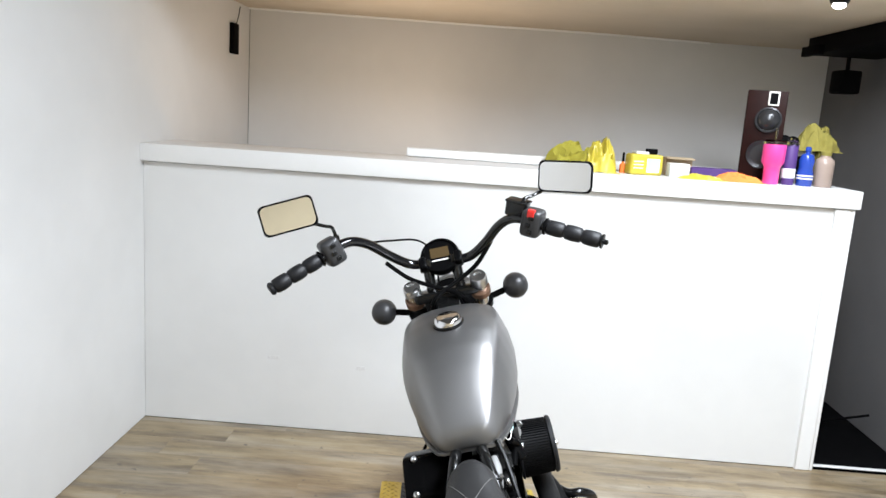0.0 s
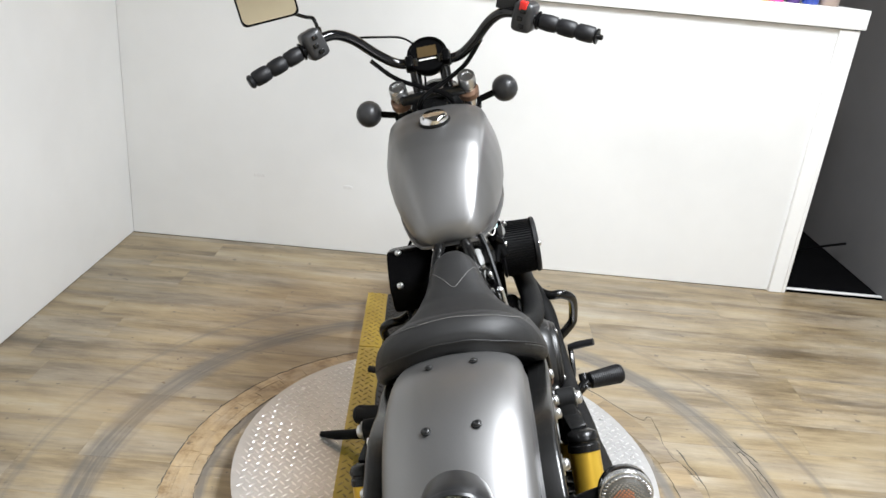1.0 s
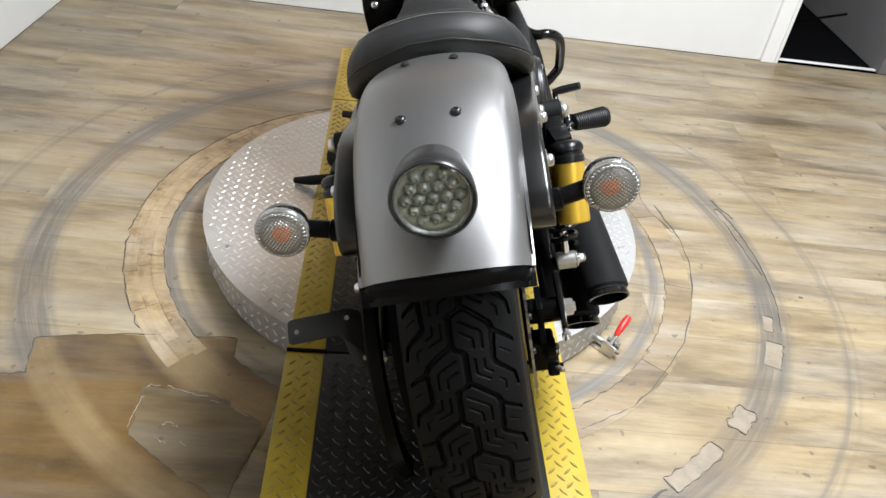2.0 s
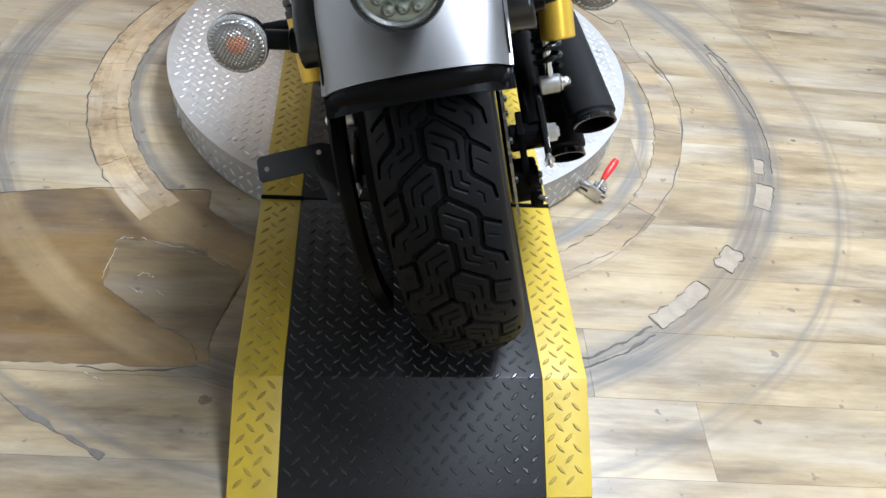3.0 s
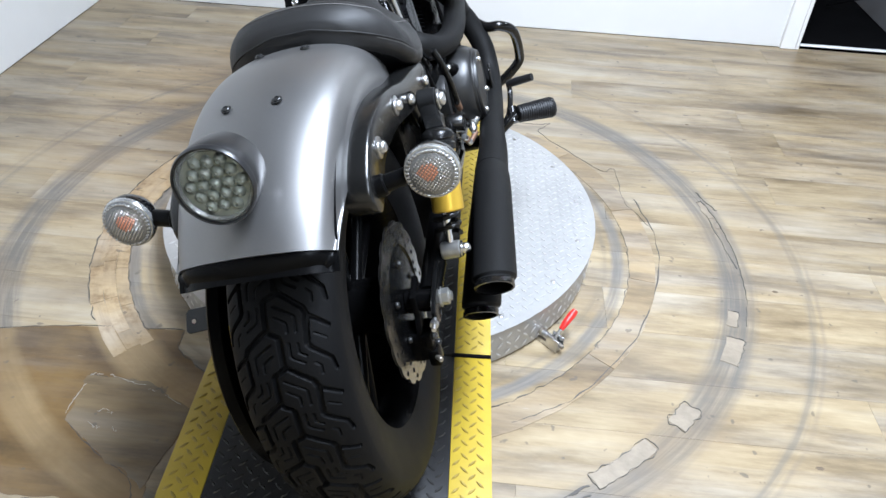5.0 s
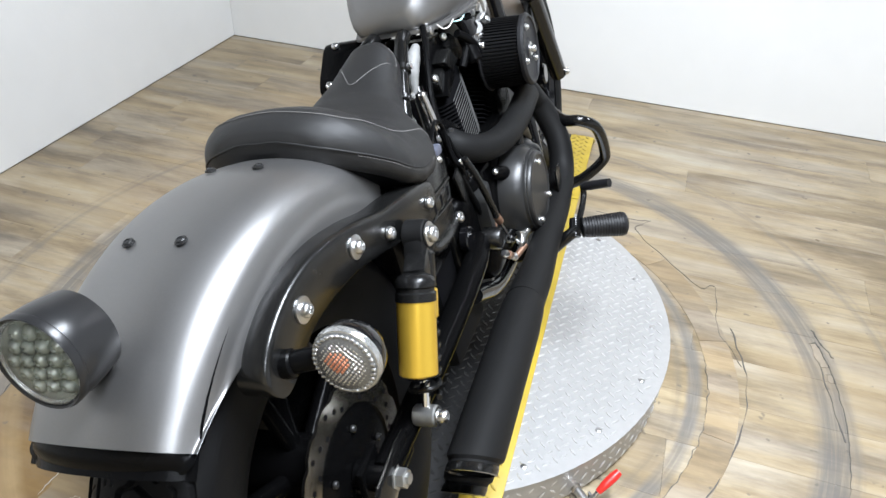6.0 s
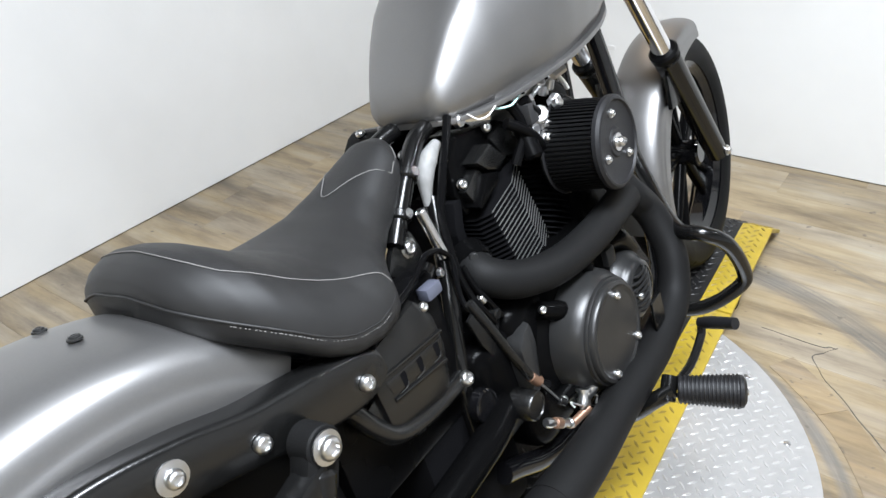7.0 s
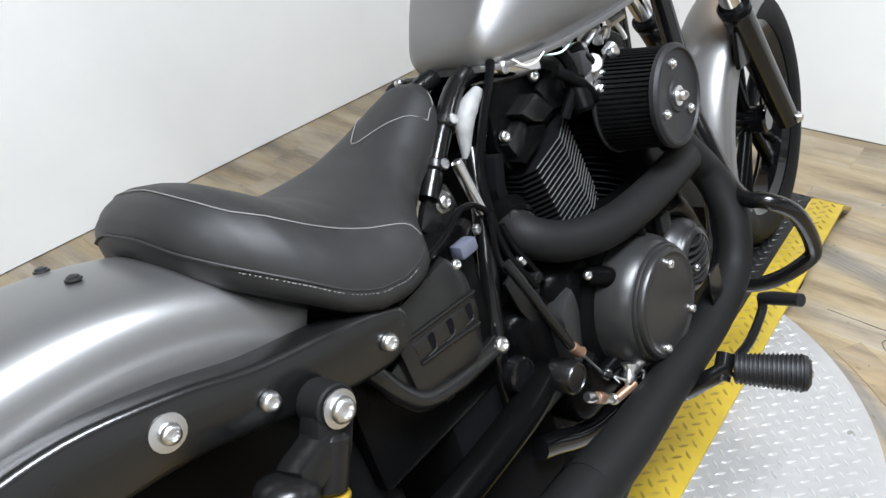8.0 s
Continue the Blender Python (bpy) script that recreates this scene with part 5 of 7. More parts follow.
# -- frame --
for s in SIDES:
    part("seat_tube", sweep([(s * 0.024, 0.43, 0.692), (s * 0.028, 0.39, 0.696), (s * 0.033, 0.355, 0.69), (s * 0.042, 0.315, 0.668), (s * 0.051, 0.275, 0.638), (s * 0.06, 0.235, 0.604)], 0.0125, 14), M_BLACK, bike, "gloss black frame tube")
    part("pivot_tube", sweep([(s * 0.05, 0.335, 0.62), (s * 0.07, 0.3, 0.56), (s * 0.083, 0.27, 0.5), (s * 0.086, 0.25, 0.44), (s * 0.09, 0.235, 0.38), (s * 0.095, 0.23, 0.29)], 0.0115, 14), M_BLACK, bike, "gloss black frame tube")
    part("seat_rail", sweep([(s * 0.06, 0.275, 0.55), (s * 0.08, 0.2, 0.535), (s * 0.088, 0.1, 0.53), (s * 0.1, 0.0, 0.545)], 0.013, 12), M_BLACK, bike)
    part("down_tube", sweep([(s * 0.03, 0.85, 0.8), (s * 0.05, 0.88, 0.55), (s * 0.08, 0.86, 0.3), (s * 0.1, 0.75, 0.2), (s * 0.1, 0.4, 0.19), (s * 0.095, 0.25, 0.25)], 0.0165, 12), M_GLOSS, bike)
    arm = part("swingarm", sweep([(s * 0.118, 0.275, 0.352), (s * 0.128, 0.2, 0.345), (s * 0.13, 0.0, 0.335), (s * 0.128, -0.225, 0.329)], [0.0215, 0.0215, 0.0205, 0.018], 16), M_CASE, bike, "gloss black swingarm tube")
    part("axle_plate", prism([(-0.17, 0.31), (-0.17, 0.35), (-0.2, 0.353), (-0.262, 0.345), (-0.278, 0.336), (-0.278, 0.314), (-0.262, 0.306)], "x", s * 0.139 - 0.004, s * 0.139 + 0.004, 0.002), M_BLACK, arm)
    part("axle_spacer", rod((s * 0.088, -0.226, 0.322), (s * 0.136, -0.226, 0.322), 0.02, 20, 0.002), M_CASE, arm)
    part("axle_nut", turned([(0.0165, 0), (0.0165, 0.002), (0.0135, 0.0025), (0.0135, 0.013), (0.0115, 0.0145), (0.0075, 0.0145), (0.0075, 0.018), (0.0005, 0.0185)], 6, aim((s * 0.143, -0.226, 0.322), (s * 0.2, -0.226, 0.322))), M_FINEDGE, arm, "grey hexagonal axle nut")
    part("adjuster_bolt", merge(rod((s * 0.139, -0.275, 0.325), (s * 0.139, -0.302, 0.324), 0.0035, 10), rod((s * 0.139, -0.286, 0.3246), (s * 0.139, -0.292, 0.3244), 0.007, 6)), M_STEEL, arm)
    part("pivot_cap", turned([(0.02, 0), (0.02, 0.03), (0.018, 0.0325), (0.0165, 0.0325), (0.0155, 0.031), (0.0005, 0.031)], 28, aim((s * 0.128, 0.281, 0.352), (s * 0.16, 0.281, 0.351))), M_PANEL, arm)
    # shock absorber with its reservoir
    t, b = Vector((s * 0.166, -0.033, 0.557)), Vector((s * 0.16, -0.142, 0.346))
    ax = (b - t).normalized()
    shock = part("shock_absorber", rod(t + ax * 0.02, t + ax * 0.07, 0.02, 18, 0.004), M_GREYCASE, bike, "shock absorber with a gold reservoir")
    part("top_eye", merge(rod(t - Vector((s * 0.016, 0, 0)), t + Vector((s * 0.013, 0, 0)), 0.0195, 24, 0.0015), block(0, 0, 0, 0.028, 0.036, 0.05, 0.006, 2, aim(t + ax * 0.018, t + ax * 0.06))), M_PIPE, shock, "matt black shock eye")
    bolt(shock, t + Vector((s * 0.0145, 0, 0)), (s, 0, 0), 0.0115, 0.009, 0.016)
    part("gold_body", rod(t + ax * 0.07, t + ax * 0.108, 0.022, 20, 0.002), M_GOLD, shock, "gold anodised body")
    coil = []
    for i in range(6 * 14 + 1):
        a = 2 * math.pi * i / 14
        e1 = Vector((1, 0, 0)) - ax * ax.x
        e1.normalize()
        e2 = ax.cross(e1)
        coil.append(t + ax * (0.112 + 0.1 * i / (6 * 14)) + 0.0195 * (math.cos(a) * e1 + math.sin(a) * e2))
    part("spring", sweep(coil, 0.004, 8, 1), M_GREYCASE, shock, "dark grey coil spring")
    part("damper_rod", rod(t + ax * 0.1, b, 0.0065, 12), M_CHROME, shock)
    part("lower_eye", rod(b - Vector((s * 0.016, 0, 0)), b + Vector((s * 0.016, 0, 0)), 0.0145, 18, 0.002), M_FINEDGE, shock)
    bolt(shock, b + Vector((s * 0.0165, 0, 0)), (s, 0, 0), 0.009, 0.012, 0.013)
    r0, r1 = t + Vector((s * 0.012, -0.062, -0.022)), t + Vector((s * 0.01, -0.122, -0.128))
    rax = (r1 - r0).normalized()
    res = part("reservoir", rod(r0 + rax * 0.028, r1, 0.0245, 22, 0.002), M_GOLD, shock, "gold anodised reservoir")
    part("reservoir_cap", turned([(0.014, -0.004), (0.022, 0.0), (0.0255, 0.006), (0.0255, 0.012), (0.0235, 0.014), (0.0235, 0.018), (0.0255, 0.02), (0.0255, 0.03)], 22, aim(r0, r1)), M_GREYCASE, res)
    part("bridge", block(0, 0, 0, 0.03, 0.03, 0.06, 0.007, 2, aim(t + ax * 0.03 + Vector((s * 0.004, -0.015, 0)), r0 + rax * 0.01)), M_GREYCASE, shock)

# rear brake caliper and torque arm, on the disc side
cal = part("rear_caliper", merge(
    block(0.1, -0.248, 0.258, 0.044, 0.046, 0.056, 0.009, 3),
    block(0.116, -0.258, 0.236, 0.02, 0.03, 0.034, 0.006, 2),
    block(0.114, -0.264, 0.278, 0.018, 0.026, 0.024, 0.005, 2)), M_CASE, bike, "black rear brake caliper")
part("caliper_bracket", prism([(-0.2, 0.35), (-0.2, 0.305), (-0.226, 0.282), (-0.224, 0.232), (-0.243, 0.224), (-0.264, 0.231), (-0.27, 0.25), (-0.263, 0.262), (-0.273, 0.275), (-0.264, 0.295), (-0.252, 0.31), (-0.248, 0.345)], "x", 0.1, 0.11, 0.002), M_CASE, cal, "black notched caliper bracket")
part("bleed_nipple", rod((0.12, -0.27, 0.24), (0.13, -0.284, 0.244), 0.004, 10, 0.001), M_WORN, cal)
for v, w in ((-0.25, 0.25), (-0.264, 0.278)):
    bolt(cal, (0.122, v, w), (1, 0, 0), 0.006, 0.006, material=M_COVER)
# belt guard and belt on the other side
rings = []
for i in range(25):
    a = radians(78 + (207 - 78) * i / 24)
    rr = 0.205
    rings.append([(u, WV + (rr + k) * math.cos(a), WW + (rr + k) * math.sin(a)) for u, k in ((-0.108, 0), (-0.108, 0.024), (-0.122, 0.028), (-0.126, 0.024), (-0.126, -0.004), (-0.122, -0.004), (-0.122, 0.018), (-0.112, 0.02), (-0.112, 0))])
part("belt_guard", loft(rings), M_CASE, bike, "black curved belt guard")
part("drive_belt", loft([[(-0.104, *p), (-0.08, *p), (-0.08, *q), (-0.104, *q)] for p, q in [((WV + 0.156 * math.cos(radians(a)), WW + 0.156 * math.sin(radians(a))), (WV + 0.16 * math.cos(radians(a)), WW + 0.16 * math.sin(radians(a)))) for a in range(85, 280, 8)]] + [[(-0.104, 0.25, 0.27), (-0.08, 0.25, 0.27), (-0.08, 0.25, 0.266), (-0.104, 0.25, 0.266)]]), M_RUBBER, bike)
# empty plate bracket
br = part("plate_bracket", prism([(-0.305, 0.302), (-0.305, 0.332), (-0.3, 0.338), (-0.2, 0.345), (-0.185, 0.34), (-0.175, 0.325), (-0.16, 0.255), (-0.165, 0.247), (-0.195, 0.247), (-0.2, 0.253), (-0.212, 0.295), (-0.222, 0.303), (-0.3, 0.297)], "y", -0.002, 0.002, 0.0008), M_BLACK, bike, "bent black bracket with no plate on it")
bmesh_m = Matrix.Translation((0, -0.2, 0.315)) @ Matrix.Rotation(radians(-48), 4, "X") @ Matrix.Translation((0, 0, -0.315))
br.matrix_local = bmesh_m
for u, w in ((-0.29, 0.317), (-0.205, 0.33), (-0.18, 0.262)):
    part("hole", turned([(0.004, 0), (0.004, 0.0004)], 10, aim((u, -0.0022, w), (u, -1, w))), M_WORN, br)

# -- engine --
engine = part("crankcase", merge(block(0.0, 0.47, 0.34, 0.25, 0.3, 0.24, 0.04, 4), block(0.0, 0.34, 0.36, 0.22, 0.18, 0.16, 0.03, 3)), M_CASE, bike, "black engine crankcase")
cc = Vector((0.122, 0.463, 0.347))
cover = part("clutch_cover", turned([(0.093, -0.02), (0.0925, 0.006), (0.0905, 0.02), (0.0875, 0.04), (0.082, 0.052), (0.0795, 0.0555), (0.0785, 0.0565), (0.0785, 0.0595), (0.0775, 0.062), (0.0755, 0.0625)], 64, aim(cc, cc + Vector((1, 0, 0)))), M_COVER, engine, "round dark grey cast clutch cover")
part("cover_base", turned([(0.122, -0.022), (0.118, -0.004), (0.108, 0.004), (0.096, 0.01), (0.091, 0.012)], 48, aim(cc, cc + Vector((1, 0, 0)))), M_CASE, cover, "black base of the clutch cover")
part("cover_plate", turned([(0.0745, 0.058), (0.0745, 0.066), (0.072, 0.0695), (0.067, 0.0705), (0.0655, 0.0695), (0.064, 0.0685), (0.058, 0.0685), (0.0005, 0.0695)], 64, aim(cc, cc + Vector((1, 0, 0)))), M_COVER, cover, "satin round cover plate with a raised rim")
for v, w in ((0.4788, 0.3965), (0.5135, 0.307), (0.4341, 0.2948)):
    bolt(cover, (0.19, v, w), (1, 0, 0), 0.0065, 0.007)
# tapering lugs that run from the case bolts into the drum
for v0, w0, v1, w1 in ((0.378, 0.431, 0.446, 0.39), (0.49, 0.472, 0.486, 0.42), (0.37, 0.29, 0.43, 0.315)):
    a, b = Vector((0.131, v0, w0)), Vector((0.158, v1, w1))
    part("cover_lobe", sweep([a, a.lerp(b, 0.4), a.lerp(b, 0.75), b], [0.012, 0.0145, 0.0105, 0.002], 14, 4), M_CASE, cover)
    bolt(cover, a + Vector((0.008, -0.004, 0.004)), (1, -0.6, 0.3), 0.006, 0.006)
gc = Vector((0.1, 0.648, 0.304))
gen = part("pump_cover", turned([(0.068, -0.02), (0.066, 0.01), (0.06, 0.024), (0.053, 0.03), (0.05, 0.036), (0.0485, 0.04), (0.043, 0.044), (0.0395, 0.045), (0.0385, 0.042), (0.0005, 0.042)], 48, aim(gc, gc + Vector((1, 0, 0)))), M_COVER, engine, "small ribbed engine cover")
for k in range(-3, 4):
    h2 = math.sqrt(max(0, 0.037**2 - (k * 0.0098) ** 2))
    c0 = Vector((gc.x + 0.046, gc.y, gc.z + k * 0.0098))
    part("rib", sweep([c0 + Vector((-0.004, -h2, 0.003)), c0 + Vector((0.001, -h2 * 0.5, 0.0)), c0 + Vector((0.002, 0, -0.001)), c0 + Vector((0.001, h2 * 0.5, 0.0)), c0 + Vector((-0.004, h2, 0.003))], 0.0026, 8, 3), M_COVER, gen)
bolt(gen, (0.148, 0.628, 0.302), (1, 0, 0), 0.006, 0.006)
part("case_lug", block(0.118, 0.592, 0.396, 0.035, 0.028, 0.03, 0.006, 2, Matrix.Identity(4)), M_COVER, engine)
part("case_arch", sweep([(0.105, 0.56, 0.43), (0.108, 0.61, 0.41), (0.11, 0.66, 0.392), (0.108, 0.705, 0.345)], [0.018, 0.022, 0.02, 0.014], 12), M_CASE, engine)
part("case_ridge", prism([(0.314, 0.41), (0.33, 0.425), (0.35, 0.434), (0.353, 0.4), (0.336, 0.33), (0.318, 0.335)], "x", 0.09, 0.134, 0.009), M_COVER, engine, "cast ridge of the crankcase")
part("side_bracket", merge(prism([(0.262, 0.485), (0.285, 0.492), (0.31, 0.472), (0.322, 0.452), (0.305, 0.425), (0.29, 0.412), (0.275, 0.44)], "x", 0.104, 0.109, 0.0015), rod((0.1, 0.312, 0.468), (0.118, 0.312, 0.466), 0.008, 12, 0.002)), M_GREYCASE, engine, "dull metal bracket behind the cable")
part("sensor", rod((0.155, 0.38, 0.278), (0.172, 0.4, 0.298), 0.008, 12, 0.002), M_STEEL, engine)
part("sensor", rod((0.15, 0.35, 0.262), (0.165, 0.385, 0.27), 0.006, 12, 0.001), M_COPPER, engine)
for s in SIDES[1:]:
    c2 = Vector((-0.12, 0.45, 0.35))
    part("generator_cover", turned([(0.1, 0), (0.098, 0.03), (0.08, 0.045), (0.0005, 0.05)], 36, aim(c2, c2 + Vector((-1, 0, 0)))), M_CASE, engine)
    part("sprocket_cover", block(-0.125, 0.3, 0.33, 0.05, 0.13, 0.13, 0.02, 3), M_CASE, engine)


# Added block fills the see-through gap below the cylinders with dark
part("gap_block", block(0.0, 0.65, 0.42, 0.19, 0.11, 0.24, 0.02, 3), M_CASE, engine)


FIN = [(-0.084, -0.055), (-0.07, -0.066), (0.062, -0.066), (0.081, -0.05), (0.082, 0.012), (0.066, 0.056), (0.05, 0.07), (-0.05, 0.07), (-0.084, 0.03)]


def cylinder(name, base, top, label, bright):
    """One finned cylinder with its head and rocker cover; the fins' machined edges shine on the flank."""
    base, top = Vector(base), Vector(top)
    h, z = (top - base).length, (top - base).normalized()
    y = z.cross(Vector((1, 0, 0)))
    m = Matrix(((1, y.x, z.x, base.x), (0, y.y, z.y, base.y), (0, y.z, z.z, base.z), (0, 0, 0, 1)))
    cyl = part(name, rod(base, base.lerp(top, 0.8), 0.055, 24), M_DARK, bike, label)
    for k in range(19):
        d = h * (0.04 + 0.0385 * k)
        part("fin", loft([[m @ Vector((a * (0.985 if e else 1), b * (0.985 if e else 1), d + e)) for a, b in FIN] for e in (0.0, 0.0022)]), M_DARK, cyl)
        if bright:
            part("fin_edge", sweep([m @ Vector((a + 0.0002, b, d + 0.0018)) for a, b in FIN[3:6]], 0.0008, 5, 1), M_FINEDGE, cyl, "bright machined fin edge")
    head = part("rocker_cover", block(0, 0, h * 0.93, 0.11, 0.1, h * 0.3, 0.018, 4, m), M_CASE, cyl, "black rocker cover")
    part("cover_step", block(0, 0, h * 1.06, 0.09, 0.08, 0.05, 0.014, 3, m), M_CASE, head)
    for q in SIDES:
        bolt(head, m @ Vector((q * 0.036, -0.03, h * 1.17)), m.to_3x3() @ Vector((0, 0, 1)), 0.007, 0.007)
    return cyl


cylinder("rear_cylinder", (0.0, 0.495, 0.43), (0.0, 0.437, 0.63), "black finned rear cylinder with machined fin edges", True)
# Front fins get no bright edges, imitating the deep shade they sit in
cylinder("front_cylinder", (0.0, 0.575, 0.43), (0.0, 0.69, 0.62), "black finned front cylinder", False)
# Added plate: stands in for the deep shade behind the rear cylinder
part("void_plate", prism([(0.352, 0.46), (0.372, 0.46), (0.366, 0.56), (0.378, 0.6), (0.36, 0.6), (0.347, 0.56)], "x", -0.07, 0.06, 0.004), M_DARK, bike, "added black plate for the dark void behind the rear cylinder")
COVER = [(0.498, 0.664), (0.53, 0.645), (0.532, 0.612), (0.486, 0.596), (0.452, 0.588), (0.39, 0.566), (0.378, 0.574), (0.367, 0.606), (0.37, 0.652), (0.4, 0.678)]
rcov = part("cylinder_cover", prism(COVER, "x", 0.0, 0.06, 0.009), M_CASE, bike, "faceted black cover over the rear cylinder head")
part("cover_panel", prism([(0.373, 0.609), (0.407, 0.628), (0.424, 0.612), (0.388, 0.58)], "x", 0.05, 0.0745, 0.003), M_PANEL, rcov, "satin grey-black raised panel")
part("cover_panel", prism([(0.379, 0.584), (0.415, 0.617), (0.443, 0.608), (0.436, 0.597), (0.386, 0.577)], "x", 0.05, 0.083, 0.004), M_CASE, rcov)
part("cover_step", prism([(0.398, 0.638), (0.435, 0.651), (0.466, 0.619), (0.435, 0.613), (0.418, 0.62)], "x", 0.045, 0.085, 0.004), M_PANEL, rcov)
part("cover_step", prism([(0.462, 0.647), (0.5, 0.66), (0.53, 0.64), (0.526, 0.602), (0.486, 0.61)], "x", 0.045, 0.0675, 0.005), M_GREYCASE, rcov)
for u, v, w in ((0.066, 0.378, 0.618), (0.066, 0.461, 0.664)):
    bolt(rcov, (u, v, w), (1, -0.3, 0.3), 0.0075, 0.007)
lcov = part("cylinder_cover", prism([(0.362, 0.57), (0.36, 0.628), (0.372, 0.645), (0.415, 0.684), (0.43, 0.69), (0.49, 0.675), (0.5, 0.57)], "x", -0.152, -0.055, 0.01), M_CASE, bike, "faceted black cover beside the rear cylinder")
part("cover_panel", prism([(0.366, 0.637), (0.37, 0.644), (0.408, 0.679), (0.413, 0.676)], "x", -0.14, -0.105, 0.0015), M_CASE, lcov)
bolt(lcov, (-0.126, 0.363, 0.634), (0, -0.8, 0.6), 0.0075, 0.007)
bolt(lcov, (-0.124, 0.42, 0.686), (0, -0.3, 0.95), 0.0075, 0.007)
# intake and air filter
intake = part("throttle_body", merge(rod((0.03, 0.575, 0.63), (0.1, 0.59, 0.595), 0.032, 18, 0.004), block(0.06, 0.545, 0.65, 0.05, 0.05, 0.05, 0.008, 2), rod((0.05, 0.53, 0.64), (0.105, 0.52, 0.632), 0.012, 12, 0.003), rod((0.07, 0.58, 0.67), (0.1, 0.57, 0.69), 0.009, 10, 0.002), block(0.09, 0.555, 0.625, 0.03, 0.04, 0.03, 0.006, 2)), M_SILALU, bike, "bare aluminium throttle body")
for k, (p, q) in enumerate((((0.09, 0.53, 0.655), (0.1, 0.53, 0.665)), ((0.105, 0.54, 0.615), (0.115, 0.54, 0.615)), ((0.08, 0.6, 0.66), (0.085, 0.6, 0.675)), ((0.11, 0.575, 0.65), (0.12, 0.575, 0.655)))):
    part("hose_stub", rod(p, q, 0.0075, 10, 0.001), M_STEEL, intake)
fc, fx = Vector((0.098, 0.588, 0.582)), Vector((1, 0.02, 0)).normalized()
fm = aim(fc, fc + fx)
filt = part("air_filter", turned([(0.052, -0.004), (0.068, 0.0), (0.07, 0.004), (0.064, 0.007), (0.0605, 0.075), (0.0635, 0.079), (0.067, 0.08), (0.067, 0.086), (0.0635, 0.09), (0.06, 0.0905), (0.058, 0.0875), (0.05, 0.0855), (0.022, 0.0855), (0.02, 0.0875), (0.0005, 0.0875)], 64, fm), M_GRIP, bike, "round black pleated air filter")
pl = []
for k in range(64):
    a = 2 * math.pi * k / 64
    pl.append(block(0, 0, 0, 0.004, 0.0026, 0.07, 0, 1, fm @ Matrix.Rotation(a, 4, "Z") @ Matrix.Translation((0.0638, 0, 0.042)) @ Matrix.Rotation(radians(-2.9), 4, "Y")))
part("pleats", merge(*pl), M_RUBBER, filt, "rows of black filter pleats")
bolt(filt, fc + fx * 0.0875, fx, 0.0075, 0.009, 0.013)
bolt(filt, fc + fx * 0.0875 + Vector((0, 0.014, -0.004)), fx, 0.005, 0.007)
for v, w in ((0.0, 0.042), (-0.036, -0.012), (0.03, -0.028)):
    bolt(filt, fc + fx * 0.0855 + Vector((0, v, w)), fx, 0.0048, 0.004, 0.0065, material=M_STEEL)
# plastic side pieces above the rear cylinder
part("plug_lead", sweep([(0.06, 0.47, 0.7), (0.085, 0.5, 0.68), (0.095, 0.505, 0.64), (0.085, 0.48, 0.6)], 0.0075, 8), M_PLASTIC, bike)
for k, (p, q, r) in enumerate((((0.095, 0.548, 0.645), (0.108, 0.535, 0.652), 0.013), ((0.098, 0.585, 0.648), (0.102, 0.6, 0.655), 0.009), ((0.1, 0.6, 0.63), (0.108, 0.606, 0.637), 0.011), ((0.1, 0.552, 0.632), (0.11, 0.545, 0.63), 0.008), ((0.09, 0.602, 0.665), (0.095, 0.606, 0.68), 0.006))):
    part("throttle_boss", rod(p, q, r, 10, 0.002), M_SILALU, intake, "bright cast boss")
bolt(intake, (0.108, 0.538, 0.615), (1, -0.4, 0.2), 0.008, 0.007, 0.013)
part("vent_tube", sweep([(0.09, 0.625, 0.69), (0.093, 0.632, 0.676), (0.092, 0.645, 0.662), (0.09, 0.655, 0.65)], 0.0035, 8), M_LABEL, intake, "short pale tube")
part("rubber_elbow", sweep([(0.1, 0.515, 0.68), (0.102, 0.525, 0.662), (0.1, 0.545, 0.65)], 0.009, 10), M_PLASTIC, intake)
part("connector_block", block(0.1, 0.518, 0.66, 0.02, 0.022, 0.03, 0.003, 2), M_POD, intake)
part("plug_cable", sweep([(0.088, 0.478, 0.662), (0.1, 0.5, 0.642), (0.104, 0.52, 0.618), (0.1, 0.532, 0.6)], 0.008, 10), M_PLASTIC, bike)
part("white_wire", sweep([(0.08, 0.413, 0.7), (0.086, 0.425, 0.688), (0.092, 0.44, 0.687), (0.096, 0.455, 0.694)], 0.0011, 6), M_LABEL, bike, "thin white wire loop under the tank")
part("blue_lead", sweep([(0.085, 0.455, 0.69), (0.098, 0.485, 0.683), (0.1, 0.51, 0.69), (0.1, 0.53, 0.695)], 0.0015, 6), M_TEAL, bike)
for p in (((0.09, 0.62, 0.68), (0.1, 0.64, 0.685)), ((0.09, 0.6, 0.69), (0.095, 0.61, 0.71))):
    part("connector", rod(*p, 0.007, 8), M_SILALU, bike)
part("plug_boot", rod((0.085, 0.515, 0.655), (0.105, 0.5, 0.6), 0.014, 12, 0.004), M_PLASTIC, bike)

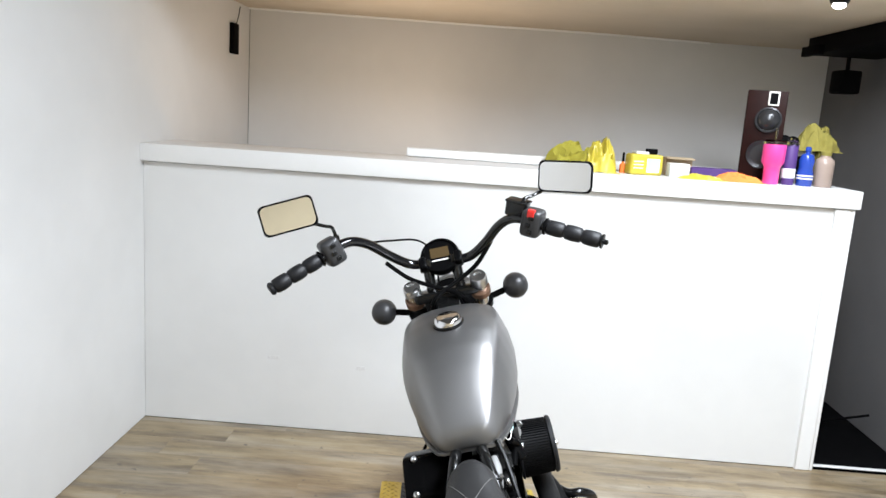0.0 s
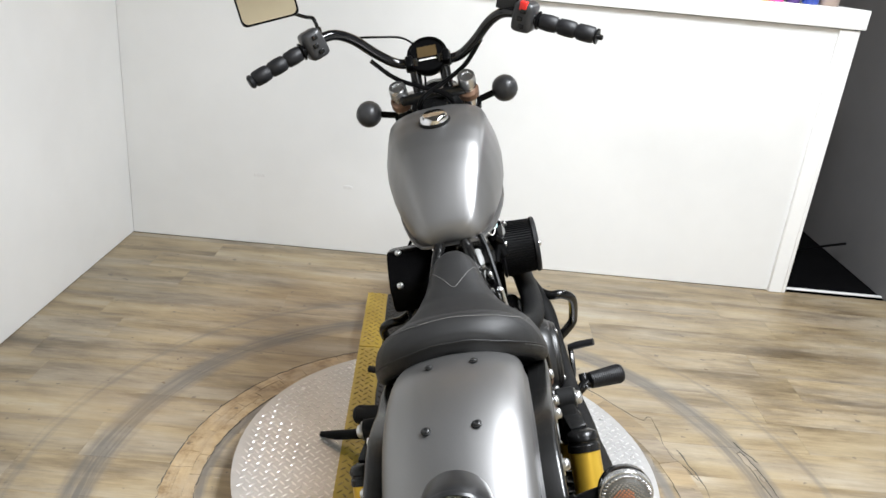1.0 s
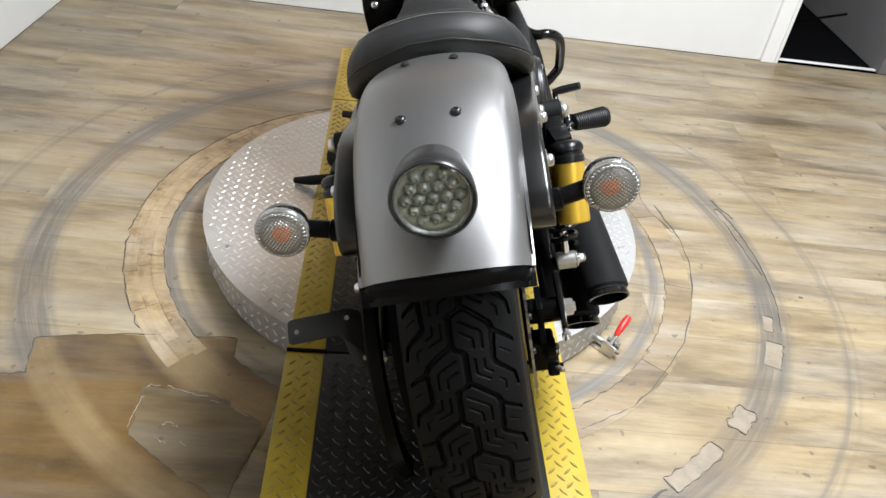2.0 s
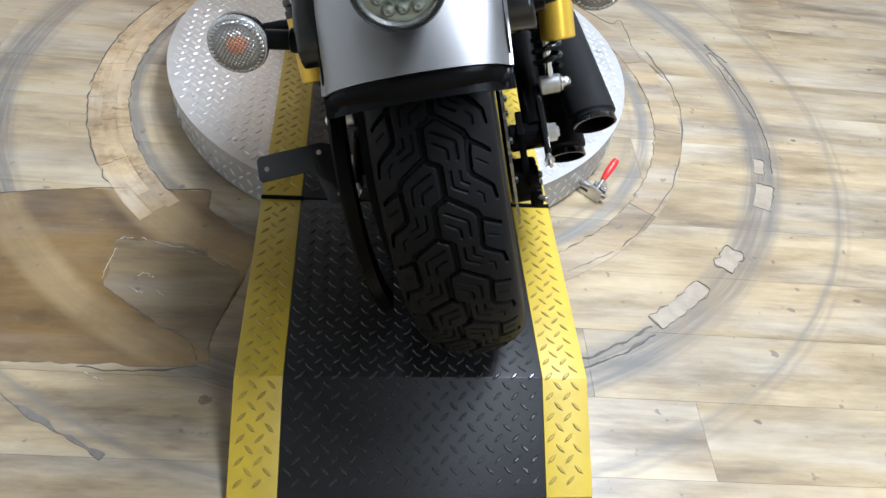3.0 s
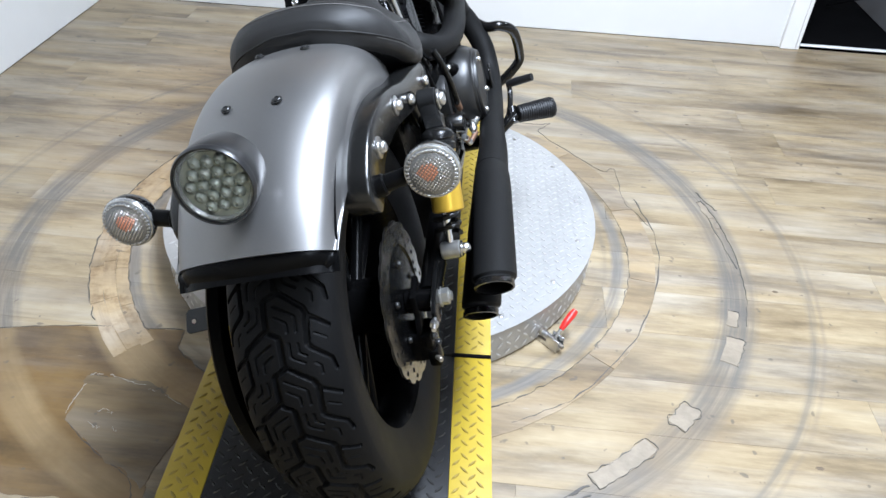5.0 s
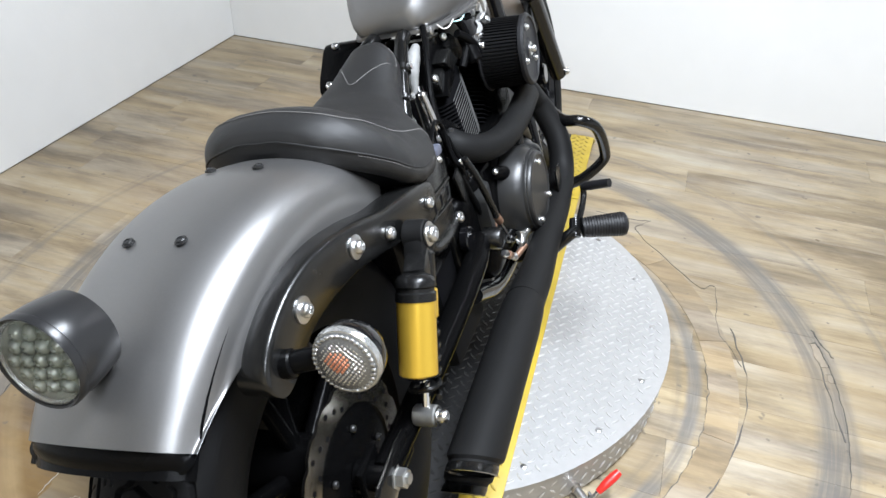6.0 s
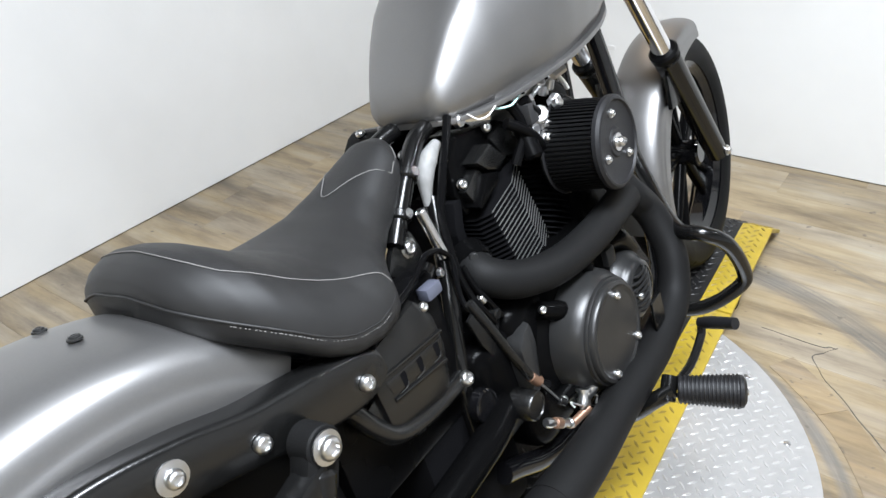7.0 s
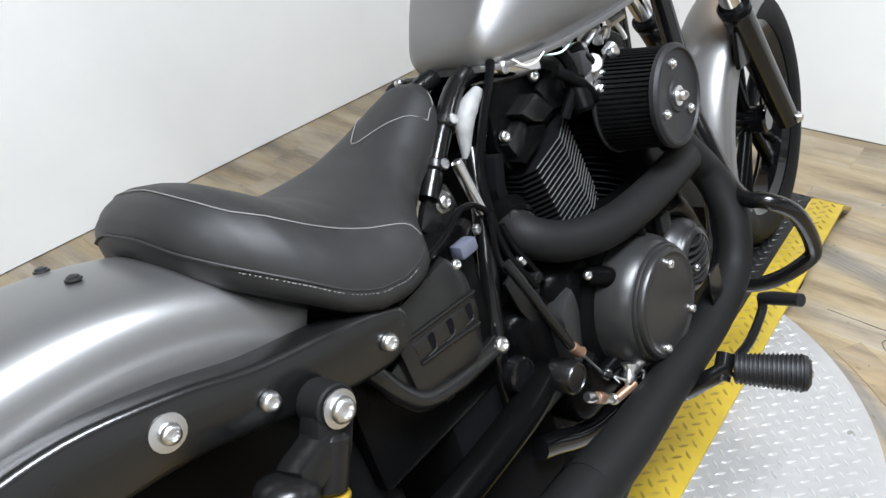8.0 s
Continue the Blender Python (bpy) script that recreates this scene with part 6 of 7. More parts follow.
# -- exhaust: two pipes into two stacked mufflers --
REARP = [(0.072, 0.335, 0.527), (0.1, 0.33, 0.511), (0.125, 0.367, 0.486), (0.145, 0.437, 0.471), (0.15, 0.535, 0.467), (0.142, 0.66, 0.466)]
FRONTP = [(0.1, 0.67, 0.52), (0.125, 0.672, 0.493), (0.142, 0.68, 0.462), (0.147, 0.705, 0.43), (0.162, 0.71, 0.395), (0.183, 0.695, 0.341), (0.19, 0.655, 0.285), (0.193, 0.565, 0.259), (0.195, 0.48, 0.257), (0.198, 0.39, 0.259), (0.203, 0.29, 0.264), (0.203, 0.2, 0.27)]
exh = part("exhaust", sweep(FRONTP, [0.024, 0.024, 0.0245, 0.025, 0.0255, 0.026, 0.0265, 0.027, 0.0275, 0.028, 0.031, 0.034], 22, 8), M_PIPE, bike, "matt black wrapped exhaust pipe")
part("rear_pipe", sweep(REARP, 0.0255, 22, 8), M_PIPE, exh, "matt black rear exhaust pipe")
part("flange_casting", merge(block(0.086, 0.345, 0.515, 0.024, 0.03, 0.05, 0.008, 3), rod((0.09, 0.33, 0.54), (0.098, 0.322, 0.542), 0.006, 8, 0.001), rod((0.094, 0.352, 0.487), (0.104, 0.347, 0.486), 0.006, 8, 0.001)), M_COVER, exh, "dull cast flange of the rear pipe")
part("pipe_flange", rod((0.06, 0.345, 0.532), (0.084, 0.334, 0.52), 0.031, 18, 0.004), M_CASE, exh)
def slash(bm, p, q, h, slope=0.75):
    """Slants the last stretch of a tube, so that its upper lip reaches further."""
    d = (q - p).normalized()
    for v in bm.verts:
        along = (v.co - p).dot(d)
        if along > h - 0.06:
            v.co += d * slope * (v.co - p - d * along).z * min(1.0, (along - h + 0.06) / 0.02)
    return bm


for (p, q, r) in (((0.203, 0.21, 0.269), (0.2196, -0.178, 0.2865), 0.0375), ((0.18, 0.22, 0.2), (0.178, -0.142, 0.199), 0.0345)):
    p, q = Vector(p), Vector(q)
    h = (q - p).length
    muf = part("muffler", slash(turned([(0.0325, 0), (r * 0.95, 0.03), (r, 0.08), (r, h - 0.03), (r * 0.985, h - 0.022), (r * 0.9, h - 0.018), (r * 0.86, h - 0.016), (r * 0.86, h), (r * 0.76, h + 0.001), (r * 0.72, h - 0.06), (0.001, h - 0.1)], 28, aim(p, q)), p, q, h), M_PIPE, exh, "matt black slip-on muffler")
    # Shallow bore; the dark of a deep pipe is put into its colour
    part("bore", slash(turned([(r * 0.76, h + 0.0005), (r * 0.7, h - 0.004), (r * 0.6, h - 0.03), (0.001, h - 0.035)], 24, aim(p, q), caps=False), p, q, h), M_DARK, muf, "near-black pipe bore")
    part("tip", slash(turned([(r * 0.865, h - 0.012), (r * 0.885, h - 0.008), (r * 0.885, h + 0.003), (r * 0.8, h + 0.004), (r * 0.76, h)], 28, aim(p, q), caps=False), p, q, h), M_BLACK, muf)
part("link_pipe", sweep([(0.2, 0.27, 0.26), (0.185, 0.25, 0.22), (0.18, 0.2, 0.2)], 0.026, 14), M_PIPE, exh)
part("heat_shield_tab", block(0.2, 0.575, 0.31, 0.004, 0.035, 0.05, 0.001, 1, Matrix.Identity(4)), M_BLACK, exh)

# -- side cover with three slots --
SIDE = [(0.078, 0.545), (0.098, 0.56), (0.14, 0.566), (0.176, 0.573), (0.196, 0.54), (0.199, 0.5), (0.188, 0.452), (0.176, 0.443), (0.1, 0.456), (0.084, 0.468)]
scov = part("side_cover", prism(SIDE, "x", 0.085, 0.125, 0.009), M_PANEL, bike, "satin black side panel with three slots and two ribs")
for a, b in (((0.092, 0.527), (0.196, 0.5195)), ((0.1, 0.4945), (0.19, 0.4845))):
    part("panel_rib", loft([[(0.1235, v, w - 0.005), (0.1275, v, w - 0.002), (0.128, v, w), (0.1275, v, w + 0.0012), (0.1235, v, w + 0.0016)] for v, w in (a, b)]), M_PANEL, scov)
part("panel_field", prism([(0.096, 0.519), (0.194, 0.5125), (0.19, 0.491), (0.101, 0.5005)], "x", 0.1215, 0.1258, 0.0008), M_PANEL, scov)
for v, w in ((0.1219, 0.5065), (0.1506, 0.505), (0.1815, 0.5035)):
    # Slot shade is a flat dark plate, its edge glint a paler line
    slot = part("slot", prism([(v - 0.0045, w + 0.008), (v + 0.003, w + 0.0085), (v + 0.0045, w + 0.005), (v + 0.0035, w - 0.005), (v + 0.0005, w - 0.009), (v - 0.0035, w - 0.008)], "x", 0.1256, 0.1262, 0), M_DARK, scov, "flat dark plate for the shade in the panel's slot")
    part("slot_lip", sweep([(0.1262, v + 0.0038, w - 0.006), (0.1264, v + 0.001, w - 0.0098), (0.1264, v - 0.004, w - 0.0108), (0.1262, v - 0.011, w - 0.0108)], 0.0005, 6, 4), M_COVER, scov, "thin paler line for the glint on the slot's lip")
part("rear_tab", prism([(0.064, 0.503), (0.082, 0.508), (0.088, 0.478), (0.08, 0.462), (0.068, 0.47)], "x", 0.1, 0.118, 0.004), M_PANEL, scov)
bolt(scov, (0.122, 0.186, 0.556), (1, 0, 0.3), 0.006, 0.005)
part("side_cover", mirrored(prism([(0.075, 0.53), (0.1, 0.56), (0.178, 0.572), (0.21, 0.55), (0.2, 0.46), (0.185, 0.44), (0.1, 0.43), (0.075, 0.45)], "x", 0.095, 0.125, 0.006)), M_BLACK, bike, "black side panel")
# Added mass that blocks the lit ramp and reads as shade under the bike
part("void_block", block(0, 0.225, 0.28, 0.17, 0.17, 0.22, 0.015), M_DARK, bike, "added black block for the dark void by the swingarm pivot")
part("battery_box", block(0, 0.14, 0.47, 0.18, 0.22, 0.2, 0.01), M_PLASTIC, bike)
part("lower_bar", sweep([(0.112, 0.035, 0.545), (0.118, 0.05, 0.515), (0.119, 0.066, 0.483), (0.119, 0.09, 0.455), (0.118, 0.13, 0.442), (0.114, 0.175, 0.436), (0.106, 0.222, 0.43)], 0.0115, 12), M_PANEL, bike, "black looped tube under the side panel")
bolt(bike, (0.116, 0.219, 0.433), (1, 0, 0.4), 0.01, 0.008, name="tube_bolt")
mount = part("seat_mount", prism([(0.212, 0.578), (0.226, 0.598), (0.243, 0.612), (0.258, 0.616), (0.269, 0.606), (0.276, 0.585), (0.278, 0.562), (0.23, 0.558)], "x", 0.05, 0.06, 0.003), M_PANEL, bike, "rounded black seat bracket")
bolt(mount, (0.06, 0.2545, 0.592), (1, 0, 0), 0.0095, 0.006, 0.013)
part("blue_connector", block(0.1, 0.226, 0.552, 0.018, 0.028, 0.016, 0.004, 2), M_BLUEWHITE, bike, "pale blue wiring connector")
part("hose_clip", rod((0.1, 0.249, 0.562), (0.106, 0.251, 0.5625), 0.006, 10, 0.001), M_STEEL, bike)
# cables down the side
part("brake_hose", sweep([(0.062, 0.395, 0.705), (0.072, 0.365, 0.68), (0.077, 0.342, 0.659), (0.082, 0.318, 0.633), (0.086, 0.3, 0.609), (0.095, 0.287, 0.564), (0.1, 0.284, 0.53), (0.106, 0.295, 0.475), (0.115, 0.315, 0.4), (0.12, 0.331, 0.351), (0.135, 0.35, 0.33)], 0.0055, 8), M_PLASTIC, bike, "black hose down the frame")
part("hose_end", rod((0.12, 0.331, 0.353), (0.127, 0.343, 0.339), 0.0075, 8), M_COPPER, bike)
part("chrome_link", rod((0.085, 0.269, 0.635), (0.091, 0.279, 0.566), 0.0068, 14, 0.002), M_STEEL, bike, "short bright rod beside the cylinder")
part("looped_cable", sweep([(0.137, 0.085, 0.57), (0.134, 0.112, 0.58), (0.13, 0.133, 0.583), (0.122, 0.165, 0.583), (0.115, 0.193, 0.585), (0.111, 0.224, 0.597), (0.108, 0.246, 0.593), (0.105, 0.264, 0.581), (0.106, 0.272, 0.565), (0.116, 0.256, 0.53), (0.126, 0.252, 0.512), (0.132, 0.262, 0.505)], 0.0036, 8), M_PLASTIC, bike)
part("grey_pipe", sweep([(0.05, 0.374, 0.679), (0.05, 0.35, 0.667), (0.05, 0.334, 0.65), (0.05, 0.322, 0.615)], [0.007, 0.0125, 0.012, 0.005], 10), M_GREYHOSE, bike, "pale crinkled hose behind the frame tube")
for k in range(2):
    part("control_cable", sweep([(0.1, 0.281 + 0.012 * k, 0.545), (0.105, 0.284 + 0.014 * k, 0.515), (0.112, 0.292 + 0.016 * k, 0.486), (0.11, 0.31 + 0.016 * k, 0.455)], 0.0042, 8), M_PLASTIC, bike)
part("cable_tip", rod((0.107, 0.298, 0.5), (0.109, 0.302, 0.49), 0.0055, 10, 0.001), M_STEEL, bike)
part("cross_tube_end", turned([(0.022, 0), (0.022, 0.012), (0.02, 0.014), (0.0175, 0.014), (0.017, 0.012), (0.0005, 0.012)], 24, aim((0.108, 0.236, 0.38), (0.2, 0.236, 0.38))), M_GLOSS, bike, "black capped end of the cross tube")
for p, q in (((0.043, 0.312, 0.666), (0.0455, 0.302, 0.659)), ((0.053, 0.268, 0.633), (0.0555, 0.259, 0.625))):
    part("tube_clamp", rod(p, q, 0.0155, 18, 0.002), M_GREYCASE, bike, "clamp ring on the frame tube")
for p in ((0.058, 0.306, 0.668), (0.067, 0.264, 0.632)):
    part("hose_clip", rod(p, (p[0] + 0.006, p[1], p[2] + 0.002), 0.006, 10), M_STEEL, bike)
# fittings and cable end below the clutch cover
fitting = part("oil_fitting", turned([(0.012, 0), (0.012, 0.004), (0.008, 0.005), (0.008, 0.014), (0.0095, 0.016), (0.0095, 0.022), (0.006, 0.026), (0.0055, 0.03)], 16, aim((0.16, 0.39, 0.298), (0.16, 0.377, 0.27))), M_STEEL, bike, "bright hose fitting")
for q0, q1, q2 in (((0.16, 0.372, 0.282), (0.16, 0.352, 0.302), (0.16, 0.358, 0.29)), ((0.16, 0.392, 0.285), (0.16, 0.416, 0.266), (0.16, 0.41, 0.256))):
    part("wire_clip", sweep([q0, q1, q2], 0.0014, 6), M_STEEL, fitting)
joint = part("hose_joint", turned([(0.005, 0), (0.007, 0.004), (0.007, 0.012), (0.005, 0.014), (0.005, 0.03), (0.0075, 0.032), (0.0075, 0.042), (0.0055, 0.046), (0.0055, 0.06), (0.0075, 0.062), (0.007, 0.072)], 14, aim((0.15, 0.3, 0.307), (0.15, 0.36, 0.258))), M_STEEL, bike, "tarnished steel hose joint")
part("collar", rod((0.15, 0.318, 0.2925), (0.15, 0.33, 0.2825), 0.0078, 12, 0.001), M_COPPER, joint)
outer = part("cable_sleeve", sweep([(0.142, 0.238, 0.53), (0.15, 0.246, 0.5), (0.155, 0.26, 0.457), (0.156, 0.276, 0.42), (0.155, 0.29, 0.391)], 0.0062, 10), M_GREYCASE, bike, "black sleeved control cable")
part("cable_ferrule", rod((0.155, 0.29, 0.391), (0.155, 0.303, 0.372), 0.0068, 12, 0.001), M_COPPER, outer)
part("inner_wire", sweep([(0.155, 0.303, 0.372), (0.155, 0.32, 0.345), (0.155, 0.336, 0.318)], 0.0016, 6), M_STEEL, outer)
part("wire_eye", rod((0.153, 0.336, 0.318), (0.157, 0.344, 0.308), 0.006, 10, 0.001), M_GREYCASE, outer)
part("tank_bolt", rod((0.06, 0.41, 0.693), (0.072, 0.41, 0.693), 0.0085, 12, 0.002), M_STEEL, bike)

# -- pegs, pedal, crash bars, stand --
for s in SIDES:
    p0, p1 = Vector((s * 0.256, 0.477, 0.2465)), Vector((s * 0.331, 0.504, 0.2355))
    span = (p1 - p0).length
    prof = [(0.012, -0.002), (0.0185, 0.0)]
    for k in range(15):
        d = span * (k + 0.5) / 15
        r = 0.0185 + 0.0042 * k / 14
        prof += [(r, d - 0.0017), (r + 0.0018, d - 0.0011), (r + 0.0018, d + 0.0011), (r, d + 0.0017)]
    prof += [(0.0235, span), (0.022, span + 0.005), (0.015, span + 0.009), (0.0075, span + 0.0095), (0.007, span + 0.0075), (0.0005, span + 0.0075)]
    g = part("foot_peg", turned(prof, 20, aim(p0, p1)), M_GRIP, bike, "ribbed black rubber foot peg with a rounded end")
    bolt(g, p1 + (p1 - p0).normalized() * 0.0076, p1 - p0, 0.0065, 0.004)
    part("peg_mount", merge(sweep([(s * 0.12, 0.45, 0.2), (s * 0.18, 0.45, 0.205), (s * 0.225, 0.458, 0.235), (s * 0.25, 0.472, 0.249)], 0.012, 10), rod((s * 0.243, 0.46, 0.236), (s * 0.243, 0.486, 0.262), 0.012, 10)), M_BLACK, g)
    bar = part("crash_bar", sweep([(s * 0.06, 0.86, 0.5), (s * 0.12, 0.8, 0.42), (s * 0.19, 0.715, 0.382), (s * 0.235, 0.705, 0.376), (s * 0.262, 0.73, 0.345), (s * 0.264, 0.78, 0.27), (s * 0.252, 0.79, 0.232), (s * 0.19, 0.77, 0.195), (s * 0.1, 0.75, 0.19)], 0.0125, 14), M_BLACK, bike, "black tubular crash bar")
    ped = part("pedal_lever", sweep([(s * 0.13, 0.47, 0.2), (s * 0.2, 0.52, 0.195), (s * 0.225, 0.58, 0.2), (s * 0.232, 0.635, 0.225), (s * 0.232, 0.648, 0.244)], 0.007, 8), M_BLACK, bike)
    reach = 0.0 if s > 0 else 1.0
    part("pedal_rubber", sweep([(s * 0.229, 0.649, 0.245), (s * (0.25 + 0.01 * reach), 0.643 + 0.02 * reach, 0.251), (s * (0.293 + 0.025 * reach), 0.629 + 0.05 * reach, 0.262)], [0.0085, 0.0105, 0.0095], 12), M_GRIP, ped, "small ribbed rubber pedal")
part("side_stand", sweep([(-0.11, 0.43, 0.2), (-0.22, 0.47, 0.185), (-0.33, 0.52, 0.165), (-0.42, 0.558, 0.149), (-0.468, 0.58, 0.1435)], [0.012, 0.013, 0.014, 0.013, 0.008], 12), M_RUBBER, bike, "black side stand folded out")
part("left_lead", sweep([(-0.085, 0.6, 0.68), (-0.125, 0.5, 0.64), (-0.135, 0.42, 0.6), (-0.12, 0.36, 0.56), (-0.13, 0.3, 0.52), (-0.1, 0.26, 0.5)], 0.004, 8), M_PLASTIC, bike)


# ---- things on the half wall ----
CT = 1.26


def crumple(sx, sy, sz, seed, n=44):
    """A crumpled cloth: a rounded heap with soft folds that run across it."""
    rings = []
    for i in range(n + 1):
        row = []
        for j in range(n + 1):
            x, y = 2 * i / n - 1, 2 * j / n - 1
            edge = max(0.0, 1 - (abs(x) ** 2.5 + abs(y) ** 2.5)) ** 0.6 if abs(x) ** 2.5 + abs(y) ** 2.5 < 1 else 0.0
            low = noise.noise(Vector((x * 1.3 + seed, y * 1.3, seed)))
            fold = 1 - abs(noise.noise(Vector((x * 3.1 + y * 1.5 + seed, y * 2.2 - x * 0.9, 3.1)))) * 2.6
            w = 1 + 0.28 * noise.noise(Vector((x * 1.4, y * 1.4, seed + 9.0)))
            row.append((x * sx / 2 * w, y * sy / 2 * w, max(0.002, sz * edge * (0.55 + 0.6 * low + 0.5 * fold))))
        rings.append(row)
    bm = loft(rings, close=False, caps=False)
    bmesh.ops.solidify(bm, geom=list(bm.faces), thickness=0.004)
    return bm


cl = solid("cleaning_cloth", crumple(0.28, 0.16, 0.1, 2.0), M_CLOTHY, "crumpled yellow microfibre cloth on the half wall", "cloth")
cl.location = (0.34, 2.26, CT)
cl2 = solid("folded_cloth", crumple(0.15, 0.12, 0.13, 21.0), M_YELLOWP, "bright yellow folded cloth leaning on the heap", "cloth")
cl2.location = (0.435, 2.2, CT)
spray = thing("small_bottle", pose(0.545, 2.25, CT), "small amber bottle with a dark cap", "bottle")
part("body", turned([(0.012, 0), (0.014, 0.004), (0.014, 0.035), (0.006, 0.045), (0.006, 0.05)], 18), M_ORANGE, spray)
part("cap", turned([(0.006, 0.05), (0.005, 0.085), (0.003, 0.09)], 12), M_DARK, spray)
jug = thing("cleaner_carton", pose(0.63, 2.22, CT, 0, 0, 12), "yellow cleaner carton with a pale label", "carton")
part("body", block(0, 0, 0.045, 0.15, 0.07, 0.09, 0.012, 3), M_YELLOWP, jug)
part("label", block(0.028, -0.0358, 0.042, 0.06, 0.002, 0.06, 0.0005, 1), M_TEAL, jug, "pale teal paper label")
part("lid", block(-0.02, 0, 0.095, 0.06, 0.05, 0.012, 0.004), M_WHITECARD, jug)
part("nozzle", block(0.03, 0.0, 0.102, 0.05, 0.025, 0.025, 0.006, 2), M_DARK, jug)
for k in range(3):
    part("text_bar", block(-0.04, -0.0358, 0.03 + 0.014 * k, 0.045, 0.002, 0.005, 0.0004, 1), M_LABEL, jug)
solid("paper_box", block(0.775, 2.2, CT + 0.03, 0.085, 0.07, 0.06, 0.003, 1), M_WHITECARD, "small white paper box", "box")
fl = thing("cardboard_box", pose(0.80, 2.33, CT), "open brown cardboard box", "box")
part("body", block(0, 0, 0.04, 0.12, 0.09, 0.08, 0.002, 1), M_CARD, fl)
part("flap", block(0.0, -0.05, 0.087, 0.12, 0.05, 0.003, 0.001, 1, pose(0, 0, 0, 8)), M_CARD, fl)
solid("purple_box", block(0.95, 2.30, CT + 0.022, 0.2, 0.09, 0.044, 0.003, 1), M_PURPLE, "flat purple carton behind the rags", "box")
rag = solid("yellow_rag", crumple(0.2, 0.1, 0.02, 5.0), M_YELLOWP, "flat pale yellow rag hanging over the edge", "cloth")
rag.location = (0.87, 2.16, CT)
rag2 = solid("orange_rag", crumple(0.2, 0.09, 0.034, 8.0), M_ORANGE, "orange and yellow work gloves in a heap", "gloves")
rag2.location = (1.02, 2.16, CT)

spkr = thing("bookshelf_speaker", pose(1.175, 2.38, CT, 0, 0, -19), "dark cherry bookshelf speaker with bare cones", "speaker")
part("cabinet", block(0.008, 0.02, 0.2, 0.165, 0.2, 0.4, 0.004, 2), M_CHERRY, spkr)
part("woofer", turned([(0.062, 0), (0.06, 0.006), (0.052, 0.004), (0.02, -0.012), (0.018, -0.006), (0.0005, -0.002)], 32, aim((0.01, -0.082, 0.12), (0.01, -1, 0.12))), M_CONE, spkr, "black woofer cone")
mid = part("mid_dome", turned([(0.055, 0), (0.056, 0.008), (0.05, 0.01), (0.046, 0.008), (0.035, 0.026), (0.018, 0.034), (0.0005, 0.036)], 32, aim((0.022, -0.082, 0.272), (0.022, -1, 0.272))), M_CONE, spkr, "grey domed driver")
tw = part("tweeter_plate", block(0.034, -0.084, 0.365, 0.046, 0.008, 0.062, 0.003, 1), M_LABEL, spkr, "pale tweeter plate")
part("tweeter", block(0.034, -0.089, 0.365, 0.032, 0.004, 0.048, 0.002, 1), M_DARK, tw)

tum = thing("tumbler", pose(1.165, 2.17, CT), "tall pink insulated tumbler with a straw", "tumbler")
part("body", turned([(0.03, 0), (0.032, 0.006), (0.033, 0.07), (0.036, 0.078), (0.046, 0.092), (0.047, 0.165), (0.046, 0.17)], 32), M_PINK, tum)
part("base_band", turned([(0.0295, -0.0), (0.0305, 0.002), (0.0305, 0.005), (0.028, 0.006)], 32), M_STEEL, tum)
part("lid", turned([(0.0465, 0.17), (0.047, 0.182), (0.04, 0.188), (0.0005, 0.186)], 32), M_CLEAR, tum)
part("straw", rod((0.005, 0, 0.12), (0.0, 0.0, 0.24), 0.004, 10), M_CLEAR, tum)
pb = thing("shaker_cup", pose(1.245, 2.19, CT), "clear cup with a purple drink and white bands", "cup")
part("body", turned([(0.024, 0), (0.026, 0.004), (0.028, 0.17), (0.027, 0.172)], 28), M_PURPLE, pb)
part("band", turned([(0.0266, 0.03), (0.028, 0.031), (0.0285, 0.07), (0.0275, 0.071)], 28), M_WHITECARD, pb)
part("lid", turned([(0.029, 0.168), (0.029, 0.185), (0.012, 0.19), (0.01, 0.2)], 24), M_CLEAR, pb)
bb = thing("spray_bottle", pose(1.315, 2.185, CT), "squat blue plastic bottle with a white print", "bottle")
part("body", turned([(0.028, 0), (0.033, 0.006), (0.034, 0.05), (0.028, 0.08), (0.032, 0.11), (0.024, 0.135), (0.01, 0.14), (0.01, 0.155)], 28), M_BLUE, bb)
part("cap", turned([(0.012, 0.15), (0.012, 0.165), (0.004, 0.17)], 16), M_BLUE, bb)
for k in range(2):
    part("print_bar", turned([(0.0342, 0.03 + 0.012 * k), (0.0346, 0.031 + 0.012 * k), (0.0346, 0.035 + 0.012 * k), (0.0342, 0.036 + 0.012 * k)], 28), M_LABEL, bb)
cbt = thing("water_bottle", pose(1.395, 2.19, CT), "clear bottle with a pale pink sleeve", "bottle")
part("body", turned([(0.034, 0), (0.038, 0.006), (0.039, 0.1), (0.035, 0.118), (0.022, 0.128), (0.02, 0.138)], 28), M_PEACH, cbt)
part("cap", turned([(0.022, 0.136), (0.022, 0.152), (0.018, 0.155)], 20), M_OLIVE, cbt)
rad = thing("metal_case", pose(1.32, 2.36, CT), "small grey metal case with a dark front", "case")
part("body", block(0, 0, 0.075, 0.15, 0.14, 0.15, 0.006, 2), M_SILALU, rad)
part("front", block(0, -0.071, 0.08, 0.125, 0.004, 0.09, 0.002, 1), M_DARK, rad)
mask = solid("black_cap", crumple(0.14, 0.12, 0.06, 11.0), M_DARK, "crumpled black cap lying on the metal case", "cap")
mask.location = (1.29, 2.36, CT + 0.15)
ol = solid("olive_cloth", crumple(0.19, 0.15, 0.1, 14.0), M_OLIVE, "crumpled olive-yellow cloth heaped on the case", "cloth")
ol.location = (1.41, 2.33, CT + 0.15)
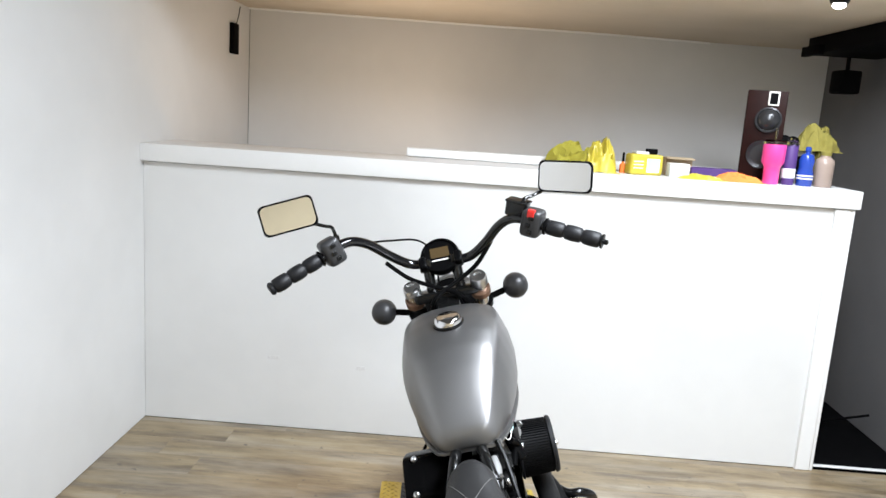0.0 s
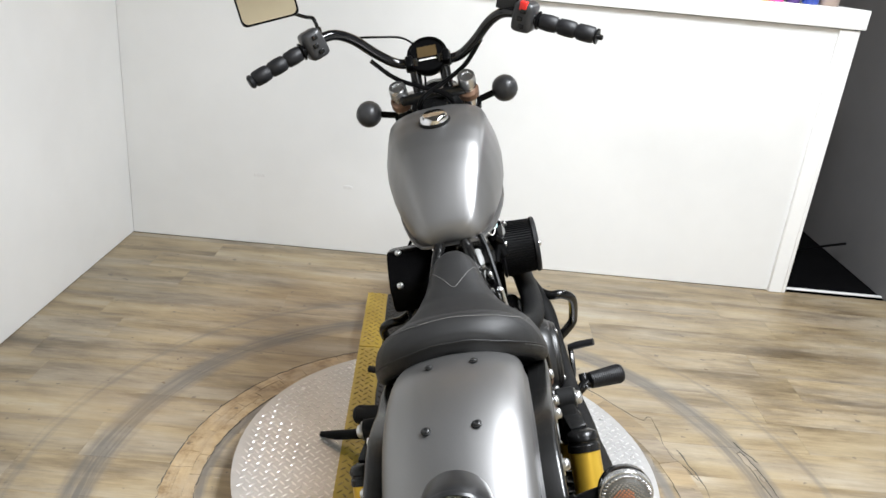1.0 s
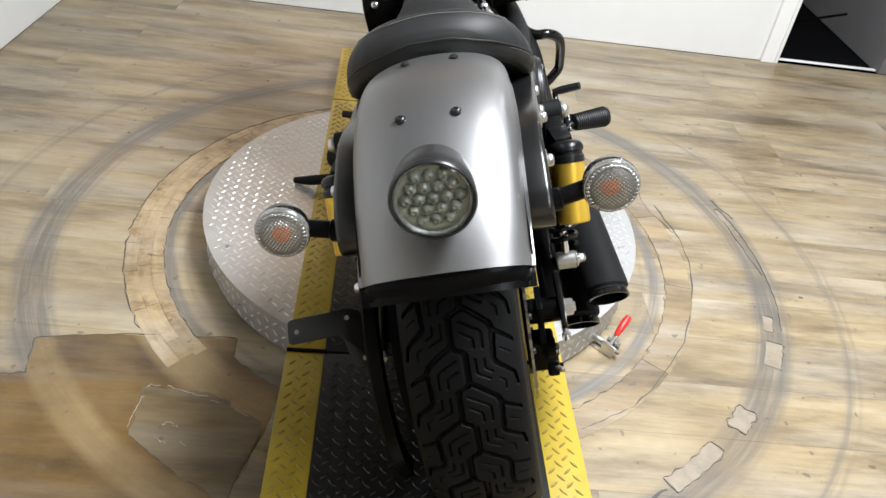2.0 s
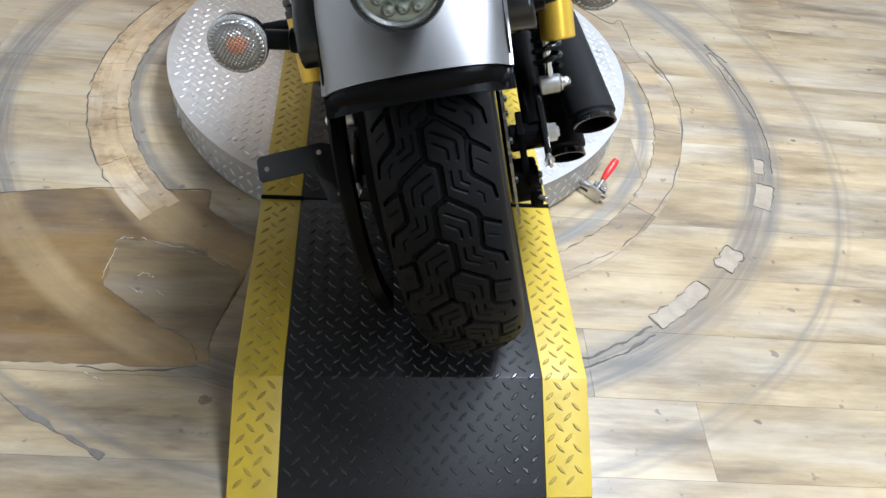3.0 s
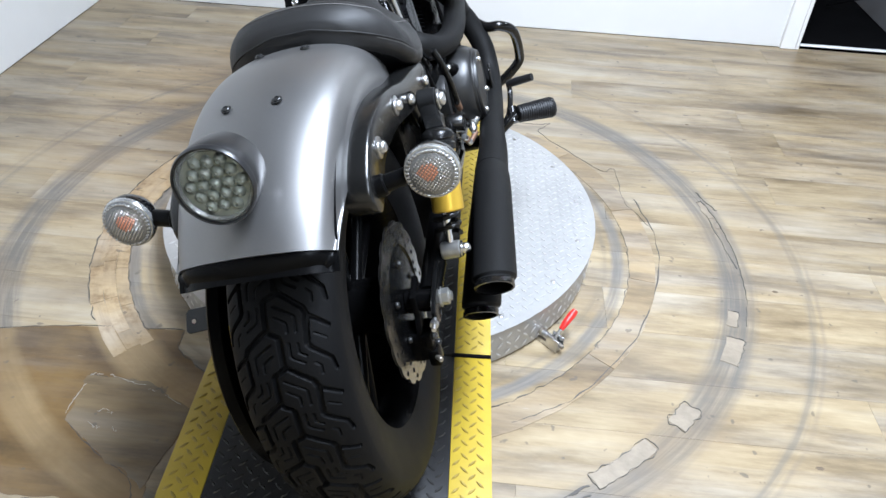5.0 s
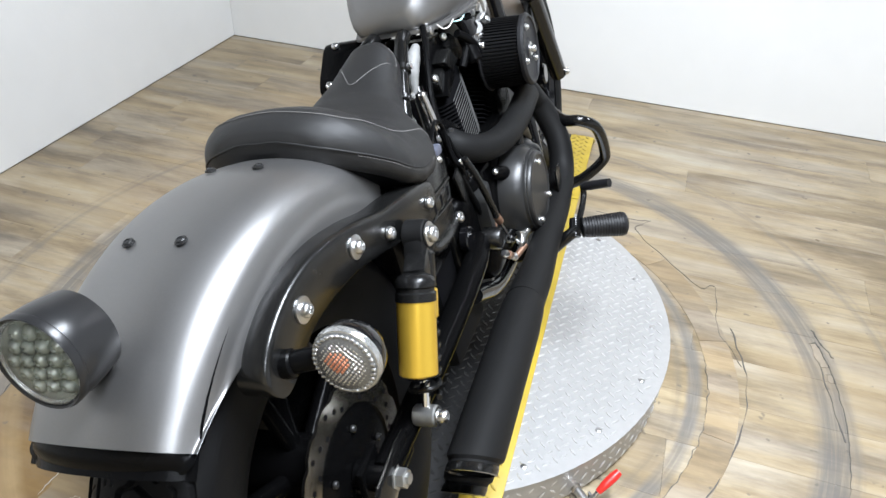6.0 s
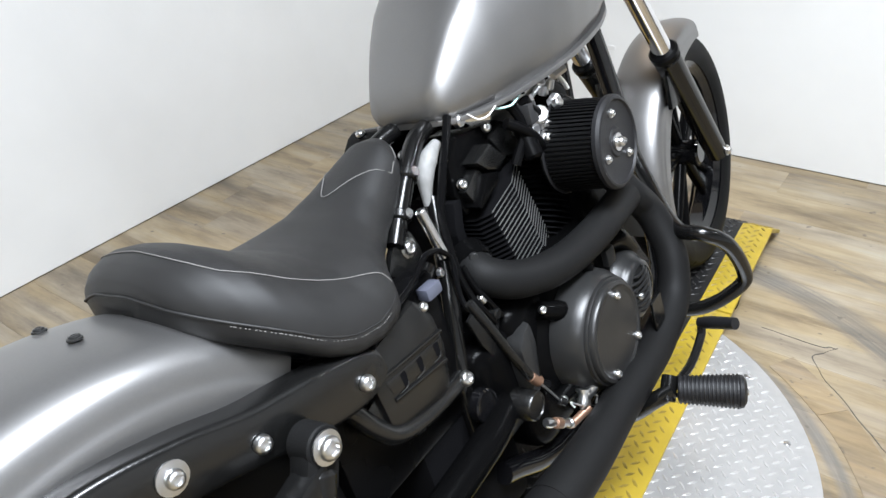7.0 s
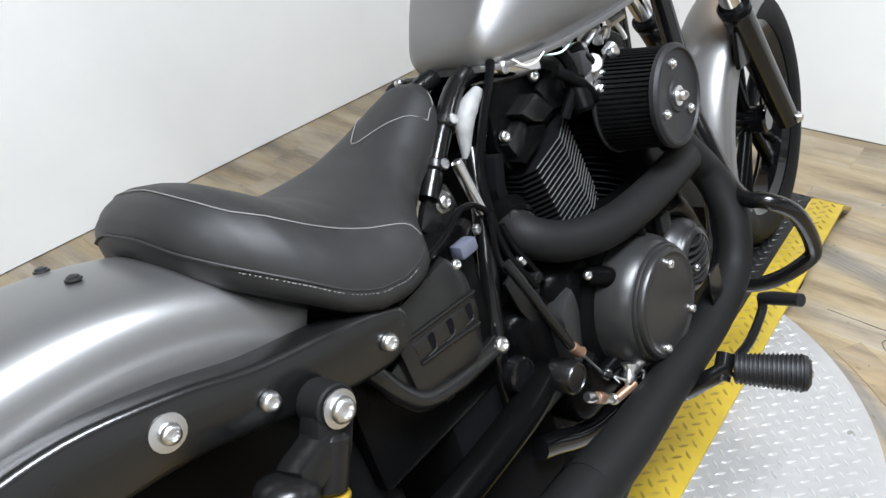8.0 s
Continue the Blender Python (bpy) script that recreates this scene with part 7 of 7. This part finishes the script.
solid("folded_towel", block(1.41, 2.33, CT + 0.075, 0.03, 0.12, 0.15, 0.01, 2), M_OLIVE, "folded olive cloth standing on edge", "cloth")

# ---- floor ----
floor = plain("floor", 4.9, 5.5, 0.05, 0.84, -0.65, -0.029, M_FLOOR, "worn oak-look vinyl plank floor with scuffed rings", "floor")
# Passage floor: the missing light is put into its near-black colour
plain("floor_passage", 3.7, 1.62, 0.05, 0.25, 2.94, -0.028, M_DARK, "passage floor with its unlit shade painted near-black", "floor")
PW, PL = 0.152, 1.22
plank_me = {}
row = 0
y = -1.6
while y < FRONT - 0.01:
    wy = min(PW, FRONT - y)
    x = LEFT - random.uniform(0.05, PL - 0.1)
    while x < RIGHT:
        x0, x1 = max(x, LEFT), min(x + PL, RIGHT)
        if x1 - x0 > 0.03:
            key = (round(x1 - x0, 3), round(wy, 3))
            if key not in plank_me:
                plank_me[key] = to_mesh("plank", block(0, 0, -0.002, key[0] - 0.0003, key[1] - 0.0003, 0.004, 0.00025, 1), M_FLOOR)
            pk = new("plank", plank_me[key])
            pk.location = ((x0 + x1) / 2, y + wy / 2, 0)
            pk.parent = floor
        x += PL
    y += PW

# patched ring round the turntable, in short curved strips
C = TABLE @ Vector((CX, CY, 0))
rng = random.Random(4)


def ring_strip(a, a1, r0, r1, z, material, label=""):
    rings = []
    n = max(3, int((a1 - a) / 4))
    for k in range(n + 1):
        t = radians(a + 0.06 + (a1 - a - 0.12) * k / n)
        j = 0.003 * noise.noise(Vector((t * 9, r0 * 30, 0)))
        rings.append([(C.x + r * math.cos(t), C.y + r * math.sin(t), h) for r, h in ((r0 + j, -0.003), (r0 + j, z), (r1 + j, z), (r1 + j, -0.003))])
    part("ring_strip", loft(rings), material, floor, label)


# bare wood pieces on one side, in two rows; floor-coloured pieces on the other
for r0, r1, lo, hi in ((0.655, 0.6835, 6, 18), (0.684, 0.7135, 5, 14), (0.714, 0.744, 6, 18)):
    a = 86 + rng.uniform(0, 6)
    while a < 224:
        a1 = min(a + rng.uniform(lo, hi), 224 + rng.uniform(0, 6))
        ring_strip(a, a1, r0, r1, 0.0012 + rng.uniform(0, 0.0005), M_RING, "bare yellowish wood strip, grimy")
        a = a1
a = 296.0
while a < 418:
    a1 = min(a + rng.uniform(20, 50), 418)
    ring_strip(a, a1, 0.66, 0.728, 0.0012, M_PALERING, "pale wood-look strip")
    a = a1


def blotch(pts, z, seed):
    """A flat irregular patch within an outline."""
    P2 = []
    for (ax, ay), (bx, by) in zip(pts, pts[1:] + pts[:1]):
        d = math.hypot(bx - ax, by - ay)
        n = max(2, int(d / 0.012))
        for k in range(n):
            t = k / n
            j = 0.006 * noise.noise(Vector((seed + ax + t * (bx - ax), ay + t * (by - ay), 0)) * 40)
            P2.append((ax + t * (bx - ax) + j, ay + t * (by - ay) + j))
    return loft([[(x, y, -0.003) for x, y in P2], [(x, y, z) for x, y in P2]])


def crack(pts, w, seed, z=0.0013):
    """A jagged thin line of dark filler on the floor."""
    line = smooth_line([(x, y, 0) for x, y in pts], 8)
    rings = []
    for i, p in enumerate(line):
        t = (line[min(i + 1, len(line) - 1)] - line[max(i - 1, 0)]).normalized()
        s = Vector((-t.y, t.x, 0))
        j = 0.007 * noise.noise(Vector((i * 0.37, seed, 0)))
        ww = w * max(0.06, 0.5 + 1.2 * noise.noise(Vector((i * 0.23, seed, 5))) + 0.5 * noise.noise(Vector((i * 0.9, seed, 9))))
        c = p + s * j
        rings.append([c - s * ww + Vector((0, 0, -0.002)), c - s * ww + Vector((0, 0, z)), c + s * ww + Vector((0, 0, z)), c + s * ww + Vector((0, 0, -0.002))])
    return loft(rings)


part("repair_board", blotch([(-0.842, 0.03), (-0.72, 0.055), (-0.6, 0.07), (-0.432, 0.08), (-0.425, 0.026), (-0.375, -0.015), (-0.31, -0.055), (-0.318, -0.13), (-0.33, -0.2), (-0.36, -0.29), (-0.345, -0.35), (-0.4, -0.362), (-0.55, -0.368), (-0.8, -0.372), (-1.04, -0.375), (-1.04, -0.078), (-0.876, -0.0745), (-0.818, -0.066)], 0.0009, 1.0), M_PATCH, floor, "bare brown repair board let into the floor, darkened for the bike's shadow")
part("repair_board", blotch([(-0.58, -0.077), (-0.45, -0.077), (-0.362, -0.124), (-0.33, -0.14), (-0.336, -0.2), (-0.36, -0.33), (-0.4, -0.297), (-0.446, -0.282), (-0.5, -0.245), (-0.57, -0.196)], 0.0016, 2.0), M_GREYPATCH, floor, "grey scraped patch with traces of glue, darkened for the bike's shadow")


def arc_outline(a0, a1, r0, r1):
    """Corners of a patch that follows the ring, with a bulge to one side."""
    n = max(2, int((a1 - a0) / 3))
    angles = [radians(a0 + (a1 - a0) * k / n) for k in range(n + 1)]
    return [(C.x + r1 * math.cos(q), C.y + r1 * math.sin(q)) for q in angles] + [(C.x + r0 * math.cos(q), C.y + r0 * math.sin(q)) for q in reversed(angles)]


for k, (a0, a1, r0, r1) in enumerate(((12.5, 17.5, 0.932, 0.95), (9.5, 11, 0.938, 0.95), (344.2, 347.6, 0.905, 0.93), (336.0, 341.6, 0.91, 0.95), (320.6, 325.0, 0.886, 0.928), (305.5, 315.6, 0.882, 0.917))):
    pts = arc_outline(a0, a1, r0, r1)
    part("putty_patch", blotch(pts, 0.0014, k * 3.0), M_PUTTY, floor, "pale putty patch with a ragged dark edge")
    edge = pts[: len(pts) // 2 + 1] if k < 4 else pts + pts[:1]
    part("patch_edge", crack(edge, 0.0011 if k != 2 else 0.0006, 40.0 + k * 3, 0.0018), M_CRACK, floor, "ragged dark edge of the patch")
for k, (pts, w) in enumerate((
    ([(0.66, 0.793), (0.695, 0.655), (0.697, 0.5), (0.657, 0.334), (0.594, 0.184), (0.483, 0.03), (0.41, -0.034), (0.319, -0.087)], 0.002),
    ([(0.256, 1.213), (0.379, 1.209), (0.421, 1.223)], 0.0011),
    ([(0.421, 1.223), (0.385, 1.153), (0.48, 1.04), (0.575, 0.939), (0.619, 0.95), (0.629, 0.789), (0.69, 0.66)], 0.0011),
    ([(-0.842, 0.031), (-0.72, 0.056), (-0.6, 0.071), (-0.435, 0.081)], 0.0015),
    ([(-0.432, 0.08), (-0.428, 0.05), (-0.425, 0.026), (-0.375, -0.015), (-0.32, -0.05)], 0.0012),
    ([(-0.562, -0.373), (-0.47, -0.377), (-0.367, -0.36)], 0.0016),
    ([(-0.572, -0.194), (-0.479, -0.261), (-0.392, -0.308), (-0.37, -0.349)], 0.0014),
    ([(-0.58, -0.075), (-0.52, -0.077), (-0.447, -0.082)], 0.0011),
    ([(0.859, 0.789), (0.877, 0.649), (0.9, 0.5)], 0.0016),
    ([(0.855, 0.86), (0.875, 0.81), (0.9, 0.77)], 0.0022),
    ([(-0.818, -0.066), (-0.876, -0.0745), (-0.95, -0.078)], 0.0022),
    ([(-0.842, 0.03), (-0.83, -0.03), (-0.818, -0.066)], 0.0012),
    ([(0.469, -0.218), (0.4, -0.262), (0.33, -0.3), (0.27, -0.325)], 0.004),
)):
    part("floor_crack", crack(pts, w, k * 7.0), M_CRACK, floor, "dark jagged crack")
part("skid_mark", crack([(-0.75, -0.37), (-0.633, -0.451), (-0.541, -0.499), (-0.472, -0.536)], 0.007, 3.0), M_SKID, floor, "short dark curved skid mark")
for k, pts in enumerate(([(-0.577, -0.078), (-0.57, -0.072), (-0.55, -0.071)], [(-0.535, -0.07), (-0.51, -0.076), (-0.478, -0.086), (-0.45, -0.088)], [(-0.44, -0.098), (-0.423, -0.102)], [(-0.4, -0.11), (-0.375, -0.122), (-0.36, -0.128)], [(-0.518, -0.165), (-0.5, -0.16), (-0.488, -0.17)], [(-0.522, -0.195), (-0.505, -0.205), (-0.495, -0.205)], [(-0.47, -0.2), (-0.46, -0.212)], [(-0.573, -0.1), (-0.578, -0.14), (-0.577, -0.18)], [(-0.545, -0.385), (-0.53, -0.391), (-0.512, -0.399)])):
    part("glue_trace", crack(pts, 0.0009, 11.0 + k * 5, 0.0021), M_GLUE, floor, "whitish trace of dried glue")
part("knot", blotch([(-0.349, -0.42), (-0.338, -0.414), (-0.327, -0.42), (-0.327, -0.428), (-0.338, -0.433), (-0.349, -0.428)], 0.0004, 7.0), M_KNOT, floor, "small dark knot printed in a plank")
for k, (x, y) in enumerate(((0.98, 0.42), (0.93, -0.12), (-0.95, 0.9), (1.2, 0.1), (0.62, -0.42), (-0.62, 1.35), (0.9, 1.3), (1.35, 0.8))):
    rk = 0.006 + 0.004 * abs(noise.noise(Vector((k * 1.7, 0.3, 0))))
    part("knot", blotch([(x + 1.3 * rk * math.cos(q), y + 0.8 * rk * math.sin(q)) for q in (0, 1, 2, 3, 4, 5)], 0.0004, k * 2.0), M_KNOT, floor, "small dark knot printed in a plank")
for k, (rr, a0, a1, w) in enumerate(((0.654, 96, 226, 0.0014), (0.7455, 92, 216, 0.0017), (0.659, 294, 372, 0.0012), (0.951, 345, 378, 0.001), (0.921, 278, 304, 0.003))):
    n = int((a1 - a0) / 6)
    arc = [(C.x + rr * math.cos(radians(a0 + (a1 - a0) * i / n)), C.y + rr * math.sin(radians(a0 + (a1 - a0) * i / n))) for i in range(n + 1)]
    part("ring_joint", crack(arc, w, 31.0 + 4 * k, 0.0018), M_CRACK, floor, "dark dirty joint along the ring")
